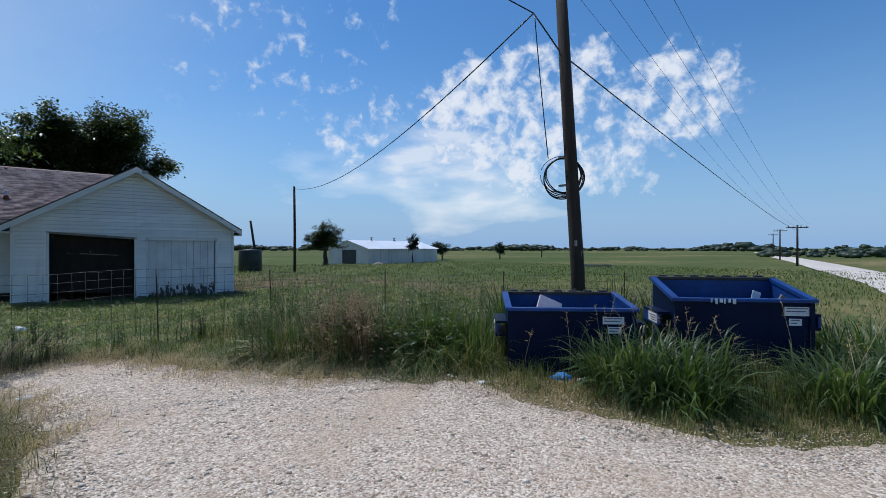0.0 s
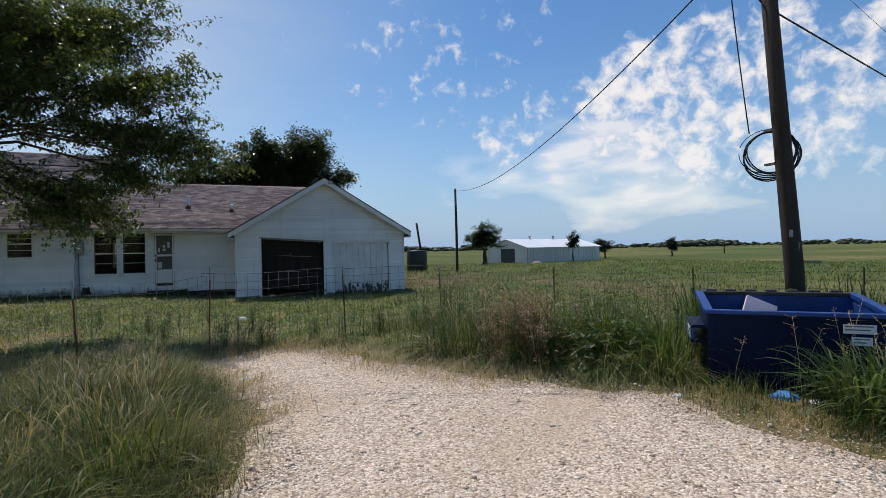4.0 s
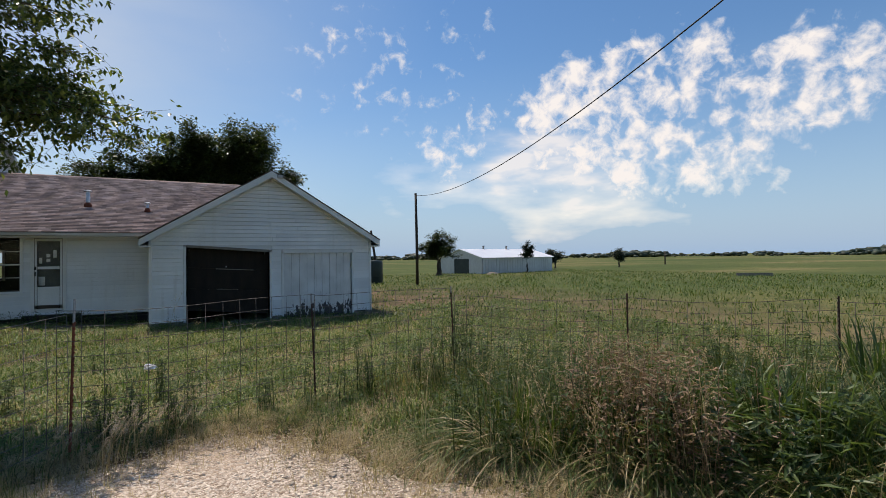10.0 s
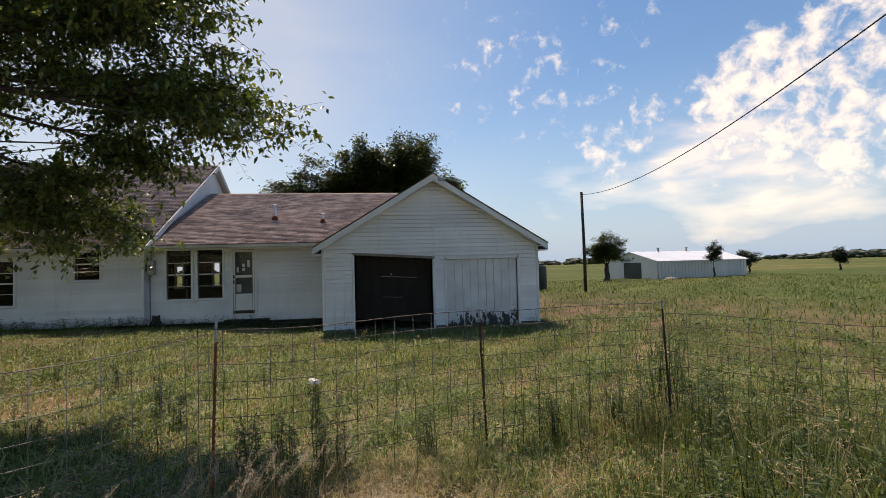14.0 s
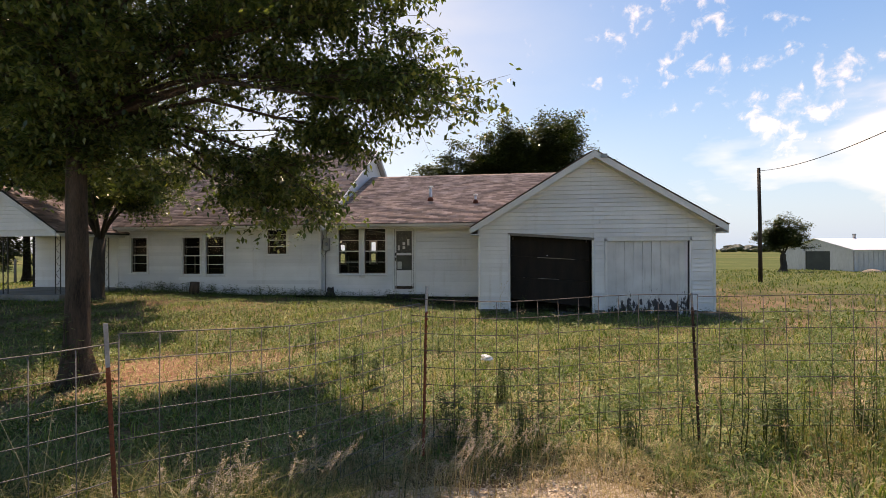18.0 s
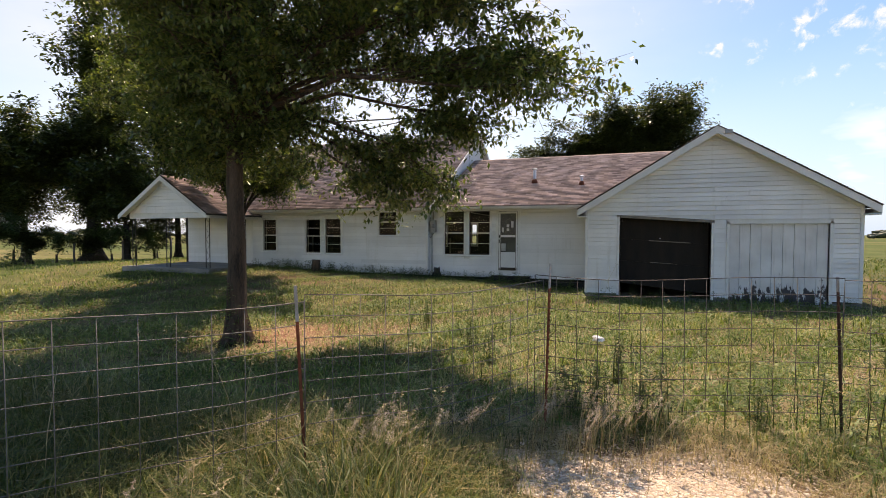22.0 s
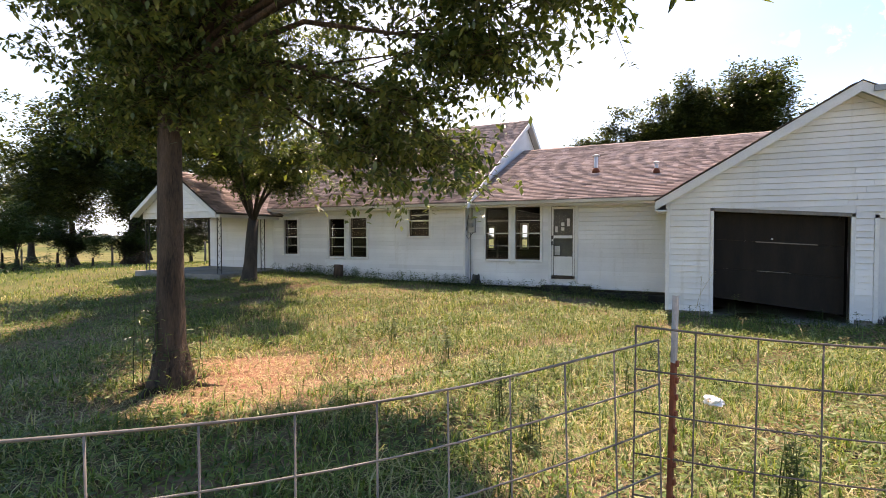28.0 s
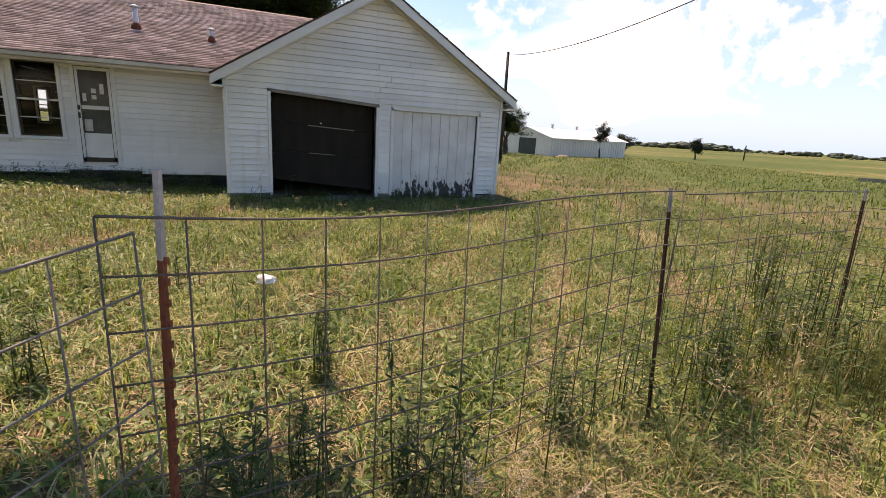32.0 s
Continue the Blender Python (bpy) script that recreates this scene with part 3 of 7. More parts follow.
# ---- walls of lap siding ----
BOARD = mesh_data("siding_board", [(0, 0, 0), (1, 0, 0), (1, -0.042, 0), (0, -0.042, 0), (0, 0, 0.118), (1, 0, 0.118), (1, -0.012, 0.118), (0, -0.012, 0.118)],
                  [(3, 2, 1, 0), (4, 5, 6, 7), (3, 0, 4, 7), (1, 2, 6, 5), (2, 3, 7, 6), (0, 1, 5, 4)], PAINT)


def lay_siding(wall, y, x0, x1, z0, z1, holes=(), exposure=0.125, gable=None):
    """Boards on a front wall at y; gable(z) gives the two ends at a height."""
    z = z0
    while z < z1 - 0.03:
        lo, hi = (x0, x1) if gable is None else gable(z + exposure * 0.5)
        if hi - lo < 0.12:
            break
        spans = [(lo, hi)]
        for a, b, c, d in holes:
            if c < z + exposure * 0.6 and d > z + exposure * 0.4:
                spans = [s for lo2, hi2 in spans for s in ((lo2, min(hi2, a)), (max(lo2, b), hi2)) if s[1] - s[0] > 0.03]
        for lo2, hi2 in spans:
            cuts = [lo2]
            while hi2 - cuts[-1] > 4.4:
                cuts.append(cuts[-1] + rnd.uniform(2.4, 3.7))
            cuts.append(hi2)
            for a, b in zip(cuts, cuts[1:]):
                h = min(1.0, (z1 - z) / 0.135)
                ob = child("siding_board", BOARD, wall)
                ob.location = (a + 0.002, y + rnd.uniform(-0.002, 0.002), z + rnd.uniform(-0.0015, 0.0015))
                ob.rotation_euler = (rnd.uniform(-0.008, 0.008), 0, 0)
                ob.scale = (b - a - 0.004, 1, h)
        z += exposure


def wall_core(x0, x1, y0, y1, z0, z1, holes):
    """A wall with openings right through it."""
    bm = bmesh.new()
    xs = sorted({x0, x1, *[h[0] for h in holes], *[h[1] for h in holes]})
    for a, b in zip(xs, xs[1:]):
        cuts = sorted((h[2], h[3]) for h in holes if h[0] < (a + b) / 2 < h[1])
        z = z0
        for c, d in cuts:
            if c > z:
                add_box(bm, a, b, y0, y1, z, c)
            z = d
        if z1 > z:
            add_box(bm, a, b, y0, y1, z, z1)
    return bm


def sash_window(parent, x0, x1, z0, z1, y, meeting=0.52, muntins=True, mat=TRIM, dark=True):
    w = child("window", None, parent)
    b = bmesh.new()
    f = 0.05
    for a in ((x0 - 0.07, x0, z0 - 0.03, z1 + 0.09), (x1, x1 + 0.07, z0 - 0.03, z1 + 0.09), (x0, x1, z1, z1 + 0.09)):
        add_box(b, a[0], a[1], y - 0.055, y + 0.10, a[2], a[3])
    part("window_frame", b, mat, w)
    part("window_sill", box(x0 - 0.09, x1 + 0.09, y - 0.085, y + 0.10, z0 - 0.07, z0 - 0.03, 0.008), mat, w)
    zm = z0 + (z1 - z0) * meeting
    for lo, hi, off, nm in ((z0, zm + 0.02, 0.03, "lower_sash"), (zm - 0.02, z1, 0.06, "upper_sash")):
        s = bmesh.new()
        add_box(s, x0, x0 + f * 0.8, y + off - 0.015, y + off + 0.015, lo, hi)
        add_box(s, x1 - f * 0.8, x1, y + off - 0.015, y + off + 0.015, lo, hi)
        add_box(s, x0 + f * 0.8, x1 - f * 0.8, y + off - 0.012, y + off + 0.01, lo, lo + f * 0.8)
        add_box(s, x0 + f * 0.8, x1 - f * 0.8, y + off - 0.012, y + off + 0.01, hi - f * 0.6, hi)
        part(nm, s, DARKWOOD if dark else mat, w)
        r = bmesh.new()
        add_box(r, x0 + 0.005, x1 - 0.005, y + off - 0.022, y + off + 0.012, (lo if nm == "upper_sash" else hi - 0.034), (lo + 0.034 if nm == "upper_sash" else hi))
        if muntins:
            add_box(r, x0 + f * 0.4, x1 - f * 0.4, y + off - 0.02, y + off + 0.006, (lo + hi) / 2 - 0.009, (lo + hi) / 2 + 0.009)
        part("meeting_rail" if not muntins else "sash_bar", r, mat, w)
        g = child("pane", mesh_data("pane", [(x0 + 0.03, y + off, lo + 0.03), (x1 - 0.03, y + off, lo + 0.03), (x1 - 0.03, y + off, hi - 0.03), (x0 + 0.03, y + off, hi - 0.03)], [(0, 1, 2, 3)], GLASS), w)
        g.visible_shadow = False
    return w


def shingle_plane(parent, p0, u, v, ulen, vlen, keep=None, name="shingles"):
    """Courses of lapped tabs from the eave up. p0: an eave corner; u: along the eave; v: up the slope."""
    p0, u, v = Vector(p0), Vector(u).normalized(), Vector(v).normalized()
    n = u.cross(v).normalized()
    if n.z < 0:
        n = -n
    V, Q = [], []
    rows = int(vlen / 0.14)
    for r in range(rows):
        s = r * 0.14
        off = (r % 2) * 0.15 + rnd.uniform(-0.03, 0.03)
        k = -1
        while True:
            a = max(0.0, k * 0.305 + off)
            b = min(ulen, (k + 1) * 0.305 + off - 0.006)
            k += 1
            if a >= ulen:
                break
            if b - a < 0.03:
                continue
            mid = p0 + u * ((a + b) / 2) + v * (s + 0.07)
            if keep and not keep(mid):
                continue
            lift = 0.013 + rnd.uniform(0, 0.005)
            o = len(V)
            for aa in (a, b):
                q = p0 + u * aa
                V += [q + v * (s + rnd.uniform(-0.004, 0.004)) + n * lift, q + v * (s + 0.19) + n * 0.004, q + v * s + n * 0.0]
            Q += [(o, o + 3, o + 4, o + 1), (o + 2, o + 5, o + 3, o)]
    ob = child(name, fast_mesh(name, [tuple(p) for p in V], Q, [], SHINGLE), parent)
    tagged(ob, "brown-red worn asphalt shingles in lapped courses", kind="stuff")
    return ob


# ---- garage ----
GW, GY1 = 6.62, 7.2
SL = 0.61
APEX_X, APEX_Z = 3.31, 4.50
garage = thing("garage", "white clapboard garage with one open and one shut door bay", "garage")
D1, D2 = (0.92, 3.27, -0.2, 2.18), (3.70, 5.95, -0.2, 1.98)
gfront = part("wall", wall_core(0.0, GW, 0.0, 0.12, -0.02, 2.52, [D1, D2]), TRIM, garage, "white clapboard gable front with two door bays")
gtop = prism([(0.0, 2.52), (GW, 2.52), (APEX_X, APEX_Z + 0.03)], "y", 0.0, 0.12)
part("gable_wall", gtop, TRIM, garage)


def garage_ends(z):
    d = max(0.0, (z - 2.42) / SL)
    return (0.0 + max(0.0, d), GW - max(0.0, d))


JAMB1, JAMB2 = (D1[0] - 0.07, D1[1] + 0.07, -0.5, D1[3] + 0.07), (D2[0] - 0.07, D2[1] + 0.07, -0.5, D2[3] + 0.07)
lay_siding(gfront, 0.0, 0.0, GW, -0.02, 4.55, [JAMB1, JAMB2], 0.125, garage_ends)
for nm, a in (("left", 0.0), ("right", GW - 0.12)):
    part("wall", box(a, a + 0.12, 0.124, GY1, -0.02, 2.5), PAINT, garage, "white clapboard side wall")
part("wall", box(0.0, GW, GY1, GY1 + 0.12, -0.02, 2.5), PAINT, garage, "white rear wall")
for a, b in ((-0.03, 0.05), (GW - 0.05, GW + 0.03)):
    part("corner_board", box(a, b, -0.046, 0.02, -0.03, 2.44, 0.004), TRIM, garage)
for (a, b, c, d), drop in ((D1, 0.17), (D2, 0.0)):
    part("door_jamb", box(a - 0.07, a, -0.05, 0.14, -0.06, d + 0.07 if not drop else d + 0.05, 0.004), TRIM, garage)
    part("door_jamb", box(b, b + 0.07, -0.05, 0.14, -0.10, d - drop + 0.07, 0.004), TRIM, garage)
    part("door_head", prism([(a - 0.07, d), (b + 0.07, d - drop), (b + 0.07, d - drop + 0.07), (a - 0.07, d + 0.07)], "y", -0.05, 0.10), TRIM if not drop else GREYWOOD, garage)
fill = prism([(D1[0], D1[3] + 0.072), (D1[1] + 0.07, D1[3] - 0.096), (D1[1] + 0.07, D1[3] + 0.076)], "y", -0.03, 0.0)
part("head_filler", fill, PAINT, garage)
part("foundation", box(-0.02, D1[0] - 0.02, -0.015, 0.14, -0.5, -0.024), CONCRETE, garage, "dark stained concrete footing")
part("foundation", box(D1[1], D2[0], -0.015, 0.14, -0.5, -0.024), CONCRETE, garage)
part("foundation", box(D2[1], GW + 0.02, -0.015, 0.14, -0.5, -0.06), CONCRETE, garage)
part("slab", box(0.1, GW - 0.1, -0.25, GY1, -0.42, -0.13), CONCRETE, garage, "dusty concrete garage floor")
for i in range(9):
    a = D2[0] + 0.012 + i * (D2[1] - D2[0] - 0.02) / 9
    dy = rnd.uniform(-0.006, 0.006)
    part("door_board", box(a, a + (D2[1] - D2[0] - 0.02) / 9 - 0.007, 0.03 + dy, 0.055 + dy, -0.14 + rnd.uniform(0, 0.05), D2[3] - 0.004, 0.003), PEEL, garage, "upright door board with flaking white paint")
part("door_ledge", box(D2[0], D2[1], 0.058, 0.09, 1.5, 1.6), GREYWOOD, garage)
for z in (0.45, 1.05, 1.6):
    part("strap_hinge", box(D2[0] - 0.045, D2[0] - 0.02, -0.046, -0.03, z - 0.04, z + 0.04), RUST, garage)
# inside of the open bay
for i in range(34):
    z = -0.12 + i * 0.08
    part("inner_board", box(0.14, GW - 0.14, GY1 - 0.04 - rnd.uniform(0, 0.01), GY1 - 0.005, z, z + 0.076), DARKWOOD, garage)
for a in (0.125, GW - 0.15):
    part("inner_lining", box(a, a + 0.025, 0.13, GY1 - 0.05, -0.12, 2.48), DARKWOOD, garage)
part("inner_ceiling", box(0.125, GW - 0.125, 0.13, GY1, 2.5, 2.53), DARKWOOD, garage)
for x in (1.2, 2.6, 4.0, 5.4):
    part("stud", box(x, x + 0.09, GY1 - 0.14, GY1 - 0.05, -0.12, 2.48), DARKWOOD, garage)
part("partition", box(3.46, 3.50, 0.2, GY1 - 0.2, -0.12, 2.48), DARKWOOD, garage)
# door panels use the plywood colour that includes the bay's shade
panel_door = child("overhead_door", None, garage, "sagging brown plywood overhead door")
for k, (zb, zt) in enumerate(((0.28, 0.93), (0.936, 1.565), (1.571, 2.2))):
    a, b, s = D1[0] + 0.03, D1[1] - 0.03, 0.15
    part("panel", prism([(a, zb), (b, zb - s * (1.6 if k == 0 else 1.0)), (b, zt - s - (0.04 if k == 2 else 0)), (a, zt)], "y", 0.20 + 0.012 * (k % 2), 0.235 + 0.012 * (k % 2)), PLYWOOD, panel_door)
part("split_strip", prism([(1.72, 1.50), (2.80, 1.44), (2.80, 1.46), (1.72, 1.525)], "y", 0.185, 0.199), GREYWOOD, panel_door, "pale splintered strip")
part("split_strip", prism([(1.75, 0.88), (2.35, 0.85), (2.35, 0.862), (1.75, 0.895)], "y", 0.185, 0.199), GREYWOOD, panel_door, "pale splintered strip")
part("bolt", box(2.0, 2.03, 0.17, 0.2, 1.56, 1.585), WHITE, panel_door)
part("overhead_track", box(D1[0] + 0.06, D1[0] + 0.1, 0.2, 3.2, 2.05, 2.12), METAL, garage)
part("overhead_track", box(D1[1] - 0.14, D1[1] - 0.1, 0.2, 3.2, 1.95, 2.02), METAL, garage)


def slab_roof(parent, prof, axis, a, b, material=FELT, label=""):
    return part("roof", prism(prof, axis, a, b), material, parent, label)


OV = 0.24
ex0, ex1 = -OV, GW + OV
ez = APEX_Z + 0.08 - SL * (APEX_X + OV)
groof = slab_roof(garage, [(ex0, ez), (APEX_X, APEX_Z + 0.08), (ex1, ez), (ex1, ez - 0.05), (APEX_X, APEX_Z + 0.03), (ex0, ez - 0.05)], "y", -0.34, GY1 + 0.3, FELT, "low gable roof of worn shingles")
L = math.hypot(1, SL)
shingle_plane(groof, (ex0 - 0.02, -0.37, ez + 0.004), (0, 1, 0), (1, 0, SL), GY1 + 0.65, (APEX_X + OV) * L)
shingle_plane(groof, (ex1 + 0.02, -0.37, ez + 0.004), (0, 1, 0), (-1, 0, SL), GY1 + 0.65, (APEX_X + OV) * L)
for s, nm in ((-1, "left"), (1, "right")):
    x_e = ex0 if s < 0 else ex1
    prof = [(x_e, ez - 0.012), (APEX_X, APEX_Z + 0.068), (APEX_X, APEX_Z - 0.13), (x_e, ez - 0.20)]
    part("rake_board", prism(prof, "y", -0.36, -0.335), TRIM, garage, "white painted rake board")
    part("drip_edge", prism([(x_e, ez + 0.006), (APEX_X, APEX_Z + 0.088), (APEX_X, APEX_Z + 0.066), (x_e, ez - 0.016)], "y", -0.372, -0.362), DARKWOOD, garage)
    part("soffit", prism([(x_e, ez - 0.09), (APEX_X, APEX_Z - 0.01), (APEX_X, APEX_Z - 0.03), (x_e, ez - 0.11)], "y", -0.332, -0.002), TRIM, garage)
    part("frieze", prism([(x_e - s * OV, ez + 0.02), (APEX_X, APEX_Z - 0.035), (APEX_X, APEX_Z - 0.13), (x_e - s * OV, ez - 0.07)], "y", -0.05, -0.012), TRIM, garage)
    # dentil-like shadow nails under the rake
    part("eave_box", box(min(x_e, x_e - s * (OV + 0.02)), max(x_e, x_e - s * (OV + 0.02)), -0.355, 0.02, ez - 0.235, ez - 0.202, 0.004), TRIM, garage)
    part("fascia", box(x_e - 0.012, x_e + 0.012, -0.33, GY1 + 0.3, ez - 0.20, ez - 0.06), TRIM, garage)
    part("eave_soffit", box(min(x_e, x_e - s * OV) + 0.013, max(x_e, x_e - s * OV) - 0.013, 0.03, GY1 + 0.3, ez - 0.2, ez - 0.185), TRIM, garage)
part("apex_cap", box(APEX_X + 0.16, APEX_X + 0.34, -0.40, -0.375, APEX_Z - 0.16, APEX_Z - 0.05, 0.003), METAL, garage, "bent metal cap at the gable peak")

# ---- house ----
house = thing("farmhouse", "long white clapboard farmhouse with brown shingle roofs, empty", "house")
YD, YM, YB = 1.83, 1.58, 13.9
WPL, WPR = (-5.02, -4.29, 0.95, 2.50), (-4.09, -3.34, 0.95, 2.50)
DOOR = (-3.04, -2.33, 0.42, 2.49)
W3, W2L, W2R, W1 = (-7.55, -6.83, 1.65, 2.53), (-10.77, -10.11, 0.94, 2.25), (-9.88, -9.19, 0.94, 2.26), (-12.82, -12.2, 1.0, 2.25)
TOPZ = 2.72


def grown(h, m=0.07):
    return (h[0] - m, h[1] + m, h[2] - m, h[3] + m)


side = part("wall", wall_core(-5.6, 0.0, YD, YD + 0.14, 0.16, TOPZ, [WPL, WPR, DOOR]), TRIM, house, "white clapboard wall with paired windows and storm door")
lay_siding(side, YD, -5.6, 0.0, 0.18, TOPZ, [grown(WPL), grown(WPR), grown(DOOR, 0.06), (-4.3, -4.08, 0.85, 2.58)])
part("mullion", box(-4.215, -4.165, YD - 0.03, YD + 0.08, 0.92, 2.58), TRIM, house)
main = part("wall", wall_core(-13.4, -5.6, YM, YM + 0.14, 0.2, TOPZ, [W3, W2L, W2R, W1]), TRIM, house, "long white clapboard front wall with sash windows")
lay_siding(main, YM, -13.4, -5.6, 0.22, TOPZ, [grown(W3), grown(W2L), grown(W2R), grown(W1)])
part("wall", box(-5.72, -5.6, YM + 0.144, YD + 0.14, 0.2, TOPZ), PAINT, house)
part("corner_board", box(-5.66, -5.58, YM - 0.046, YM + 0.03, 0.2, TOPZ, 0.004), TRIM, house)
part("corner_board", box(-13.44, -13.36, YM - 0.046, YM + 0.03, 0.2, TOPZ, 0.004), TRIM, house)
part("mullion", box(-10.03, -9.96, YM - 0.03, YM + 0.08, 0.9, 2.34), TRIM, house)
PD = (-14.5, -13.75, 0.55, 2.55)
pw = part("wall", wall_core(-17.2, -13.4, 1.9, 2.04, 0.3, TOPZ, [PD]), TRIM, house, "white porch wall")
lay_siding(pw, 1.9, -17.2, -13.44, 0.32, TOPZ, [grown(PD, 0.06)])
part("porch_door", box(PD[0], PD[1], 1.93, 1.97, PD[2], PD[3], 0.005), TRIM, house, "plain white porch door")
part("door_knob", box(PD[0] + 0.06, PD[0] + 0.11, 1.885, 1.93, 1.5, 1.55, 0.01), METAL, house)
backholes = [(-9.3, -8.95, 0.95, 2.15), (-7.35, -7.0, 1.0, 2.3)]
# rear, end and inner walls take the colour that holds the room shade
part("wall", wall_core(-17.2, 3.0, YB, YB + 0.14, 0.1, TOPZ, backholes), INTERIOR, house, "rear wall coloured near black as room shade, with small windows")
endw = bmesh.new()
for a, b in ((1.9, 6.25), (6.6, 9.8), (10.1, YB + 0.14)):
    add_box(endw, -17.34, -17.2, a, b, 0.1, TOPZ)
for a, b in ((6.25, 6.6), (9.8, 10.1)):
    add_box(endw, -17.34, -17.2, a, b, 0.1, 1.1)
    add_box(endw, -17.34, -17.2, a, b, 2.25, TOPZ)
part("wall", endw, INTERIOR, house, "end wall coloured near black as room shade, with small openings")
part("wall", box(0.0, 0.12, GY1 + 0.15, YB, 0.1, TOPZ), PAINT, house)
part("house_floor", box(-17.2, 0.0, 1.99, YB, 0.2, 0.36), DARKWOOD, house, "bare board floor")
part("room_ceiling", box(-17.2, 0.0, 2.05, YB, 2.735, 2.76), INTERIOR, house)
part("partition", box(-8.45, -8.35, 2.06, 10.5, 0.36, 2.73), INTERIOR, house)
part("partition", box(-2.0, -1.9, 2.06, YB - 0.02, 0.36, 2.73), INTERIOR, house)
for hole in backholes:
    sash_window(house, *hole, YB, muntins=False)
for hole in (WPL, WPR):
    sash_window(house, *hole, YD, 0.5)
for hole in (W2L, W2R, W1):
    sash_window(house, *hole, YM, 0.5)
sash_window(house, *W3, YM, 0.55)
# footing, step and ledge carry that shadow in their colour
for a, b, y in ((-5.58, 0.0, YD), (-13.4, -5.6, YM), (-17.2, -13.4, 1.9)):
    part("foundation", box(a, b, y + 0.03, y + 0.3, -0.4, 0.17), FOOTING, house, "block footing coloured dark for the shadow gap under the wall")
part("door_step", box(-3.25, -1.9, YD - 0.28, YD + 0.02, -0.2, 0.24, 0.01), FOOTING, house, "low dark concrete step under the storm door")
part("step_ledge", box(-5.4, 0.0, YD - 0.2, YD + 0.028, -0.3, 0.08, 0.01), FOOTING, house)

storm = child("storm_door", None, house, "white storm door with glass over a solid panel")
x0, x1, z0, z1 = DOOR
b = bmesh.new()
for a in ((x0 - 0.06, x0 + 0.02, z0 - 0.02, z1 + 0.06), (x1 - 0.02, x1 + 0.06, z0 - 0.02, z1 + 0.06), (x0 + 0.02, x1 - 0.02, z1, z1 + 0.06)):
    add_box(b, a[0], a[1], YD - 0.05, YD + 0.1, a[2], a[3])
part("door_frame", b, TRIM, storm)
b = bmesh.new()
add_box(b, x0 + 0.02, x0 + 0.09, YD - 0.03, YD + 0.0, z0, z1)
add_box(b, x1 - 0.09, x1 - 0.02, YD - 0.03, YD + 0.0, z0, z1)
add_box(b, x0 + 0.09, x1 - 0.09, YD - 0.03, YD + 0.0, z1 - 0.08, z1)
add_box(b, x0 + 0.09, x1 - 0.09, YD - 0.03, YD + 0.0, 1.58, 1.66)
add_box(b, x0 + 0.09, x1 - 0.09, YD - 0.03, YD + 0.0, 0.98, 1.06)
part("door_leaf", b, TRIM, storm)
part("kick_panel", box(x0 + 0.09, x1 - 0.09, YD - 0.022, YD - 0.004, z0 + 0.1, 0.98), TRIM, storm)
# thin dark strips added as the jamb's shadow round leaf and glass
strip = bmesh.new()
for a in ((x0 + 0.02, x0 + 0.03, z0, z1), (x1 - 0.03, x1 - 0.02, z0, z1), (x0 + 0.03, x1 - 0.03, z1 - 0.012, z1), (x0 + 0.085, x0 + 0.095, z0 + 0.1, z1 - 0.075), (x1 - 0.095, x1 - 0.085, z0 + 0.1, z1 - 0.075)):
    add_box(strip, a[0], a[1], YD - 0.034, YD - 0.0305, a[2], a[3])
part("weatherstrip", strip, DARKWOOD, storm, "dark strips standing in for shadow round the storm door leaf")
part("bottom_sweep", box(x0 + 0.02, x1 - 0.02, YD - 0.03, YD + 0.0, z0, z0 + 0.1), DARKWOOD, storm, "dark door sweep")
for c, d in ((1.06, 1.58), (1.66, z1 - 0.08)):
    g = child("pane", mesh_data("pane", [(x0 + 0.09, YD - 0.015, c), (x1 - 0.09, YD - 0.015, c), (x1 - 0.09, YD - 0.015, d), (x0 + 0.09, YD - 0.015, d)], [(0, 1, 2, 3)], GLASS), storm)
    g.visible_shadow = False
for a, c, w, h in ((0.13, 1.75, 0.07, 0.17), (0.30, 1.93, 0.09, 0.10), (0.30, 1.80, 0.09, 0.09), (0.46, 1.92, 0.08, 0.22)):
    part("notice", box(x0 + a, x0 + a + w, YD - 0.012, YD - 0.009, c, c + h), WHITE, storm, "white paper notice on the glass")
part("door_handle", box(x0 + 0.035, x0 + 0.065, YD - 0.075, YD - 0.03, 1.38, 1.50, 0.006), IRON, storm, "black door handle")
part("door_closer", box(x0 + 0.03, x0 + 0.07, YD - 0.05, YD - 0.03, 1.56, 1.66), IRON, storm)
part("inner_door", box(x0, x1, YD + 0.105, YD + 0.135, 0.42, 2.47), CURTAIN, storm, "grey inner door behind the glass")
rag = bmesh.new()
add_box(rag, x0 + 0.10, x0 + 0.25, YD + 0.06, YD + 0.07, 1.1, 1.36)
part("curtain_scrap", rag, WHITE, storm)

# roofs: low wing, main block, porch
LOW, HIGH = 0.406, 0.555
e_y, e_z = 1.42, 2.66
r_y, r_z = 7.7, 2.66 + LOW * (7.7 - 1.42)
lroof = slab_roof(house, [(e_y, e_z), (r_y, r_z), (2 * r_y - e_y, e_z), (2 * r_y - e_y, e_z - 0.06), (r_y, r_z - 0.06), (e_y, e_z - 0.06)], "x", -5.5, 3.4, FELT, "low shingle roof of the side wing")


def off_garage(p):
    return p.z > APEX_Z + 0.06 - SL * abs(p.x - APEX_X) or p.y > GY1 + 0.3


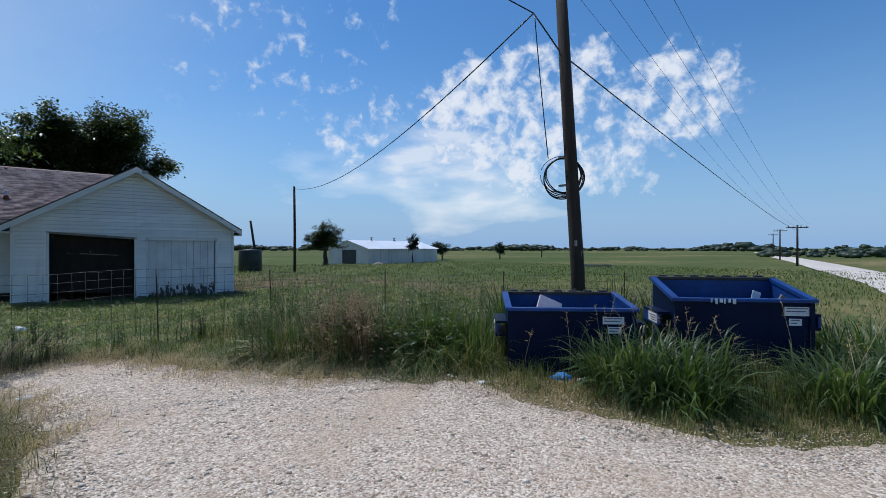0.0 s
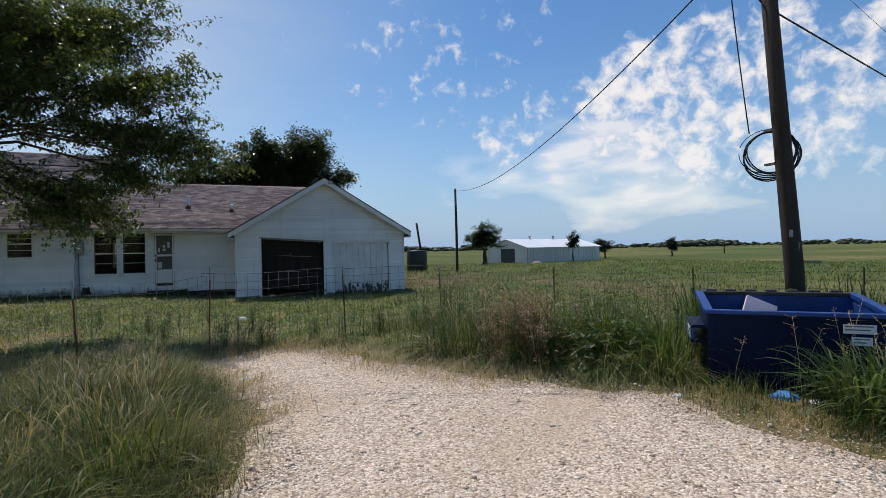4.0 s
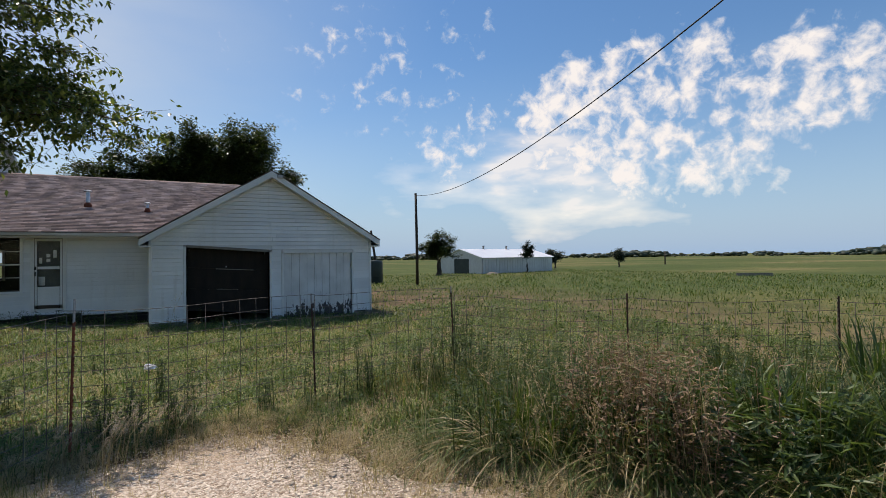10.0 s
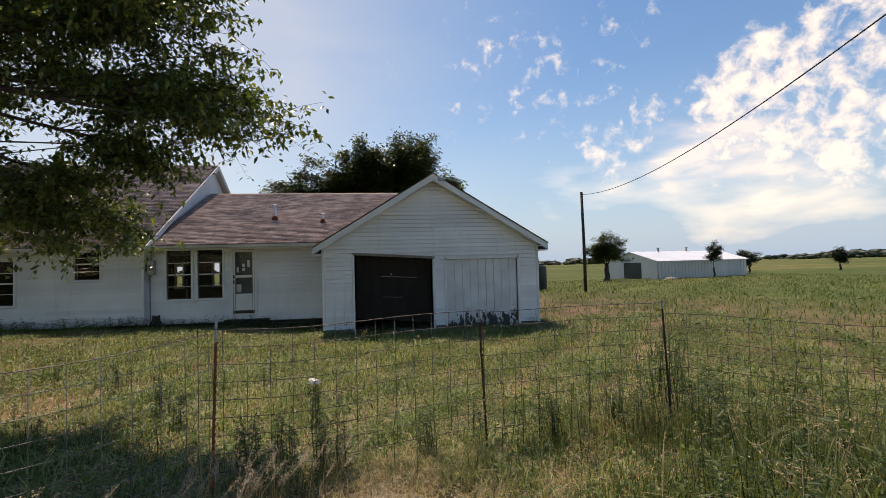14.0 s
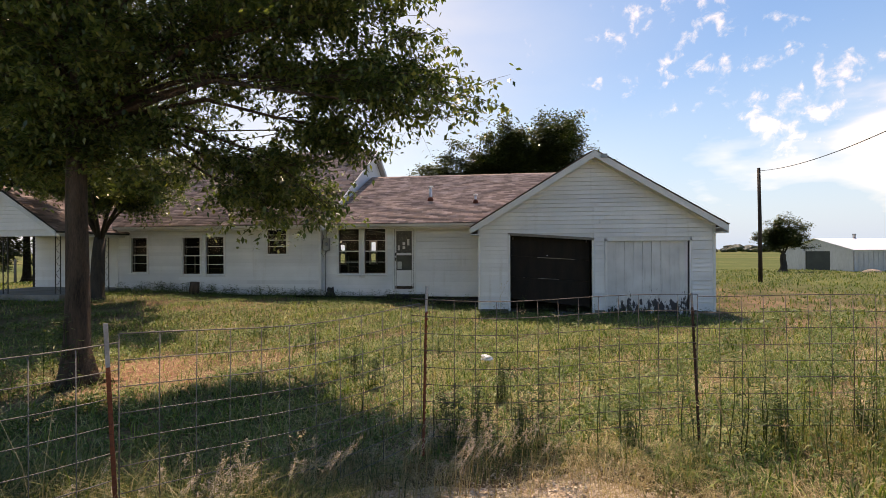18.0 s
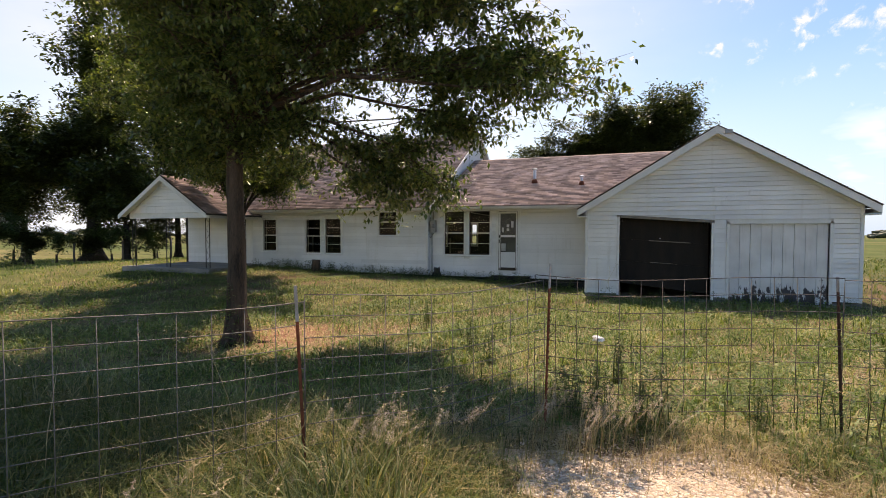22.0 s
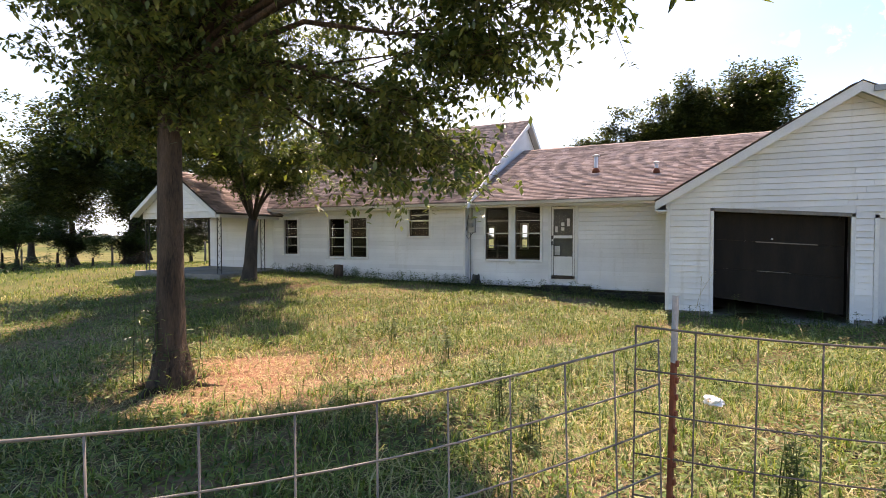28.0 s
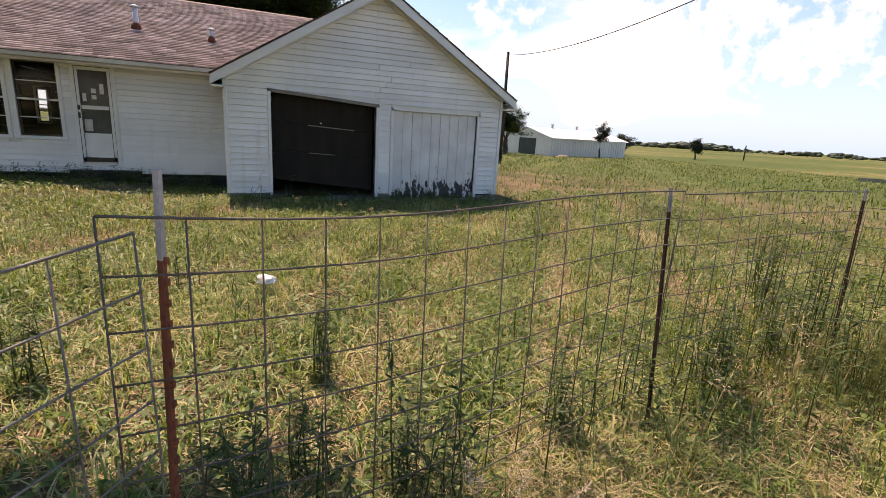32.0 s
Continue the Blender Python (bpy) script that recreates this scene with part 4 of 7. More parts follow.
LL = math.hypot(1, LOW)
shingle_plane(lroof, (-5.5, e_y - 0.02, e_z + 0.004), (1, 0, 0), (0, 1, LOW), 8.9, (r_y - e_y) * LL, off_garage)
for i in range(29):
    part("ridge_shingle", prism([(r_y - 0.14, r_z - 0.035), (r_y, r_z + 0.028), (r_y + 0.14, r_z - 0.035), (r_y, r_z + 0.004)], "x", -5.48 + i * 0.305, -5.18 + i * 0.305 + 0.02 * (i % 2)), SHINGLE, house)
m_y, m_z = 1.12, 2.64
q_y, q_z = 8.3, 2.64 + HIGH * (8.3 - 1.12)
mroof = slab_roof(house, [(m_y, m_z), (q_y, q_z), (2 * q_y - m_y, m_z), (2 * q_y - m_y, m_z - 0.06), (q_y, q_z - 0.06), (m_y, m_z - 0.06)], "x", -17.6, -5.36, FELT, "steep shingle roof of the main house")
shingle_plane(mroof, (-17.6, m_y - 0.02, m_z + 0.004), (1, 0, 0), (0, 1, HIGH), 12.24, (q_y - m_y) * math.hypot(1, HIGH))
for xa, xb in ((-5.72, -5.6), (-17.34, -17.2)):
    part("gable_wall", prism([(1.6, TOPZ), (q_y, q_z - 0.14), (2 * q_y - 1.6, TOPZ)], "x", xa, xb), PAINT, house, "white boarded gable end")
for s in (1, -1):
    ye = m_y if s > 0 else 2 * q_y - m_y
    part("rake_board", prism([(ye, m_z - 0.01), (q_y, q_z - 0.01), (q_y, q_z - 0.21), (ye, m_z - 0.21)], "x", -5.358, -5.33), TRIM, house, "white painted rake board")
    part("rake_soffit", prism([(ye, m_z - 0.07), (q_y, q_z - 0.07), (q_y, q_z - 0.09), (ye, m_z - 0.09)], "x", -5.6, -5.362), TRIM, house)
for xa, xb, yy, zz, yw in ((-5.33, -0.02, e_y, e_z, YD), (-13.2, -5.36, m_y, m_z, YM)):
    part("fascia", box(xa, xb, yy - 0.018, yy + 0.006, zz - 0.17, zz - 0.03), DIRTY_TRIM, house, "grimy white fascia board")
    part("eave_gutter", prism([(yy - 0.02, zz - 0.02), (yy - 0.11, zz - 0.02), (yy - 0.10, zz - 0.10), (yy - 0.02, zz - 0.12)], "x", xa, xb), DIRTY_TRIM, house, "stained white metal gutter")
    part("eave_soffit", box(xa, xb, yy + 0.008, yw + 0.06, zz - 0.12, zz - 0.10), TRIM, house)
for vx, vy, h, r in ((-2.07, 3.86, 0.52, 0.062), (-0.31, 3.45, 0.30, 0.05)):
    vz = e_z + LOW * (vy - e_y)
    vent = child("vent_pipe", None, house, "white flue pipe with a rusty collar")
    tube("flue", [(vx, vy, vz - 0.1), (vx, vy, vz + h)], r, WHITE, vent, 12)
    tube("collar", [(vx, vy, vz - 0.04), (vx, vy, vz + 0.10), (vx, vy, vz + 0.15)], [r * 2.1, r * 1.7, r * 1.1], RUST, vent, 12)
    tube("cap", [(vx, vy, vz + h), (vx, vy, vz + h + 0.03), (vx, vy, vz + h + 0.06)], [r * 1.9, r * 1.8, r * 0.6], WHITE, vent, 12)
# meter and conduit at the step in the wall
meter = child("electric_meter", None, house, "grey electric meter box with conduit")
part("box", box(-5.55, -5.33, YD - 0.17, YD - 0.03, 1.75, 2.2, 0.015), METAL, meter)
tube("dial", [(-5.44, YD - 0.17, 1.98), (-5.44, YD - 0.25, 1.98)], [0.075, 0.07], METAL, meter, 14)
tube("conduit", [(-5.44, YD - 0.10, 2.2), (-5.44, YD - 0.10, 2.56)], 0.022, METAL, meter, 8)
tube("conduit", [(-5.5, YD - 0.06, 1.75), (-5.5, YD - 0.06, 0.3)], 0.015, METAL, meter, 8)
tube("loose_cable", [(-5.52, YD - 0.16, 2.3), (-5.6, YD - 0.22, 1.7), (-5.5, YD - 0.25, 1.55), (-5.36, YD - 0.22, 1.75)], 0.009, CABLE, meter, 6)
# porch
porch = thing("porch", "front porch with a white boarded gable on iron lattice posts", "porch")
PX0, PX1, PYF, PZ = -17.0, -13.1, -1.05, 2.46
pax, paz = (PX0 + PX1) / 2, PZ + 0.66 * (PX1 - PX0) / 2
proof = slab_roof(porch, [(PX0 - 0.2, PZ - 0.06), (pax, paz + 0.08), (PX1 + 0.2, PZ - 0.06), (PX1 + 0.2, PZ - 0.11), (pax, paz + 0.02), (PX0 - 0.2, PZ - 0.11)], "y", PYF - 0.3, 4.6)
shingle_plane(proof, (PX1 + 0.22, PYF - 0.3, PZ - 0.055), (0, 1, 0), (-1, 0, 0.675), 4.9, (PX1 + 0.2 - pax) * 1.206)
gab = part("gable_wall", prism([(PX0, PZ), (PX1, PZ), (pax, paz)], "y", PYF, PYF + 0.1), TRIM, porch, "white boarded porch gable")
lay_siding(gab, PYF, PX0, PX1, PZ, paz - 0.05, (), 0.125, lambda z: (PX0 + (z - PZ) / 0.66, PX1 - (z - PZ) / 0.66))
for s in (-1, 1):
    xe = PX0 - 0.2 if s < 0 else PX1 + 0.2
    part("rake_board", prism([(xe, PZ - 0.07), (pax, paz + 0.06), (pax, paz - 0.1), (xe, PZ - 0.23)], "y", PYF - 0.33, PYF - 0.305), TRIM, porch)
    part("soffit", prism([(xe, PZ - 0.12), (pax, paz), (pax, paz - 0.02), (xe, PZ - 0.14)], "y", PYF - 0.30, PYF - 0.025), TRIM, porch)
part("beam", box(PX0, PX1, PYF, PYF + 0.14, PZ - 0.2, PZ - 0.004), TRIM, porch)
part("beam", box(PX1 - 0.14, PX1, PYF + 0.144, 1.88, PZ - 0.2, PZ - 0.004), TRIM, porch)
part("porch_ceiling", box(PX0, PX1, PYF + 0.15, 1.88, PZ, PZ + 0.02), TRIM, porch)
part("porch_slab", box(PX0 - 0.2, PX1 + 0.2, PYF - 0.2, 1.86, -0.2, 0.42, 0.01), CONCRETE, porch, "raised concrete porch slab")
for x, y in ((PX0 + 0.1, PYF + 0.1), (pax - 0.1, PYF + 0.1), (PX1 - 0.15, PYF + 0.1), (PX1 - 0.15, 0.9)):
    lp = child("lattice_post", None, porch, "black iron lattice post")
    for dx in (-0.09, 0.09):
        part("upright", box(x + dx - 0.011, x + dx + 0.011, y - 0.011, y + 0.011, 0.42, PZ - 0.2), IRON, lp)
    for k in range(9):
        z = 0.5 + k * 0.2
        s = 1 if k % 2 else -1
        tube("scroll", [(x - 0.08 * s, y, z), (x, y, z + 0.05), (x + 0.08 * s, y, z + 0.17)], 0.007, IRON, lp, 5)

# ---- sky and distance ----
def dome():
    R, V, Q = 4300.0, [], []
    az = np.radians(np.linspace(-75, 155, 47))
    el = np.radians(np.linspace(-0.3, 44, 14))
    for e in el:
        for a in az:
            V.append((R * math.sin(a) * math.cos(e), R * math.cos(a) * math.cos(e), R * math.sin(e)))
    n = len(az)
    for i in range(len(el) - 1):
        for k in range(n - 1):
            Q.append((i * n + k, i * n + k + 1, (i + 1) * n + k + 1, (i + 1) * n + k))
    return fast_mesh("clouds", V, Q, [], CLOUD, True)


clouds = new("backdrop", dome())
tagged(clouds, "broken white clouds drifting over a blue sky", "sky", kind="structure")


def leaf_arrays(centres, size, droop=0.5, aspect=0.5, gen=rng):
    """Folded pointed leaves: two triangles pairs sharing a midrib."""
    n = len(centres)
    a = gen.uniform(0, 2 * np.pi, n)
    down = gen.uniform(-0.2, 1.0, n) * droop + gen.normal(0, 0.25, n)
    d = np.stack([np.cos(a) * np.cos(down), np.sin(a) * np.cos(down), -np.sin(down)], -1)
    s = np.stack([-np.sin(a), np.cos(a), gen.normal(0, 0.35, n)], -1)
    s /= np.linalg.norm(s, axis=1, keepdims=True)
    up = np.cross(d, s)
    L = (size * gen.uniform(0.6, 1.25, n))[:, None]
    W = L * aspect * 0.5
    p0, p1 = centres, centres + d * L
    m = centres + d * L * 0.45 - up * L * 0.06
    v = np.stack([p0, m + s * W + up * L * 0.08, p1 - up * L * 0.1, m - s * W + up * L * 0.08], 1).reshape(-1, 3)
    o = np.arange(n) * 4
    tris = np.concatenate([np.stack([o, o + 1, o + 2], -1), np.stack([o, o + 2, o + 3], -1)])
    return v, tris


def tree(name, label, base, fork, r0, blobs, leaf, count, bark, leafmat, seed, twigs=8, sigma=0.06, droop=0.6, twig_len=0.5):
    """Trunk, one limb to each lobe of the crown, branches within the lobe, leaves strung along twigs. blobs: centre, radii, branches."""
    gen = np.random.default_rng(seed)
    t = thing(name, label, "tree", at=base)
    base = Vector(base)
    fk = Vector(fork) - base
    pts = [Vector((0, 0, -0.15)), fk * 0.05 + Vector((0.02, 0.01, 0)), fk * 0.14, fk * 0.35 + Vector((0.05, -0.03, 0)), fk * 0.7 + Vector((-0.03, 0.02, 0)), fk]
    tube("trunk", pts, [r0 * 2.2, r0 * 1.6, r0 * 1.15, r0 * 0.98, r0 * 0.9, r0 * 0.8], bark, t, 16)
    runs, cents = [], []
    total = sum(b[2] for b in blobs)
    per = max(2, int(count / (total * twigs)))
    for c, r, k in blobs:
        c = Vector(c) - base
        size = max(r)
        hub = fk.lerp(c, 0.8)
        bend = fk.lerp(hub, 0.5) + Vector(gen.normal(0, 0.12, 3)) * size * 0.5 + Vector((0, 0, 0.1 * (hub - fk).length))
        spine = [fk - Vector((0, 0, 0.12)), fk.lerp(bend, 0.5) + Vector(gen.normal(0, 0.03, 3)), bend, bend.lerp(hub, 0.6) + Vector(gen.normal(0, 0.06, 3)) * size * 0.4, hub]
        w = r0 * 0.3
        tube("limb", spine, [w, w * 0.85, w * 0.65, w * 0.45, w * 0.25], bark, t, 8)
        for _ in range(k):
            v = gen.normal(0, 1, 3)
            v /= np.linalg.norm(v)
            end = c + Vector((v[0] * r[0], v[1] * r[1], v[2] * r[2])) * gen.uniform(0.4, 1.0) ** 0.6
            i = int(gen.integers(2, 4))
            p0 = spine[i].lerp(spine[i + 1], gen.uniform(0, 1))
            mid = p0.lerp(end, 0.5) + Vector(gen.normal(0, 0.1, 3)) * size * 0.6 + Vector((0, 0, 0.08 * (end - p0).length))
            path = [p0, mid, mid.lerp(end, 0.6) + Vector(gen.normal(0, 0.05, 3)) * size * 0.5, end]
            bw = w * gen.uniform(0.16, 0.3)
            runs.append((path, [bw, bw * 0.7, bw * 0.4, 0.004]))
            for _ in range(twigs):
                j = int(gen.integers(0, 3))
                p = path[j].lerp(path[j + 1], gen.uniform(0.3 if j == 0 else 0, 1))
                a = gen.uniform(0, 6.283)
                L = twig_len * gen.uniform(0.5, 1.3)
                tw = p + Vector((math.cos(a) * L, math.sin(a) * L, L * gen.normal(-0.15 * droop, 0.4)))
                runs.append(([p, p.lerp(tw, 0.55) + Vector((0, 0, 0.06 * L)), tw], [bw * 0.25 + 0.002, bw * 0.12 + 0.0015, 0.0015]))
                u = gen.uniform(0.05, 1.08, per)[:, None]
                cents.append(np.array(p)[None] * (1 - u) + np.array(tw)[None] * u + gen.normal(0, sigma, (per, 3)))
    tagged(joined_tubes("twig", runs, bark, t, 4), kind="stuff")
    v, tris = leaf_arrays(np.concatenate(cents), leaf, droop, 0.5, gen)
    child("crown", fast_mesh("crown", v, [], tris, leafmat), t)
    return t


tree("shade_tree", "leafy shade tree with a pale furrowed trunk in the yard", (-5.42, -8.15, -0.22), (-5.5, -8.05, 3.7), 0.15,
     [((-5.2, -8.0, 6.6), (2.4, 2.3, 1.9), 30), ((-6.2, -8.3, 8.0), (2.2, 2.2, 1.6), 16), ((-7.6, -8.5, 6.4), (1.4, 1.4, 1.1), 10), ((-4.9, -7.9, 7.2), (1.6, 1.3, 1.2), 16), ((-4.8, -8.3, 8.5), (1.8, 1.6, 1.2), 28), ((-6.6, -9.4, 8.6), (1.9, 1.5, 1.1), 18), ((-4.5, -9.2, 8.4), (1.5, 1.3, 1.0), 22), ((-3.2, -8.1, 7.0), (1.1, 1.0, 0.9), 12), ((-6.4, -8.8, 6.4), (1.5, 1.2, 1.0), 12), ((-3.0, -6.0, 7.9), (1.5, 1.1, 0.9), 10), ((-5.8, -8.2, 4.2), (1.9, 1.4, 1.15), 26), ((-6.7, -7.6, 5.0), (1.5, 1.4, 1.5), 26), ((-8.4, -5.4, 5.8), (1.5, 1.3, 1.1), 12), ((-8.2, -6.8, 7.6), (1.5, 1.5, 1.2), 10), ((-7.2, -7.3, 6.7), (1.3, 1.3, 1.1), 12),
      ((-6.8, -7.8, 3.3), (1.1, 0.9, 0.75), 17), ((-5.5, -8.0, 3.2), (0.8, 0.7, 0.5), 10), ((-3.5, -7.5, 4.9), (1.6, 1.1, 1.4), 17), ((-1.6, -7.5, 4.6), (1.4, 0.9, 1.1), 12), ((-2.8, -6.9, 6.3), (1.4, 1.0, 1.0), 12), ((-1.9, -6.6, 7.2), (1.3, 1.0, 1.0), 10), ((-2.8, -7.2, 2.75), (0.9, 0.45, 0.8), 8), ((-1.6, -7.3, 2.85), (0.8, 0.45, 0.85), 8), ((-0.9, -7.5, 3.5), (1.0, 0.6, 0.5), 9), ((0.1, -8.4, 3.65), (0.55, 0.5, 0.3), 6),
      ((-0.35, -7.6, 3.9), (0.7, 0.5, 0.4), 5), ((-2.2, -6.8, 2.5), (0.5, 0.35, 0.45), 5), ((-3.0, -6.9, 2.4), (0.5, 0.35, 0.4), 4), ((-3.2, -6.3, 6.9), (1.8, 1.2, 1.1), 13), ((-4.3, -7.7, 3.3), (0.9, 0.8, 0.8), 8), ((-5.0, -8.9, 4.9), (2.0, 0.9, 1.2), 12), ((-0.75, -8.0, 5.3), (0.8, 0.8, 0.9), 16), ((-1.4, -6.2, 7.3), (1.0, 0.9, 0.9), 10), ((-2.2, -8.0, 5.2), (1.3, 0.9, 1.2), 9), ((-3.8, -6.3, 7.0), (1.3, 1.2, 1.2), 12), ((-0.6, -7.9, 4.2), (0.7, 0.6, 0.6), 10),
      ((-9.0, -4.6, 7.4), (2.0, 1.7, 1.3), 14), ((-10.6, -3.4, 6.6), (1.8, 1.6, 1.2), 10), ((-7.5, -6.6, 8.9), (1.6, 1.5, 1.0), 12), ((-11.4, -5.0, 7.4), (1.7, 1.5, 1.1), 12), ((-8.2, -6.0, 4.9), (1.2, 1.1, 0.8), 12)],
     0.102, 182000, BARK, LEAF_NEAR, 3, 12, 0.05, 1.1, 0.58)
tree("porch_tree", "small leaning shade tree beside the porch", (-11.9, -1.0, 0.1), (-12.1, -0.6, 2.2), 0.2,
     [((-12.4, -0.9, 4.3), (2.2, 1.9, 1.3), 18), ((-10.4, -0.6, 3.7), (1.4, 1.3, 0.8), 9), ((-13.6, -0.4, 5.4), (2.0, 2.0, 1.3), 12), ((-11.6, -1.6, 3.4), (1.4, 1.0, 0.6), 7), ((-9.4, -1.6, 4.4), (1.3, 1.3, 0.9), 9), ((-12.6, -2.6, 5.2), (2.4, 1.8, 1.2), 14), ((-12.0, -1.8, 6.6), (2.4, 1.9, 1.2), 16), ((-9.7, -4.4, 6.2), (1.9, 1.7, 1.5), 22), ((-10.8, -2.4, 6.8), (2.0, 1.9, 1.6), 20), ((-14.6, -2.6, 6.8), (2.2, 2.0, 1.4), 18), ((-8.9, -4.6, 5.3), (1.4, 1.4, 1.0), 14), ((-8.5, -2.7, 6.0), (1.9, 1.7, 1.1), 22), ((-10.2, -3.4, 7.4), (2.0, 1.8, 1.1), 20)],
     0.11, 140000, BARKDARK, LEAF_NEAR, 5, 9, 0.08, 0.8, 0.6)
tree("oak_tree", "broad dark oak rising behind the house roof", (2.6, 23.0, -0.1), (2.8, 23.0, 4.0), 0.4,
     [((-1.6, 23.0, 8.4), (3.4, 3.0, 2.5), 22), ((2.8, 22.6, 9.8), (3.4, 3.0, 2.7), 26), ((5.3, 23.0, 9.0), (2.7, 2.8, 2.4), 20), ((7.3, 23.4, 8.2), (1.7, 2.0, 1.8), 10), ((0.5, 22.8, 9.3), (2.4, 2.2, 2.1), 18), ((2.0, 23, 6.2), (6.5, 2.6, 1.8), 26), ((-4.6, 23.2, 7.6), (1.7, 1.8, 1.7), 10), ((4.9, 22.8, 11.0), (2.2, 2.0, 1.7), 16), ((-2.6, 23.0, 8.6), (2.2, 2.0, 1.7), 12)],
     0.25, 108000, BARKDARK, LEAF_DARK, 8, 9, 0.2, 0.4, 1.0)
tree("tall_tree", "tall dark tree standing at the edge of the yard", (-32.0, 8.0, 0.0), (-31.8, 8.0, 5.0), 0.42,
     [((-28.8, 7.5, 13.4), (3.4, 3.6, 4.4), 30), ((-34.2, 4.8, 7.0), (4.2, 3.8, 3.4), 30), ((-30.0, 7.5, 9.2), (3.8, 4.0, 3.6), 24), ((-25.5, 9.0, 13.6), (3.4, 3.4, 3.8), 16), ((-31.0, 7.6, 5.2), (3.8, 3.0, 2.2), 18)],
     0.32, 62000, BARKDARK, LEAF_DARK, 12, 9, 0.25, 0.5, 1.2)
for k, (x, y, h, w) in enumerate(((-29.0, 12.0, 11.0, 3.8), (-24.5, 16.5, 10.0, 4.0), (-20.5, 20.0, 9.0, 4.0), (-38.5, 13.0, 13.0, 4.6), (-27.0, 6.5, 7.5, 2.8), (-23.5, 11.0, 7.5, 2.8), (-36.5, 6.6, 8.6, 3.6), (-41.5, 6.5, 9.5, 4.0))):
    tree("yard_tree", "dark leafy tree at the edge of the yard", (x, y, -0.1), (x, y, h * 0.3), 0.2, [((x, y, h * 0.64), (w, w, h * 0.34), 28), ((x - 1, y, h * 0.42), (w * 0.95, w * 0.9, h * 0.24), 18)], 0.28, 19000, BARKDARK, LEAF_DARK, 30 + k, 8, 0.2, 0.5, 0.9)
tree("shrub_tree", "rounded many-stemmed shrub near the field fence", (-30.3, 0.9, 0.0), (-30.3, 0.9, 0.5), 0.12,
     [((-30.3, 0.9, 2.5), (2.0, 1.8, 1.3), 22), ((-31.4, 0.9, 2.0), (1.3, 1.3, 1.2), 10), ((-29.2, 0.7, 2.0), (1.3, 1.3, 1.1), 10)], 0.14, 13000, BARKDARK, BUSHLEAF, 41, 8, 0.1, 0.3, 0.5)
for k, (x, y, h, w) in enumerate(((-26.5, 5.2, 2.6, 1.4), (-23.5, 8.5, 2.8, 1.5), (-20.5, 10.5, 2.6, 1.4), (-28.3, 3.4, 2.2, 1.2), (-25.0, 6.9, 2.4, 1.2), (-22.0, 9.6, 2.2, 1.2), (-33.4, -0.4, 2.4, 1.4))):
    tree("shrub", "thin dark shrub beyond the porch", (x, y, -0.05), (x, y, 0.5), 0.06, [((x, y, h * 0.6), (w, w, h * 0.4), 12)], 0.13, 2600, BARKDARK, BUSHLEAF, 60 + k, 5, 0.1, 0.3, 0.4)
for k in range(10):
    x, y = -35.0 + 1.75 * k, 2.2 + 1.25 * k + 0.8 * math.sin(k * 2.1)
    h = 3.0 + 0.9 * math.sin(k * 1.7)
    tree("shrub", "dark leafy shrub in the hedge beyond the porch", (x, y, -0.05), (x, y, 0.7), 0.07, [((x, y, h * 0.58), (1.7, 1.5, h * 0.40), 16)], 0.17, 5200, BARKDARK, LEAF_DARK, 80 + k, 6, 0.12, 0.3, 0.45)
tree("field_tree", "round dark tree beside the metal barn", (29.0, 38.6, -0.6), (29.0, 38.6, 1.2), 0.3,
     [((29.0, 38.6, 3.5), (2.7, 2.4, 1.7), 30), ((27.6, 38.6, 2.6), (1.5, 1.5, 1.2), 10), ((30.4, 38.4, 2.6), (1.5, 1.5, 1.2), 10)], 0.22, 20000, BARKDARK, LEAF_DARK, 14, 8, 0.15, 0.3, 0.6)
tree("field_tree", "small tree in front of the metal barn", (44.6, 40.6, -0.7), (44.6, 40.6, 0.6), 0.12,
     [((44.6, 40.6, 2.6), (1.25, 1.2, 1.4), 16)], 0.2, 6000, BARKDARK, LEAF_FAR, 15, 6, 0.12, 0.3, 0.45)
for k, (x, y, s) in enumerate(((58, 52, 2.0), (64, 57, 2.2), (76, 52, 2.2))):
    tree("field_tree", "low dark tree out in the pasture", (x, y, -0.7), (x, y, 0.3), 0.15, [((x, y, 0.9 + s * 0.4), (s * 0.95, s * 0.8, s * 0.7), 14)], 0.3, 4000, BARKDARK, LEAF_FAR, 18 + k, 5, 0.2, 0.3, 0.5)


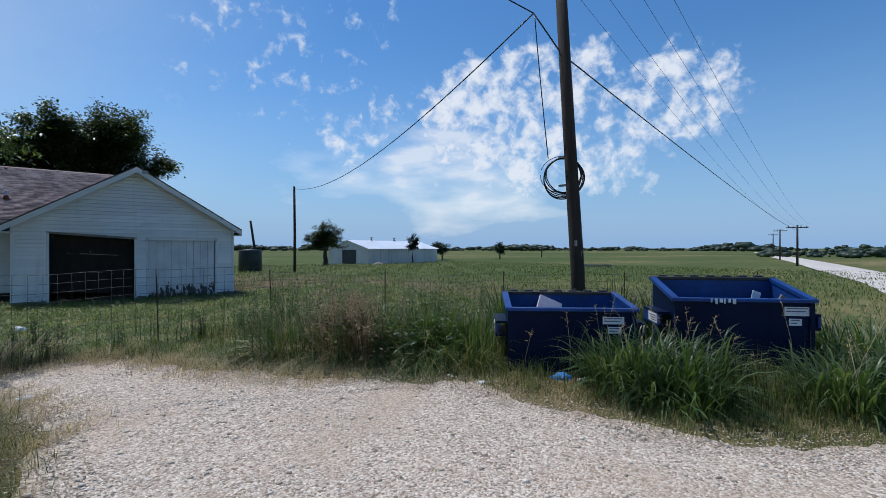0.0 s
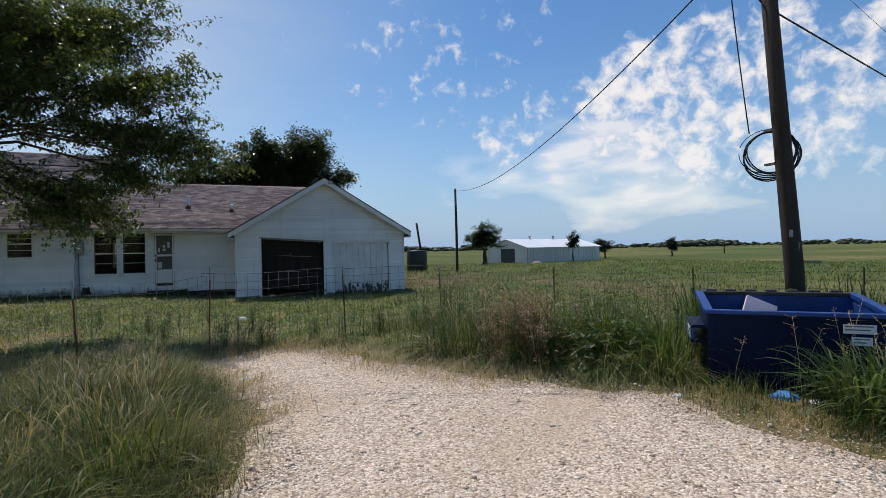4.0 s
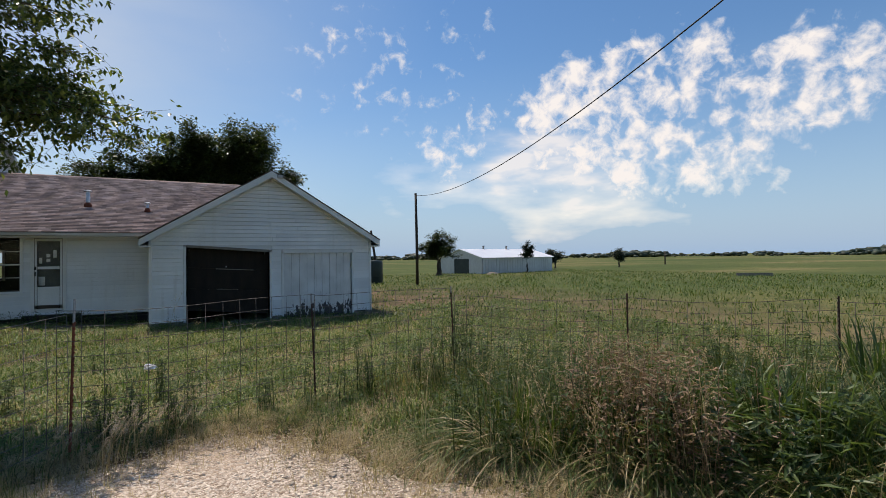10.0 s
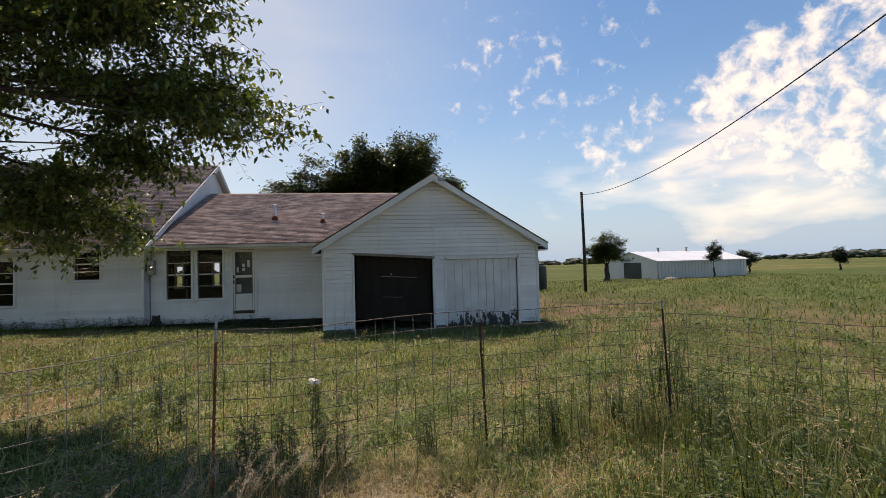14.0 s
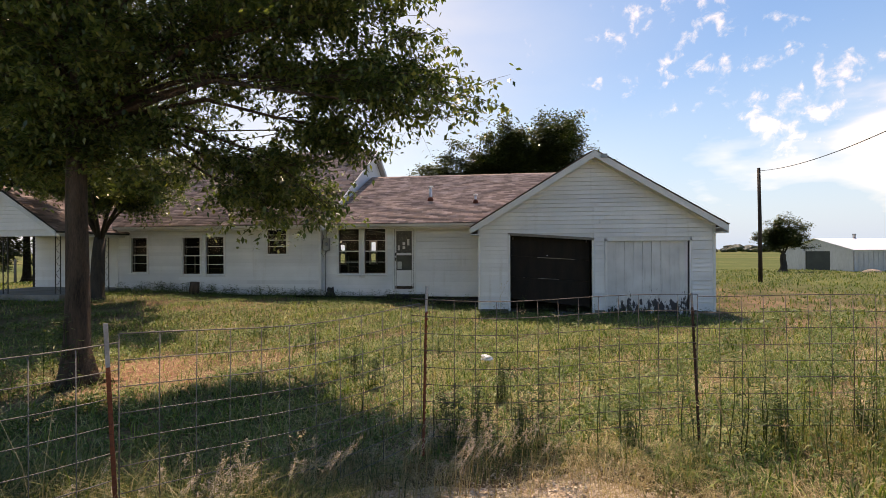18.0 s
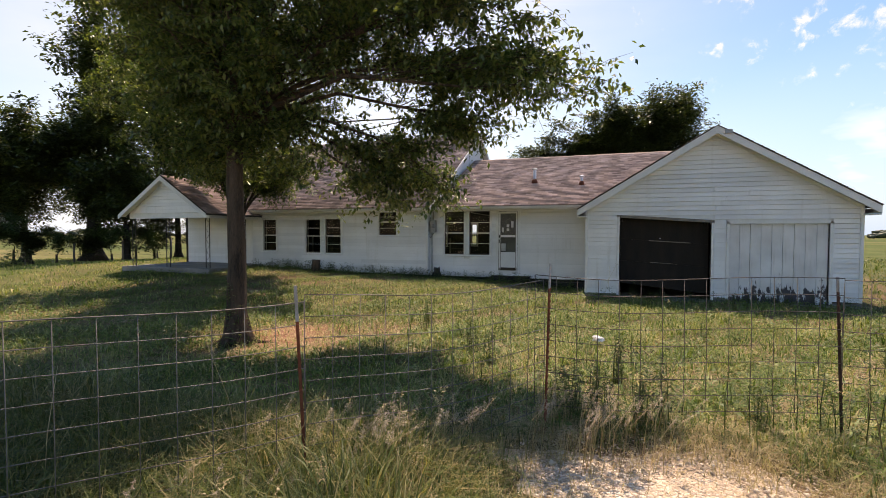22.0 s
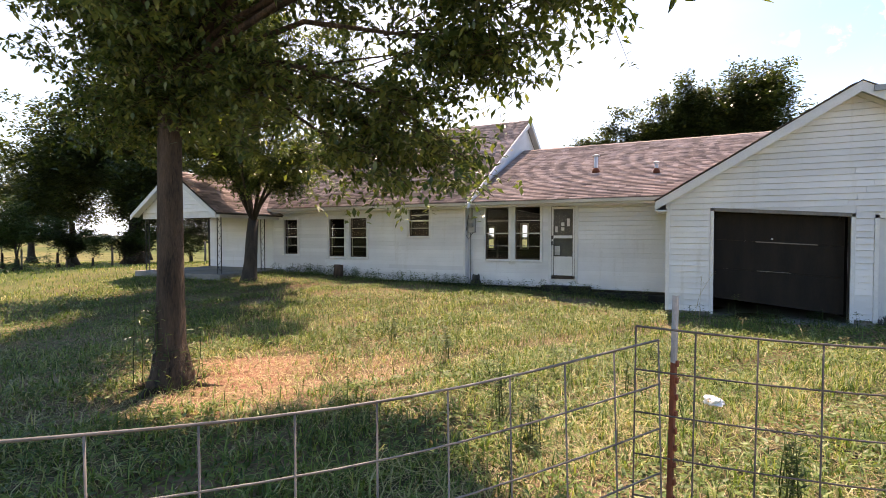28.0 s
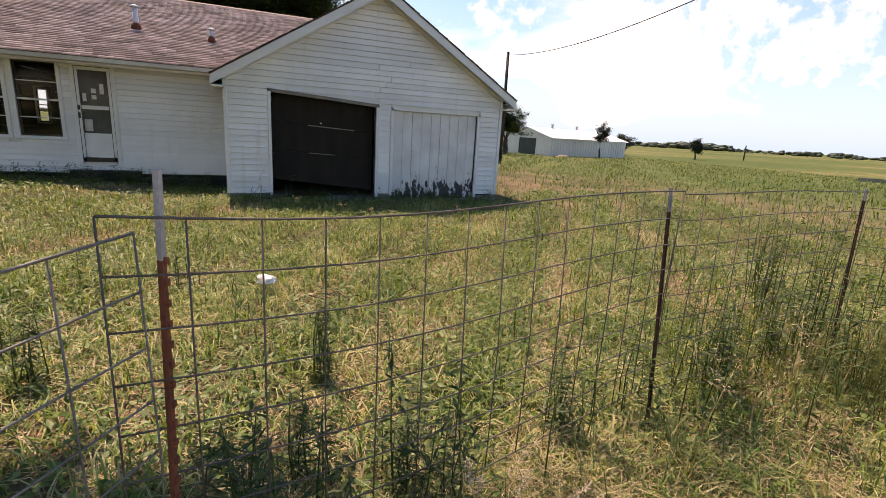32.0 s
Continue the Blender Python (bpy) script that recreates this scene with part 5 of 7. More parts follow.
def far_woods():
    gen = np.random.default_rng(5)
    V, T = [], []
    phi = (1 + 5 ** 0.5) / 2
    ico = np.array([(-1, phi, 0), (1, phi, 0), (-1, -phi, 0), (1, -phi, 0), (0, -1, phi), (0, 1, phi), (0, -1, -phi), (0, 1, -phi), (phi, 0, -1), (phi, 0, 1), (-phi, 0, -1), (-phi, 0, 1)], float)
    ico /= np.linalg.norm(ico[0])
    fc = [(0, 11, 5), (0, 5, 1), (0, 1, 7), (0, 7, 10), (0, 10, 11), (1, 5, 9), (5, 11, 4), (11, 10, 2), (10, 7, 6), (7, 1, 8), (3, 9, 4), (3, 4, 2), (3, 2, 6), (3, 6, 8), (3, 8, 9), (4, 9, 5), (2, 4, 11), (6, 2, 10), (8, 6, 7), (9, 8, 1)]
    for _ in range(2600):
        a = radians(gen.uniform(-95, 112))
        r = gen.uniform(420, 640)
        if 74 < math.degrees(a) < 112 and gen.uniform() < 0.7:
            r = gen.uniform(150, 260)
        wave = 0.6 + 0.55 * math.sin(a * 9.0) * math.sin(a * 23.0 + 1.0) + 0.35 * gen.uniform(-1, 1)
        h = max(1.0, 4.4 * wave) * (r / 520) * (1.0 if r > 300 else 1.25)
        c = np.array([1 + r * math.sin(a), -17 + r * math.cos(a), -0.7 + h * gen.uniform(0.2, 0.8)])
        p = ico * np.array([h * gen.uniform(0.7, 1.4), h * gen.uniform(0.7, 1.4), h * 0.55]) * gen.uniform(0.7, 1.25, (12, 1)) + c
        o = len(V)
        V += [tuple(q) for q in p]
        T += [tuple(i + o for i in f) for f in fc]
    ob = new("far_woods", fast_mesh("far_woods", V, [], T, LEAF_FAR))
    tagged(ob, "low dark line of woods along the horizon", "woods", kind="stuff")


far_woods()

# ---- barn, tank, poles out in the field ----
barn = thing("metal_barn", "long low barn of pale sheet metal with a bright roof", "barn", at=(36.6, 40.2, -0.75), turn=16.0)
BL, BW, BH, BR = 17.0, 8.5, 2.4, 3.6
part("wall", box(0, BL, 0, 0.1, 0, BH), BARNMETAL, barn, "pale metal long wall")
part("wall", box(0, BL, BW - 0.1, BW, 0, BH), BARNMETAL, barn)
part("wall", wall_core(0, BW, 0, 0.1, 0, BH, [(2.6, 5.6, 0, 2.2)]), BARNMETAL, barn, "gable end with a dark doorway").matrix_basis = pose(0.1, 0, 0, 0, 0, 90)
part("gable", prism([(0, BH), (BW, BH), (BW / 2, BR)], "x", 0.0, 0.1), BARNMETAL, barn)
part("wall", box(BL - 0.1, BL, 0.1, BW - 0.1, 0, BH), BARNMETAL, barn)
part("barn_door", box(0.06, 0.12, 2.6, 5.6, 0, 2.2), TANK, barn, "dark sliding barn door")
for s in (0, 1):
    ya, yb = (-0.25, BW / 2) if not s else (BW + 0.25, BW / 2)
    part("roof", prism([(ya, BH - 0.05), (yb, BR + 0.06), (yb, BR), (ya, BH - 0.11)], "x", -0.3, BL + 0.3), BARNROOF, barn, "bright sheet metal roof slope")
for i in range(1, 28):
    x = i * BL / 28
    part("wall_rib", box(x - 0.02, x + 0.02, -0.03, -0.002, 0, BH - 0.1), BARNMETAL, barn)
for x in (5.0, 10.5):
    tube("roof_vent", [(x, BW / 2, BR - 0.1), (x, BW / 2, BR + 0.4), (x, BW / 2, BR + 0.55)], [0.14, 0.14, 0.22], METAL, barn, 10)
hay = thing("dirt_heap", "low heap of pale earth beside the barn", "heap", at=(36.8, 38.0, -0.72))
heap_v = [(math.cos(a) * r * 1.6, math.sin(a) * r, h) for r, h in ((0.7, -0.2), (0.5, 0.2), (0.25, 0.36)) for a in [i * math.pi / 6 for i in range(12)]] + [(0, 0, 0.42)]
heap_f = [(j * 12 + i, j * 12 + (i + 1) % 12, (j + 1) * 12 + (i + 1) % 12, (j + 1) * 12 + i) for j in range(2) for i in range(12)] + [(24 + i, 24 + (i + 1) % 12, 36) for i in range(12)]
child("heap", mesh_data("heap", heap_v, heap_f, CARD), hay)

tank = thing("water_tank", "squat dark green tank beyond the garage", "tank", at=(13.6, 20.2, -0.2))
tube("shell", [(0, 0, 0), (0, 0, 0.05), (0, 0, 1.65), (0, 0, 1.75), (0, 0, 1.8)], [0.86, 0.9, 0.9, 0.88, 0.2], TANK, tank, 28)
for z in (0.5, 1.0, 1.45):
    tube("hoop", [(0, 0, z), (0, 0, z + 0.03)], [0.915, 0.915], TANK, tank, 28)
stub = thing("leaning_pole", "short dark pole leaning behind the tank", "pole", at=(14.4, 20.9, -0.2))
tube("shaft", [(0, 0, -0.2), (-0.25, 0, 2.0), (-0.55, 0.05, 4.2)], [0.11, 0.1, 0.09], POLE, stub, 10)
plank = thing("feed_trough", "weathered wooden trough lying out in the pasture", "trough", at=(52.0, 12.6, -0.7), turn=-42)
part("side", box(-1.6, 1.6, -0.25, -0.2, 0.1, 0.42), GREYWOOD, plank)
part("side", box(-1.6, 1.6, 0.2, 0.25, 0.1, 0.42), GREYWOOD, plank)
part("bottom", box(-1.6, 1.6, -0.2, 0.2, 0.1, 0.14), GREYWOOD, plank)
for x in (-1.4, 1.4):
    part("leg", box(x - 0.05, x + 0.05, -0.24, 0.24, -0.1, 0.1), GREYWOOD, plank)

ATTACH = (9.5, -13.86, 5.9)
TOP = Vector((9.42, -13.74, 9.6))
pole = thing("utility_pole", "tall dark creosoted utility pole with a coil of cable", "utility pole", at=(9.72, -14.2, -0.25))
B0 = Vector((9.72, -14.2, -0.25))
tube("shaft", [(0, 0, -0.1), (-0.035, 0.055, 1.5), (-0.135, 0.205, 4.5), tuple(TOP - B0)], [0.15, 0.145, 0.13, 0.11], POLE, pole, 20)
arm_d = Vector((-0.45, 0.89, 0)).normalized()
armc = TOP - B0 + Vector((0, 0, -0.35))
tube("crossarm", [armc - arm_d * 1.2, armc + arm_d * 1.2], 0.055, POLE, pole, 6)
for s in (-1.1, -0.4, 0.4, 1.1):
    p = armc + arm_d * s
    tube("insulator", [p, p + Vector((0, 0, 0.12)), p + Vector((0, 0, 0.2))], [0.03, 0.045, 0.03], METAL, pole, 8)
cc = Vector((9.66, -13.8, 3.3)) - B0
side_d = Vector((-0.55, 0.83, 0)).normalized()
for k in range(6):
    R, slip = 0.37 + 0.013 * k, rnd.uniform(-0.012, 0.012)
    ring = [cc + side_d * (slip + math.cos(a) * R) + Vector((0.012 * k - 0.03, 0.01 * k - 0.02 + 0.03 * math.sin(2 * a + k), math.sin(a) * R * 1.02 - 0.014 * k)) for a in np.linspace(0, 2 * math.pi, 34)]
    tube("cable_coil", ring, 0.013, CABLE, pole, 6)
ring = [cc + side_d * (0.08 + math.cos(a) * 0.45) + Vector((0.05, 0.0, math.sin(a) * 0.40 + 0.03)) for a in np.linspace(0.3, 2 * math.pi, 28)]
tube("cable_coil", ring, 0.008, CABLE, pole, 6)
for z in (3.1, 3.72):
    part("cable_bracket", box(-0.16, -0.09, 0.28, 0.46, z + 0.2, z + 0.24), METAL, pole)
part("ground_mould", box(-0.09, -0.05, -0.07, -0.03, 0.6, 1.9), GREYWOOD, pole)
part("pole_tag", box(-0.24, -0.18, -0.04, -0.01, 2.0, 2.12), METAL, pole)
J = Vector((8.95, -13.55, 6.72))
FARP = Vector((79.0, -0.5, 4.1))
wires = thing("overhead_cable", "black service cable slung between the poles", "cable")
tube("cable", sag(FARP, ATTACH, 0.35, 40) + [J], 0.017, CABLE, wires, 5)
tube("cable", sag(J, (-6.0, -4.0, 15.0), 0.0, 4), 0.014, CABLE, wires, 5)
tube("cable", sag(J, (15.53, 15.68, 6.3), 1.15, 44), 0.016, CABLE, wires, 5)
dr = thing("drop_cable", "thin black cable hanging down to the coil", "cable")
tube("cable", sag((9.05, -13.5, 6.7), (9.45, -13.55, 3.68), 0.1, 16), 0.012, CABLE, dr, 5)
for s in (-1.1, -0.4, 0.4, 1.1):
    pw2 = thing("power_line", "thin bare power line running to the far poles", "power line")
    a = B0 + armc + arm_d * s + Vector((0, 0, 0.2))
    tube("conductor", sag(a, (79.2 - 0.4 * s, -0.6 + 1.1 * s, 4.9), 1.2, 30), 0.007, CABLE, pw2, 4)

thin = thing("service_pole", "thin dark bare pole standing in the pasture", "utility pole", at=(15.55, 15.7, -0.25))
tube("shaft", [(0, 0, -0.1), (0, 0, 3.2), (-0.05, 0, 6.72)], [0.115, 0.1, 0.085], POLE, thin, 12)
tube("cable", [(-0.06, -0.11, 6.45), (-0.16, -0.14, 5.4), (-0.12, -0.12, 4.6)], 0.012, CABLE, thin, 5)
for k, (x, y, h) in enumerate(((79.0, -0.6, 5.6), (118.0, 12.2, 6.4), (160.0, 25.5, 6.6), (100.0, 60.0, 3.2))):
    fp = thing("far_utility_pole", "distant dark utility pole with a crossarm", "utility pole", "poles along the road", at=(x, y, -0.75))
    tube("shaft", [(0, 0, 0), (0, 0, h)], [0.15, 0.11], POLE, fp, 8)
    if k < 3:
        tube("crossarm", [(-0.4, 1.15, h - 0.35), (0.4, -1.15, h - 0.35)], 0.07, POLE, fp, 5)
        for s in (-0.9, -0.35, 0.35, 0.9):
            tube("insulator", [(-0.36 * s, 1.05 * s, h - 0.3), (-0.36 * s, 1.05 * s, h - 0.05)], 0.045, METAL, fp, 5)

# ---- skips ----
def skip(at, turn, w, d, zf, zb, label, holds):
    """Open steel skip: walls with thickness, rim, corner ribs, fork pockets."""
    t = thing("dumpster", label, "dumpster", "blue skips by the drive", at=at, turn=turn)
    th = 0.03
    # outer panels use the shaded blue, insides and rims the lit copy
    part("front_wall", box(0, w, 0, th, 0, zf), BLUE, t, "front panel in the shaded tone of the blue")
    part("back_wall", box(0, w, d - th, d, 0, zb), BLUE_LIT, t)
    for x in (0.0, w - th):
        part("side_wall", prism([(th, 0), (d - th, 0), (d - th, zb), (th, zf)], "x", x, x + th), BLUE_LIT if x else BLUE, t)
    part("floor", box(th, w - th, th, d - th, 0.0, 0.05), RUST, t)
    part("front_rim", box(-0.05, w + 0.05, -0.05, th + 0.02, zf, zf + 0.055, 0.008), BLUE_LIT, t)
    part("back_rim", box(-0.05, w + 0.05, d - th - 0.02, d + 0.05, zb, zb + 0.055, 0.008), IRON, t, "dark hinge rail along the back")
    for x in (-0.05, w - th - 0.02):
        part("side_rim", prism([(-0.02, zf + 0.003), (d + 0.02, zb + 0.003), (d + 0.02, zb + 0.058), (-0.02, zf + 0.058)], "x", x, x + th + 0.07), BLUE_LIT, t)
    for x in np.linspace(0.1, w - 0.25, 7):
        part("hinge_lug", box(x, x + 0.14, d + 0.0, d + 0.07, zb + 0.02, zb + 0.085, 0.01), IRON, t)
    for x in (-0.012, w - 0.05):
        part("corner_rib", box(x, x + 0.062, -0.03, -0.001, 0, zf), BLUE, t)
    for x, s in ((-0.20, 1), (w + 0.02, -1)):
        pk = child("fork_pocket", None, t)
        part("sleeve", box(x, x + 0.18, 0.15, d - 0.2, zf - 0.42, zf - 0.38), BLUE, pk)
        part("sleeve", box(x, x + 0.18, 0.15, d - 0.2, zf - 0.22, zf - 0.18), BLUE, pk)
        part("sleeve", box(x if s > 0 else x + 0.14, x + 0.04 if s > 0 else x + 0.18, 0.15, d - 0.2, zf - 0.38, zf - 0.22), BLUE_LIT, pk)
        if s > 0:
            part("label_plate", box(x - 0.004, x - 0.0005, 0.2, 0.62, zf - 0.36, zf - 0.22), WHITE, pk, "white worded plate")
            for q in range(3):
                part("print_line", box(x - 0.007, x - 0.0045, 0.24, 0.56 - 0.05 * q, zf - 0.265 - 0.035 * q, zf - 0.25 - 0.035 * q), INK, pk)
    for px, pz, pw_, ph in holds:
        pl = child("label_plate", None, t, "white printed sticker")
        part("sheet", box(px, px + pw_, -0.004, -0.0005, pz, pz + ph), WHITE, pl)
        for q in range(max(1, int(ph / 0.045))):
            part("print_line", box(px + 0.02, px + pw_ - 0.03 - 0.03 * (q % 2), -0.007, -0.0045, pz + ph - 0.03 - q * 0.042, pz + ph - 0.015 - q * 0.042), INK, pl)
    return t


SKIP_TURN = -43.8
s1 = skip((6.46, -15.15, -0.25), SKIP_TURN, 1.9, 1.2, 0.99, 1.13, "dark blue open steel dumpster half hidden by weeds", ((1.42, 0.80, 0.32, 0.11), (1.5, 0.66, 0.2, 0.1)))
s2 = skip((8.17, -16.91, -0.25), SKIP_TURN - 3, 1.88, 1.1, 1.17, 1.42, "taller dark blue open steel dumpster beside the road", ((1.50, 0.98, 0.34, 0.13), (1.56, 0.84, 0.17, 0.1)))
for k in range(6):
    part("scratch_mark", box(0.48 + k * 0.06, 0.50 + k * 0.06 + 0.012 * (k % 3), -0.056, -0.051, 1.165 - 0.02 * (k % 2), 1.22), WHITE, s2, "scraped white paint marks")


def loose_slab(name, label, category, m, w, h, th, material):
    t = thing(name, label, category)
    t.matrix_basis = m
    part("sheet", box(-w / 2, w / 2, -th / 2, th / 2, 0, h, 0.004), material, t)
    return t


def skip_point(at, turn, x, y, z):
    return Matrix.Translation(at) @ pose(0, 0, 0, 0, 0, turn) @ Vector((x, y, z))


p = skip_point((6.46, -15.15, -0.25), SKIP_TURN, 0.62, 0.78, 0.56)
loose_slab("pink_board", "pale pink board sticking out of the dumpster", "board", Matrix.Translation(p) @ pose(0, 0, 0, -30, 24, SKIP_TURN + 6), 0.42, 0.62, 0.05, PINKBOARD)
p = skip_point((8.17, -16.91, -0.25), SKIP_TURN - 3, 1.62, 0.35, 0.93)
loose_slab("cardboard_flap", "brown cardboard corner sticking out of the dumpster", "cardboard", Matrix.Translation(p) @ pose(0, 0, 0, -12, 38, SKIP_TURN), 0.3, 0.3, 0.02, CARD)
p = skip_point((8.17, -16.91, -0.25), SKIP_TURN - 3, 1.5, 0.85, 1.05)
loose_slab("white_sheet", "white sheet of scrap in the dumpster", "scrap", Matrix.Translation(p) @ pose(0, 0, 0, -15, 20, SKIP_TURN), 0.14, 0.22, 0.01, WHITE)


def crumple(name, label, category, at, size, material, seed, flat=0.5):
    gen = np.random.default_rng(seed)
    bm = bmesh.new()
    bmesh.ops.create_icosphere(bm, subdivisions=3, radius=1.0)
    for v in bm.verts:
        n1 = noise.noise(v.co * 1.7 + Vector((seed, 0, 0)))
        n2 = noise.noise(v.co * 4.5 + Vector((0, seed, 0)))
        v.co *= 0.75 + 0.45 * n1 + 0.28 * n2
        v.co.z = max(-0.15, v.co.z * flat)
        v.co = Vector((v.co.x * size[0], v.co.y * size[1], v.co.z * size[2]))
    me = bpy.data.meshes.new(name)
    bm.to_mesh(me)
    bm.free()
    me.materials.append(material)
    ob = new(name, me)
    ob.location = at
    return tagged(ob, label, category)


crumple("plastic_wrapper", "crumpled light blue plastic at the foot of the dumpster", "litter", (6.72, -15.95, -0.17), (0.24, 0.15, 0.13), BLUECLOTH, 3)
crumple("paper_scrap", "white paper scrap beside the blue plastic", "litter", (6.9, -16.2, -0.18), (0.13, 0.08, 0.06), WHITE, 5)
crumple("paper_scrap", "crumpled white paper on the gravel", "litter", (5.62, -15.42, -0.17), (0.09, 0.07, 0.07), WHITE, 7)
crumple("paper_cup", "flattened white cup on the gravel edge", "litter", (0.73, -12.32, -0.16), (0.10, 0.06, 0.05), WHITE, 8)
crumple("white_rag", "crumpled white rag lying in the yard grass", "litter", (0.46, -6.45, -0.05), (0.12, 0.10, 0.11), WHITE, 9, 0.8)
crumple("dark_bucket", "dark crumpled bag against the house wall", "litter", (-5.2, 1.45, 0.22), (0.2, 0.2, 0.34), IRON, 12, 1.0)
stump = thing("log_stump", "short cut log standing by the house wall", "stump", at=(-9.9, 0.9, 0.28))
tube("log", [(0, 0, -0.1), (0.02, 0, 0.2), (0.03, 0.01, 0.42)], [0.17, 0.155, 0.15], BARK, stump, 14)

# ---- fence ----
POSTS = [(-2.75, -13.6), (-1.42, -11.88), (0.03, -10.12), (2.6, -9.52), (4.88, -9.3), (6.75, -11.15), (8.72, -12.9), (10.6, -14.7), (12.6, -16.6)]


def t_post(i, x, y, top, tip, material, leanx=0.0, leany=0.0):
    z = float(land(x, y))
    t = thing("fence_post", "steel fence post with a white painted tip" if tip else "dark rusty steel fence post", "fence post", "posts of the wire fence", at=(x, y, z))
    t.matrix_basis = pose(x, y, z, leanx, leany, 35 * i)
    h = top - z
    zt = h - tip
    for nm, a, b, mat in (("shaft", -0.3, zt, material), ("tip", zt, h, POSTWHITE)):
        if b - a < 0.01:
            continue
        bm = add_box(bmesh.new(), -0.011, 0.011, -0.004, 0.004, a, b)
        add_box(bm, -0.004, 0.004, 0.0042, 0.014, a, b)
        part(nm, bm, mat, t)
    for k in range(int(zt / 0.06)):
        part("stud", box(-0.007, 0.007, -0.013, -0.0045, 0.06 * k + 0.05, 0.06 * k + 0.07), material, t)
    return t


t_post(0, *POSTS[0], 1.3, 0.12, RUST)
t_post(1, *POSTS[1], 1.33, 0.25, RUST, 0, -2.5)
t_post(2, *POSTS[2], 1.41, 0.24, RUST, 0, 3.0)
t_post(3, *POSTS[3], 1.31, 0.14, POSTDARK, 0, 4.0)
t_post(4, *POSTS[4], 1.31, 0.10, POSTDARK, 0, 2.0)
t_post(5, *POSTS[5], 1.22, 0.0, POSTDARK)
t_post(6, *POSTS[6], 1.20, 0.0, POSTDARK)
t_post(7, *POSTS[7], 1.2, 0.0, POSTDARK)
t_post(8, *POSTS[8], 1.2, 0.0, POSTDARK)

for k, (a, b) in enumerate(zip(POSTS, POSTS[1:])):
    fence = thing("wire_fence", "square mesh wire fence stretched between steel posts", "fence", "spans of the wire fence")
    a, b = Vector((*a, 0)), Vector((*b, 0))
    Lf = (b - a).length
    d = (b - a).normalized()
    nrm = Vector((-d.y, d.x, 0)) * 0.03
    mat = WIRENEW if k in (0, 1) else WIRE
    rows = 9 if k < 4 else 7
    topz = (1.23, 1.24, 1.30, 1.30)[k] if k < 4 else 1.14

    def wave(s, z):
        return nrm * (1 + 0.6 * math.sin(s * 1.9 + k) * math.sin(z * 3.0)) + Vector((0, 0, 0.022 * math.sin(s * 2.3 + k * 1.7) - 0.03 * math.sin(math.pi * s / Lf)))

    near = k in (1, 2, 3)
    r = 0.0033 if near else 0.0032
    ext = 0.10 if k == 2 else 0.0
    for i in range(rows):
        z = topz - 0.155 * i
        pts = []
        for j in range(13):
            s = -ext + (Lf + ext) * j / 12
            pts.append(a + d * s + Vector((0, 0, z)) + wave(s, z))
        tube("wire", pts, r * (1.25 if i == 0 else 1.0), mat, fence, 5)
    n = int(round(Lf / 0.205))
    for j in range(n + 1 + (1 if ext else 0)):
        s = -ext + (Lf + ext) * j / (n + (1 if ext else 0))
        pts = [a + d * s + Vector((0, 0, z)) + wave(s, z) for z in (topz, topz - 0.155 * (rows - 1) * 0.5, topz - 0.155 * (rows - 1))]
        tube("stay_wire", pts, r * 0.92, mat, fence, 5)
# old field fence on the far side of the yard
for k in range(22):
    x, y = -58 + 2.6 * k, -6.5 + 1.05 * k
    fp = thing("field_post", "distant grey wooden field fence post", "fence post", "posts of the field fence", at=(x, y, float(land(x, y))))
    tube("post", [(0, 0, -0.2), (0, 0, 1.25)], [0.06, 0.05], GREYWOOD, fp, 6)
ff = thing("field_fence", "distant strands of field fence wire", "fence")
for z in (0.4, 0.8, 1.15):
    tube("wire", [(-58, -6.5, z), (-29, 5.2, z), (-3.4, 15.5, z)], 0.008, WIRE, ff, 4)

# ---- grass and weeds ----
def blade_mesh(name, P, h, w, lean, material, gen, curl=0.3):
    n = len(P)
    a = gen.uniform(0, 2 * np.pi, n)
    d = np.stack([np.cos(a), np.sin(a), np.zeros(n)], -1)
    s = np.stack([-np.sin(a), np.cos(a), np.zeros(n)], -1) * (w / 2)[:, None]
    z = np.array([0, 0, 1.0])
    H, Ln = h[:, None], lean[:, None]
    b = P - z * 0.02
    m1 = b + d * H * Ln * 0.25 + z * H * 0.55
    tip = b + d * H * Ln * (0.8 + curl) + z * H * (1.0 - 0.45 * np.clip(Ln, 0, 1.4) * (0.5 + curl))
    v = np.stack([b - s, b + s, m1 + s * 0.8, m1 - s * 0.8, tip], 1).reshape(-1, 3)
    o = np.arange(n) * 5
    return fast_mesh(name, v, np.stack([o, o + 1, o + 2, o + 3], -1), np.stack([o + 3, o + 2, o + 4], -1), material)


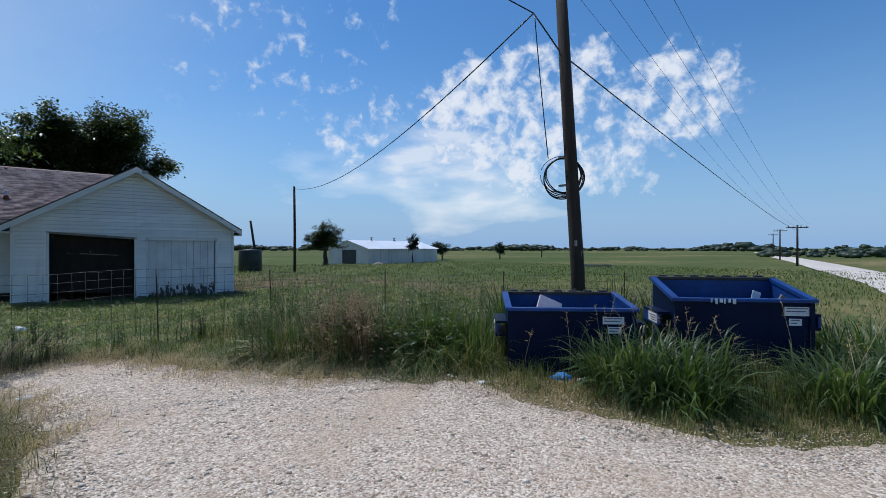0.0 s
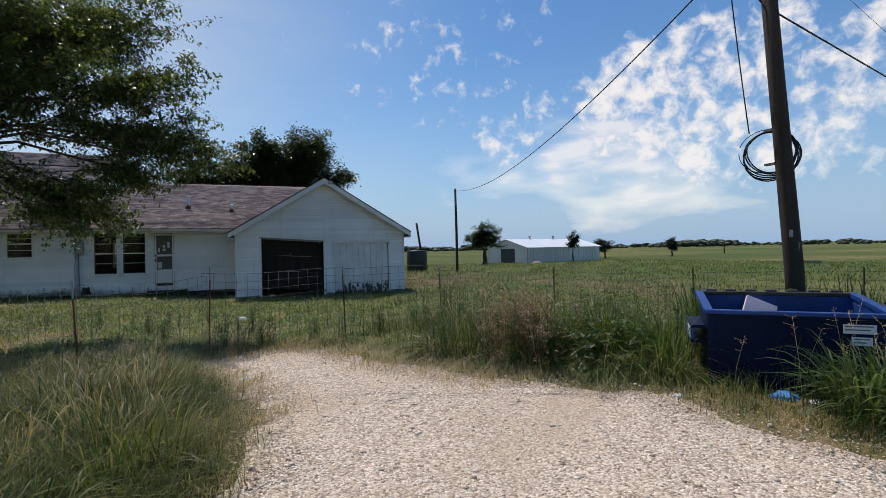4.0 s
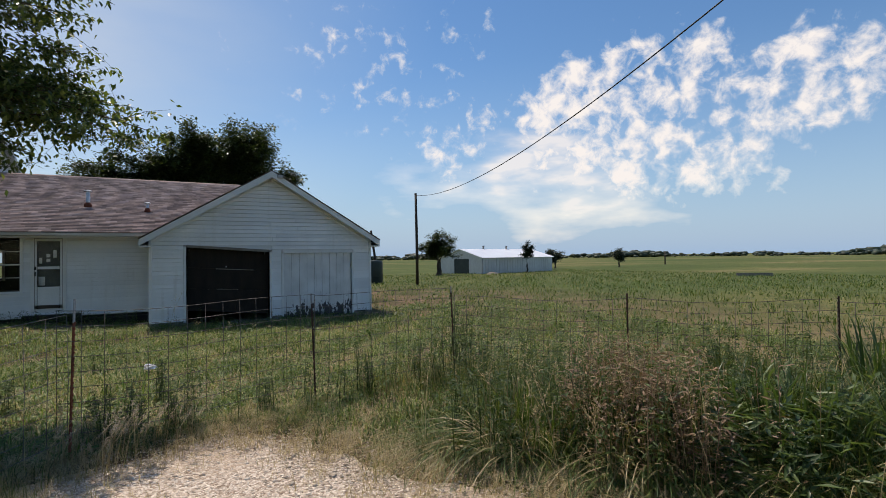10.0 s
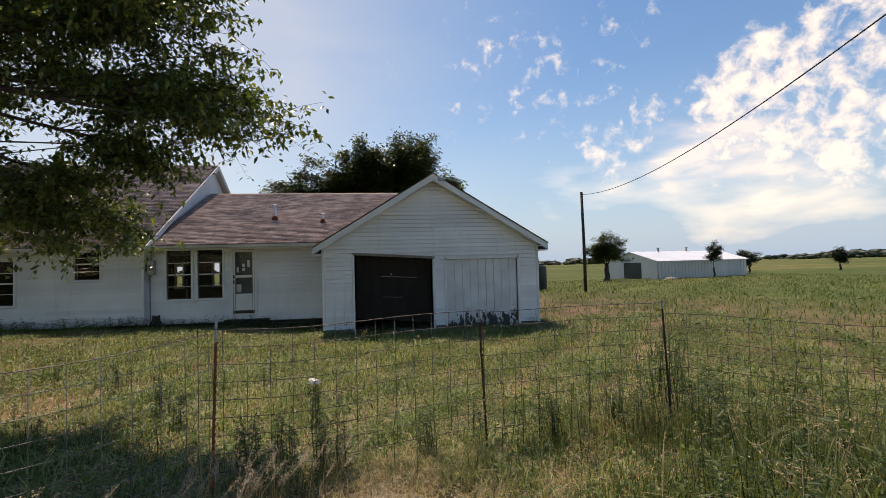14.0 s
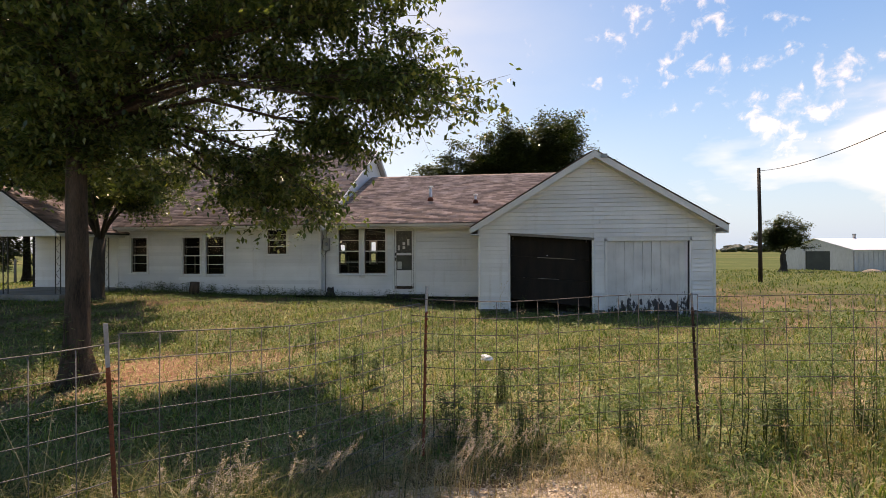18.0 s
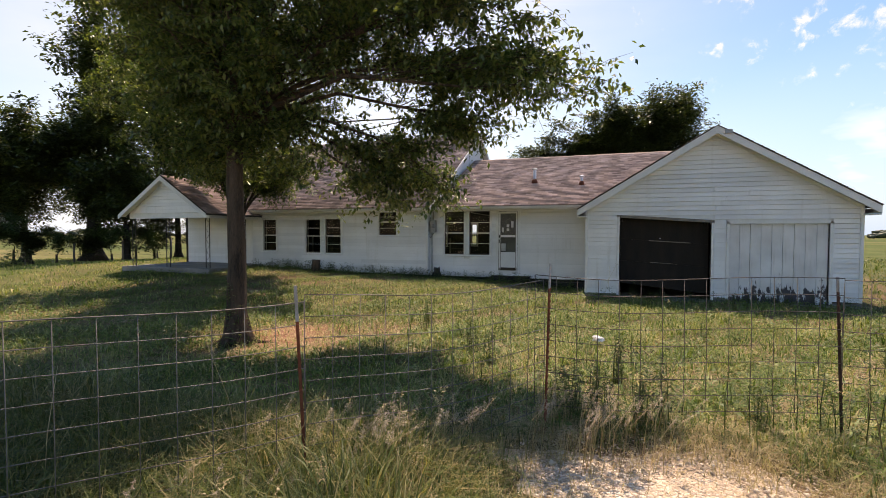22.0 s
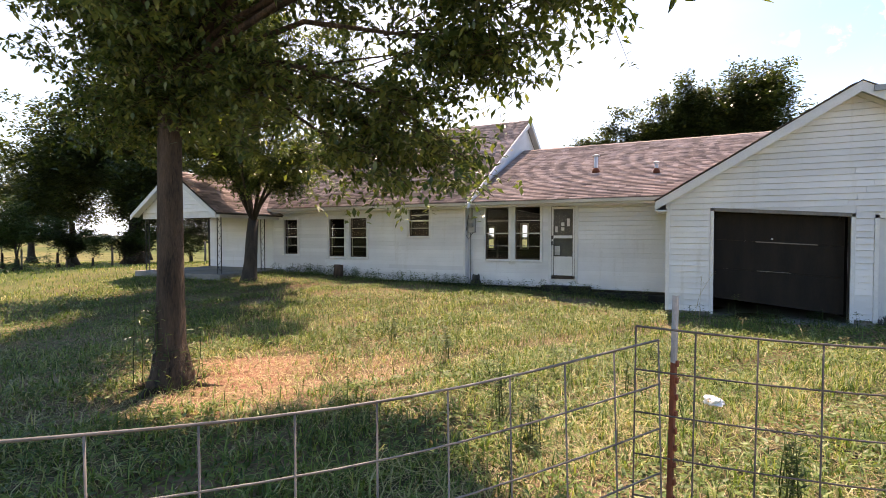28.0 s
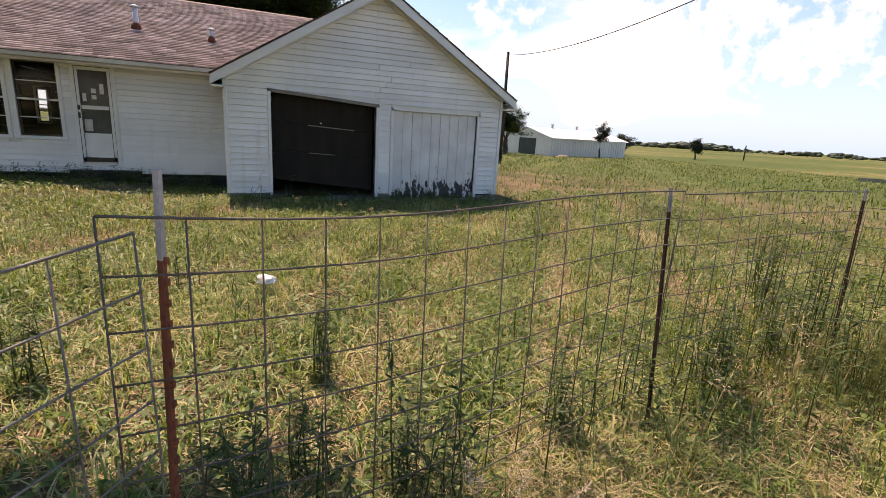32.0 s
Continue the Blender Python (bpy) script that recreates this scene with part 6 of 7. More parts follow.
def long_blades(name, P, h, w, reach, material, gen, segs=5, az=None):
    """Arching leaves of several segments."""
    n = len(P)
    a = gen.uniform(0, 2 * np.pi, n) if az is None else az
    d = np.stack([np.cos(a), np.sin(a), np.zeros(n)], -1)
    s = np.stack([-np.sin(a), np.cos(a), gen.normal(0, 0.15, n)], -1)
    rows = []
    for k in range(segs + 1):
        u = k / segs
        c = P + d * (reach * u ** 1.5)[:, None]
        c[:, 2] += h * (1.75 * u - 0.95 * u * u * (0.7 + 0.6 * reach / (h + 0.01))) - 0.02
        ww = (w * (1 - u ** 2.2) * (0.55 + 0.9 * min(u * 3, 1) * 0.5) + 0.0006)[:, None] / 2
        rows += [c - s * ww, c + s * ww]
    v = np.stack(rows, 1).reshape(-1, 3)
    o = np.arange(n) * (2 * (segs + 1))
    q = np.concatenate([np.stack([o + 2 * k, o + 2 * k + 1, o + 2 * k + 3, o + 2 * k + 2], -1) for k in range(segs)])
    return fast_mesh(name, v, q, [], material)


def scatter(n, x0, x1, y0, y1, gen, keep=None):
    x, y = gen.uniform(x0, x1, n), gen.uniform(y0, y1, n)
    if keep is not None:
        k = keep(x, y)
        x, y = x[k], y[k]
    return np.stack([x, y, land(x, y)], -1)


def patch(x, y, s, seed=0.0):
    """A smooth value between 0 and 1 that varies over the ground."""
    return 0.5 + 0.25 * np.sin(x * s + 1.3 + seed) * np.cos(y * s * 0.9 - seed) + 0.25 * np.sin(x * s * 2.3 - y * s * 1.7 + 2 * seed)


def off_house(x, y):
    return ~(((x > -17.4) & (x < 7.1) & (y > 1.5)) | ((x > -0.05) & (x < 7.05) & (y > -0.05)) | ((x > -17.3) & (x < -12.9) & (y > -1.3)))


def bare(x, y):
    return np.hypot(x + 4.7, (y + 7.4) * 1.1) / 2.3 + 1.3 * patch(x, y, 3.1) - 0.5


fence_line = [(p[0], p[1]) for p in POSTS]


def fence_gap(x, y):
    best = np.full(np.shape(x), 1e9)
    for (ax, ay), (bx, by) in zip(fence_line, fence_line[1:]):
        dx, dy = bx - ax, by - ay
        k = np.clip(((x - ax) * dx + (y - ay) * dy) / (dx * dx + dy * dy), 0, 1)
        best = np.minimum(best, np.hypot(x - ax - k * dx, y - ay - k * dy))
    return best


def stuff(name, me, label, category="grass"):
    return tagged(new(name, me), label, category, kind="stuff")


g = np.random.default_rng(21)
# yard lawn
def near_yard(x, y):
    return np.clip(1.35 - 0.085 * np.hypot(x + 0.5, y + 9), 0.28, 1)


P = scatter(250000, -18, 14, -11.6, 1.6, g, lambda x, y: off_house(x, y) & (edge_gap(x, y, EDGE) > 0.15) & (g.uniform(size=x.shape) < near_yard(x, y) * np.clip(bare(x, y) * 1.3 - 0.5, 0.06, 1) * np.clip(2.0 * patch(x, y, 1.7, 0.5) - 0.2, 0.1, 1)))
n = len(P)
h = g.uniform(0.05, 0.19, n) * (0.5 + 1.0 * patch(P[:, 0], P[:, 1], 1.1, 0.7))
stuff("lawn_grass", blade_mesh("lawn_grass", P, h, g.uniform(0.007, 0.018, n), g.uniform(0.3, 2.4, n), LAWN, g), "patchy yellow-green lawn grass in the yard")
# longer arching blades in loose tufts
P = scatter(90000, -9, 9, -11.2, -1.0, g, lambda x, y: (edge_gap(x, y, EDGE) > 0.2) & (g.uniform(size=x.shape) < near_yard(x, y) ** 2 * np.clip(1.6 * patch(x, y, 2.9, 1.1) - 0.35, 0, 1) * np.clip(bare(x, y) - 0.3, 0.05, 1)))
n = len(P)
stuff("tufted_grass", long_blades("tufted_grass", P, g.uniform(0.10, 0.26, n), g.uniform(0.007, 0.014, n), g.uniform(0.06, 0.24, n), LAWN, g, 3), "loose tufts of arching grass blades in the yard")
# low broad-leaved plants in the lawn
P = scatter(150000, -16, 13, -11.4, 1.3, g, lambda x, y: off_house(x, y) & (edge_gap(x, y, EDGE) > 0.2) & (patch(x, y, 1.4, 0.2) + 0.5 * g.uniform(size=x.shape) > 0.7) & (bare(x, y) > 0.75))
P[:, 2] += g.uniform(0.02, 0.12, len(P))
v, tris = leaf_arrays(P, 0.065, -0.3, 0.5, g)
stuff("clover", fast_mesh("clover", v, [], tris, BROAD), "low broad-leaved weeds among the lawn grass", "weeds")
# lying straw
P = scatter(95000, -12, 9, -11.3, 0.8, g, lambda x, y: off_house(x, y) & (edge_gap(x, y, EDGE) > 0.1) & (np.maximum(patch(x, y, 0.9, 2.0), 0.95 - bare(x, y)) + 0.4 * g.uniform(size=x.shape) > 0.68))
n = len(P)
stuff("straw", blade_mesh("straw", P, g.uniform(0.02, 0.08, n), g.uniform(0.004, 0.010, n), g.uniform(1.4, 4.5, n), STRAW, g), "dry straw and dead stalks lying in the yard")
P = scatter(36000, -8, 8, -11.0, -3.0, g, lambda x, y: (edge_gap(x, y, EDGE) > 0.2) & (np.maximum(patch(x, y, 1.3, 2.6), 1.0 - bare(x, y)) + 0.35 * g.uniform(size=x.shape) > 0.72))
n = len(P)
stuff("bent_straw", long_blades("bent_straw", P, g.uniform(0.05, 0.17, n), g.uniform(0.004, 0.008, n), g.uniform(0.12, 0.32, n), STRAW, g, 3), "bent dead grass stalks matted over the lawn")
P = scatter(8000, -7.5, -0.5, -9.6, -4.2, g, lambda x, y: (bare(x, y) + 0.5 * g.uniform(size=x.shape) < 1.25))
n = len(P)
stuff("bent_straw", long_blades("bent_straw", P, g.uniform(0.03, 0.13, n), g.uniform(0.004, 0.009, n), g.uniform(0.12, 0.34, n), STRAW, g, 3), "pale dead grass matted over bare red soil by the tree")
P = scatter(40000, -1.5, 8.0, -10.6, -4.5, g, lambda x, y: (edge_gap(x, y, EDGE) > 0.1) & (g.uniform(size=x.shape) < np.clip(2.4 * patch(x, y, 2.3, 3.1) - 0.7, 0.08, 1)))
n = len(P)
stuff("dead_grass", blade_mesh("dead_grass", P, g.uniform(0.04, 0.16, n), g.uniform(0.004, 0.010, n), g.uniform(0.8, 2.8, n), STRAW, g), "dry tan grass in patches through the lawn")
# pasture beyond
P = scatter(230000, 5, 60, -22, 46, g, lambda x, y: off_house(x, y) & (fence_gap(x, y) > 0.4) & (edge_gap(x, y, EDGE) > 0.6) & (g.uniform(size=x.shape) < np.clip(9.0 / np.hypot(x - 2, y + 16), 0.05, 1) * (0.3 + 1.0 * patch(x, y, 0.6, 0.3))))
n = len(P)
far = np.hypot(P[:, 0] - 2, P[:, 1] + 16)
h = g.uniform(0.10, 0.30, n) * (0.5 + 1.0 * patch(P[:, 0], P[:, 1], 0.9, 1.7))
stuff("pasture_grass", blade_mesh("pasture_grass", P, h, g.uniform(0.008, 0.015, n) * (1 + far / 15), g.uniform(0.3, 1.4, n), MEADOW, g), "rough green pasture grass beyond the fence")
P = scatter(30000, 6, 60, -10, 40, g, lambda x, y: off_house(x, y) & (fence_gap(x, y) > 0.5) & (patch(x, y, 0.8, 2.2) + 0.4 * g.uniform(size=x.shape) > 0.85))
P[:, 2] += g.uniform(0.03, 0.3, len(P))
v, tris = leaf_arrays(P, 0.15, -0.3, 0.45, g)
stuff("pasture_weeds", fast_mesh("pasture_weeds", v, [], tris, WEED), "dark clumps of broad weeds out in the pasture", "weeds")
P = scatter(46000, -45, -12, -14, 14, g, lambda x, y: off_house(x, y))
n = len(P)
stuff("side_grass", blade_mesh("side_grass", P, g.uniform(0.06, 0.2, n), g.uniform(0.012, 0.026, n), g.uniform(0.3, 1.2, n), LAWN, g), "green grass at the far side of the yard")


# rank growth along the fence and the drive
def rank_keep(x, y):
    e = edge_gap(x, y, EDGE)
    f = fence_gap(x, y)
    p = np.clip(1.15 - f / 1.1, 0, 1) * (0.45 + 0.75 * patch(x, y, 1.7, 0.3))
    p = np.maximum(p, np.clip(1.0 - np.abs(e - 0.9) / 1.5, 0, 1) * (x > 2.2) * (y < -10.5))
    p = np.where((x < 3.2) & (y > -9.3 + 0.12 * x), p * 0.25, p)
    return (np.hypot(x - 6.75, y + 15.95) > 0.3) & (np.hypot(x - 6.2, y + 16.4) > 0.35) & (e > 0.05 + 0.25 * patch(x, y, 5.0)) & (g.uniform(size=x.shape) < p)


P = scatter(210000, -6, 14, -21, -8.2, g, rank_keep)
n = len(P)
e = edge_gap(P[:, 0], P[:, 1], EDGE)
tall = np.clip(0.2 + 0.6 * e, 0.16, 1.15) * np.where(P[:, 0] > 3.0, 1.0, 0.62) * np.where((P[:, 1] > -10.7) & (P[:, 0] < 6.0), 0.55, 1.0) * np.where((P[:, 0] > 2.6) & (P[:, 0] < 4.2), 0.72, 1.0)
h = g.uniform(0.25, 0.85, n) * tall * (0.55 + 0.75 * patch(P[:, 0], P[:, 1], 1.3, 1.0))
stuff("rank_grass", blade_mesh("rank_grass", P, h, g.uniform(0.004, 0.009, n), g.uniform(0.1, 0.9, n), RANK, g), "tall rank grass along the wire fence")
# dense dark growth left of the drive
P = scatter(150000, -9, 0.9, -20.6, -11.2, g, lambda x, y: (edge_gap(x, y, EDGE) > -0.12 + 0.3 * patch(x, y, 4.0)) & (x < 0.6) & (np.hypot(x - 0.1, y + 16.5) > 0.0))
n = len(P)
e = edge_gap(P[:, 0], P[:, 1], EDGE)
h = g.uniform(0.22, 0.8, n) * np.clip(0.38 + 0.8 * e, 0.25, 1.0)
stuff("rank_grass", blade_mesh("rank_grass", P, h, g.uniform(0.004, 0.010, n), g.uniform(0.3, 1.3, n), RANK, g), "thick tangled grass beside the drive")
# ragged fringe along the whole edge of the gravel
for mat, cnt, lo, hi in ((RANK, 60000, 0.08, 0.34), (STRAW, 42000, 0.05, 0.24)):
    P = scatter(cnt * 4, -3, 12, -21, -9.6, g, lambda x, y: (np.abs(edge_gap(x, y, EDGE) - 0.15) < 0.55) & (g.uniform(size=x.shape) < np.clip(0.5 + edge_gap(x, y, EDGE) * 1.5, 0, 1) * np.clip(2.2 * patch(x, y, 3.7, 0.4 if mat is RANK else 1.9) - 0.45, 0.05, 1)))
    n = len(P)
    stuff("edge_grass", blade_mesh("edge_grass", P, g.uniform(lo, hi, n) * np.where(P[:, 0] > 2.6, 0.6, 1.0) * (0.5 + patch(P[:, 0], P[:, 1], 5.1, 0.2)), g.uniform(0.004, 0.008, n), g.uniform(0.4, 1.7, n), mat, g), "ragged grass fringe along the gravel edge")
# thin dead grass over the head of the drive
P = scatter(60000, -1.2, 5.4, -14.2, -9.3, g, lambda x, y: (edge_gap(x, y, EDGE) > -1.3) & (edge_gap(x, y, EDGE) < 0.8) & (g.uniform(size=x.shape) < np.clip(1.0 + edge_gap(x, y, EDGE) / 1.0, 0, 1) * np.clip(2 * patch(x, y, 4.1, 0.4) - 0.4, 0.05, 1)))
n = len(P)
stuff("dead_grass", blade_mesh("dead_grass", P, g.uniform(0.04, 0.24, n), g.uniform(0.003, 0.007, n), g.uniform(0.4, 1.9, n), STRAW, g), "thin dead grass creeping over the gravel")
# sprouts on the gravel
P = scatter(9000, -1, 7, -20, -10, g, lambda x, y: (np.abs(edge_gap(x, y, EDGE) + 0.35) < 0.5) & (patch(x, y, 3.3, 0.9) > 0.66))
n = len(P)
stuff("gravel_sprouts", blade_mesh("gravel_sprouts", P, g.uniform(0.04, 0.14, n), g.uniform(0.003, 0.006, n), g.uniform(0.6, 1.6, n), STRAW, g), "dry tufts sprouting from the gravel")


def clump(cx, cy, r, n, hmin, hmax, reach, w, material, gen, label, name="reed_grass"):
    a, q = gen.uniform(0, 2 * np.pi, n), r * np.sqrt(gen.uniform(0, 1, n))
    x, y = cx + np.cos(a) * q, cy + np.sin(a) * q
    P = np.stack([x, y, land(x, y)], -1)
    az = a + gen.normal(0, 0.7, n)
    ob = new(name, long_blades(name, P, gen.uniform(hmin, hmax, n), gen.uniform(w * 0.6, w * 1.2, n), gen.uniform(0.3, 1.0, n) * reach, material, gen, 6, az))
    return tagged(ob, label, "grass", "clumps of tall grass")


for cx, cy, r, n, lo, hi, re in ((6.95, -16.8, 0.5, 300, 0.4, 1.0, 0.85), (7.2, -17.3, 0.6, 320, 0.4, 1.1, 0.95), (6.85, -17.6, 0.5, 220, 0.3, 0.85, 0.8), (8.3, -18.9, 0.6, 330, 0.4, 0.85, 0.75), (9.5, -19.6, 0.7, 520, 0.4, 0.85, 0.8), (10.9, -18.6, 0.8, 480, 0.5, 0.95, 0.8)):
    clump(cx, cy, r, n, lo, hi, re, 0.03, REED, g, "clump of tall arching broad-leaved grass before the dumpsters")
for cx, cy, r, n in ((9.4, -15.1, 0.5, 200), (10.2, -16.0, 0.6, 260), (8.2, -13.6, 0.5, 180), (11.3, -16.9, 0.6, 200)):
    clump(cx, cy, r, n, 0.7, 1.35, 0.6, 0.024, REED, g, "tall grass standing behind the dumpsters")
for cx, cy, r, n in ((-0.15, -15.2, 0.5, 460), (-0.6, -14.1, 0.6, 460), (-0.7, -16.6, 0.6, 460), (-1.9, -15.8, 0.8, 460), (-0.3, -13.2, 0.4, 320), (-0.7, -12.5, 0.3, 160), (-2.9, -15.0, 0.9, 360)):
    clump(cx, cy, r, n, 0.35, 0.8, 0.6, 0.012, RANK, g, "tangled clump of green and straw grass beside the drive")


for cx, cy, r, n in ((-0.35, -14.5, 0.3, 150), (-1.0, -15.3, 0.35, 170), (-1.5, -16.5, 0.4, 170), (-0.25, -13.5, 0.25, 120), (-0.9, -13.7, 0.35, 150), (-2.3, -14.6, 0.4, 150), (-0.45, -17.4, 0.3, 120)):
    clump(cx, cy, r, n, 0.35, 0.9, 0.5, 0.009, STRAW, g, "pale dead grass tangled in the growth beside the drive")
for cx, cy, r, n in ((5.3, -12.9, 0.4, 130), (6.0, -13.7, 0.45, 150), (6.5, -14.4, 0.4, 130), (4.9, -12.4, 0.35, 110), (6.2, -13.1, 0.4, 110)):
    clump(cx, cy, r, n, 0.5, 1.15, 0.6, 0.019, REED, g, "tall broad-leaved green grass in the weed bank")
for k in range(46):
    s = g.uniform(0.25, 1)
    x, y = 3.2 + 4.4 * s + g.normal(0, 0.45), -10.6 - 3.6 * s + g.normal(0, 0.5)
    if float(edge_gap(x, y, EDGE)) < 0.45 or x < 4.1:
        continue
    clump(x, y, g.uniform(0.25, 0.5), 120, 0.35, g.uniform(0.65, 1.05), 0.55, 0.012, MEADOW if k % 3 else RANK, g, "tall clump of green and dry grass at the fence")
for x, y in ((4.7, -12.7), (5.0, -13.1), (5.2, -12.8)):
    clump(x, y, 0.4, 130, 0.3, 0.85, 0.5, 0.008, STRAW, g, "clump of dead brown grass at the fence")
    clump(x, y, 0.5, 200, 0.3, 0.85, 0.5, 0.010, RANK, g, "tall clump of green and dry grass at the fence")


# sprawling growth at the foot of the weed bank, falling towards the gravel
for k in range(34):
    s = k / 33
    x, y = 3.35 + 2.75 * s + g.normal(0.28, 0.14), -12.0 - 3.0 * s + g.normal(0.22, 0.14)
    if float(edge_gap(x, y, EDGE)) < 0.12:
        continue
    clump(x, y, g.uniform(0.2, 0.36), 130, 0.16, g.uniform(0.4, 0.7), 1.25, 0.011, (MEADOW, RANK, REED, MEADOW, STRAW)[k % 5], g, "sprawling green and dry grass at the gravel edge")


def weed_bank(name, spots, label, gen, hmin, hmax, leaf, per, material=WEED, stemmat=WEED, spread_=0.1):
    """Upright weeds: stems with small leaves all the way up."""
    runs, cents = [], []
    spots = [p for p in spots if float(edge_gap(*p, EDGE)) > 0.22]
    for x, y in spots:
        z = float(land(x, y))
        H = gen.uniform(hmin, hmax)
        dx, dy = gen.normal(0, 0.07, 2) * H
        top = Vector((x + dx, y + dy, z + H))
        b = Vector((x, y, z - 0.03))
        runs.append(([b, b.lerp(top, 0.5) + Vector((gen.normal(0, 0.02), gen.normal(0, 0.02), 0)), top], [0.005, 0.004, 0.002]))
        u = gen.uniform(0.12, 1.0, per)[:, None]
        c = np.array(b)[None] * (1 - u) + np.array(top)[None] * u + gen.normal(0, spread_, (per, 3)) * (1.15 - u) * np.array([1, 1, 0.6])
        cents.append(c)
    t = thing(name, label, "weeds", kind="stuff")
    ob = joined_tubes("stems", runs, stemmat, t, 4)
    tagged(ob, kind="stuff")
    v, tris = leaf_arrays(np.concatenate(cents), leaf, -0.3, 0.22, gen)
    ob = child("leaves", fast_mesh("leaves", v, [], tris, material), t)
    tagged(ob, kind="stuff")


def along_fence(n, lo, hi, gen, off=0.5, side=0.0):
    out = []
    for _ in range(n):
        s = gen.uniform(lo, hi)
        i = int(s)
        a, b = POSTS[i], POSTS[i + 1]
        f = s - i
        out.append((a[0] + (b[0] - a[0]) * f + gen.normal(0, off) , a[1] + (b[1] - a[1]) * f + gen.normal(0, off) + side))
    return out


weed_bank("horseweed", along_fence(46, 2.1, 4.0, g, 0.22), "slender green horseweed growing through the fence", g, 0.4, 0.95, 0.075, 60)
weed_bank("horseweed", along_fence(150, 4.0, 7.0, g, 0.6, -0.5), "dense tall weeds along the fence by the dumpsters", g, 0.5, 1.15, 0.085, 70)
weed_bank("horseweed", [(g.normal(4.9, 0.8), g.normal(-12.4, 0.8)) for _ in range(95)], "thick bank of green weeds beside the drive", g, 0.55, 1.15, 0.085, 60)
weed_bank("dry_weed", [(g.normal(4.9, 0.32), g.normal(-12.9, 0.35)) for _ in range(110)], "brown dried weed thicket at the fence", g, 0.65, 1.2, 0.075, 60, DRY, DRY, 0.12)
weed_bank("sunflower_weed", [(g.normal(6.0, 0.5), g.normal(-13.7, 0.5)) for _ in range(80)], "leafy green weeds before the dumpsters", g, 0.4, 0.85, 0.16, 26, REED, WEED, 0.13)
weed_bank("yard_weed", [(-1.1, -6.0), (-1.0, -6.15), (-1.25, -5.9), (-4.6, -4.7), (-2.6, -8.3), (-2.5, -8.2), (-2.7, -8.35), (-0.9, -8.9), (-0.95, -8.8), (-1.9, -6.4), (-2.9, -5.2), (-0.2, -4.6), (0.9, -4.0), (0.2, -6.9), (3.1, -7.4), (2.4, -8.2), (1.2, -8.4), (4.0, -7.0), (-3.4, -3.8), (-0.7, -2.6), (1.8, -3.0), (5.2, -4.2), (2.2, -5.2), (7.3, -1.1), (6.6, -0.7), (4.4, -0.6), (1.3, -0.5)], "single upright weeds standing in the lawn", g, 0.3, 0.55, 0.06, 70)
weed_bank("trunk_sprouts", [(-5.45 + g.normal(0, 0.16), -8.2 + g.normal(0, 0.14)) for _ in range(14)], "leafy sprouts round the foot of the tree", g, 0.4, 1.3, 0.10, 26, LEAF_NEAR, WEED, 0.1)
weed_bank("wall_weed", [(g.uniform(-13, -0.4), 1.25 + g.normal(0, 0.12)) for _ in range(230)], "low weeds along the foot of the house wall", g, 0.12, 0.4, 0.09, 26, BUSHLEAF, WEED, 0.12)
weed_bank("wall_weed", [(g.uniform(0.2, 7.2), -0.3 + g.normal(0, 0.12)) for _ in range(70)], "low weeds along the garage sill", g, 0.1, 0.35, 0.07, 26, BUSHLEAF, WEED, 0.1)
weed_bank("leafy_weed", [(g.uniform(-34, -24), g.uniform(-4, 1)) for _ in range(60)], "broad-leaved weeds at the far side of the yard", g, 0.4, 0.9, 0.22, 26, BUSHLEAF, WEED, 0.25)


def seed_stalks(spots, label, gen, hmin, hmax, name="seed_stalks"):
    runs, cents = [], []
    spots = [p for p in spots if float(edge_gap(*p, EDGE)) > 0.15]
    for x, y in spots:
        z = float(land(x, y))
        H = gen.uniform(hmin, hmax)
        d = gen.normal(0, 0.16, 2) * H
        b, top = Vector((x, y, z - 0.02)), Vector((x + d[0], y + d[1], z + H))
        mid = b.lerp(top, 0.55) - Vector((d[0] * 0.2, d[1] * 0.2, 0))
        runs.append(([b, mid, top], [0.0035, 0.0028, 0.0015]))
        for _ in range(7):
            p = mid.lerp(top, gen.uniform(0.5, 1.0))
            q = p + Vector((gen.normal(0, 0.05), gen.normal(0, 0.05), gen.uniform(0.01, 0.07)))
            runs.append(([p, q], [0.0012, 0.0008]))
            u = gen.uniform(0.2, 1, 6)[:, None]
            cents.append(np.array(p)[None] * (1 - u) + np.array(q)[None] * u)
    t = thing(name, label, "grass", kind="stuff")
    tagged(joined_tubes("stems", runs, STRAW, t, 4), kind="stuff")
    v, tris = leaf_arrays(np.concatenate(cents), 0.016, 0.2, 0.5, gen)
    tagged(child("seeds", fast_mesh("seeds", v, [], tris, STRAW), t), kind="stuff")


seed_stalks([(g.normal(6.9, 0.6), g.normal(-16.8, 0.6)) for _ in range(26)] + [(g.normal(9.0, 0.8), g.normal(-18.8, 0.7)) for _ in range(18)], "slender seed heads over the tall grass", g, 0.7, 1.25)
seed_stalks([(g.normal(-1.2, 0.5), g.normal(-13.0, 0.7)) for _ in range(30)] + along_fence(40, 1.2, 3.9, g, 0.25, -0.3), "straw-coloured seed heads along the fence", g, 0.35, 0.75)
seed_stalks([(g.normal(4.9, 0.7), g.normal(-12.7, 0.6)) for _ in range(130)], "straw stalks standing in the weed bank", g, 0.6, 1.2)
seed_stalks([(g.uniform(-7, 8), g.uniform(-8.5, -1)) for _ in range(70)], "scattered straw seed stalks in the lawn", g, 0.18, 0.42)



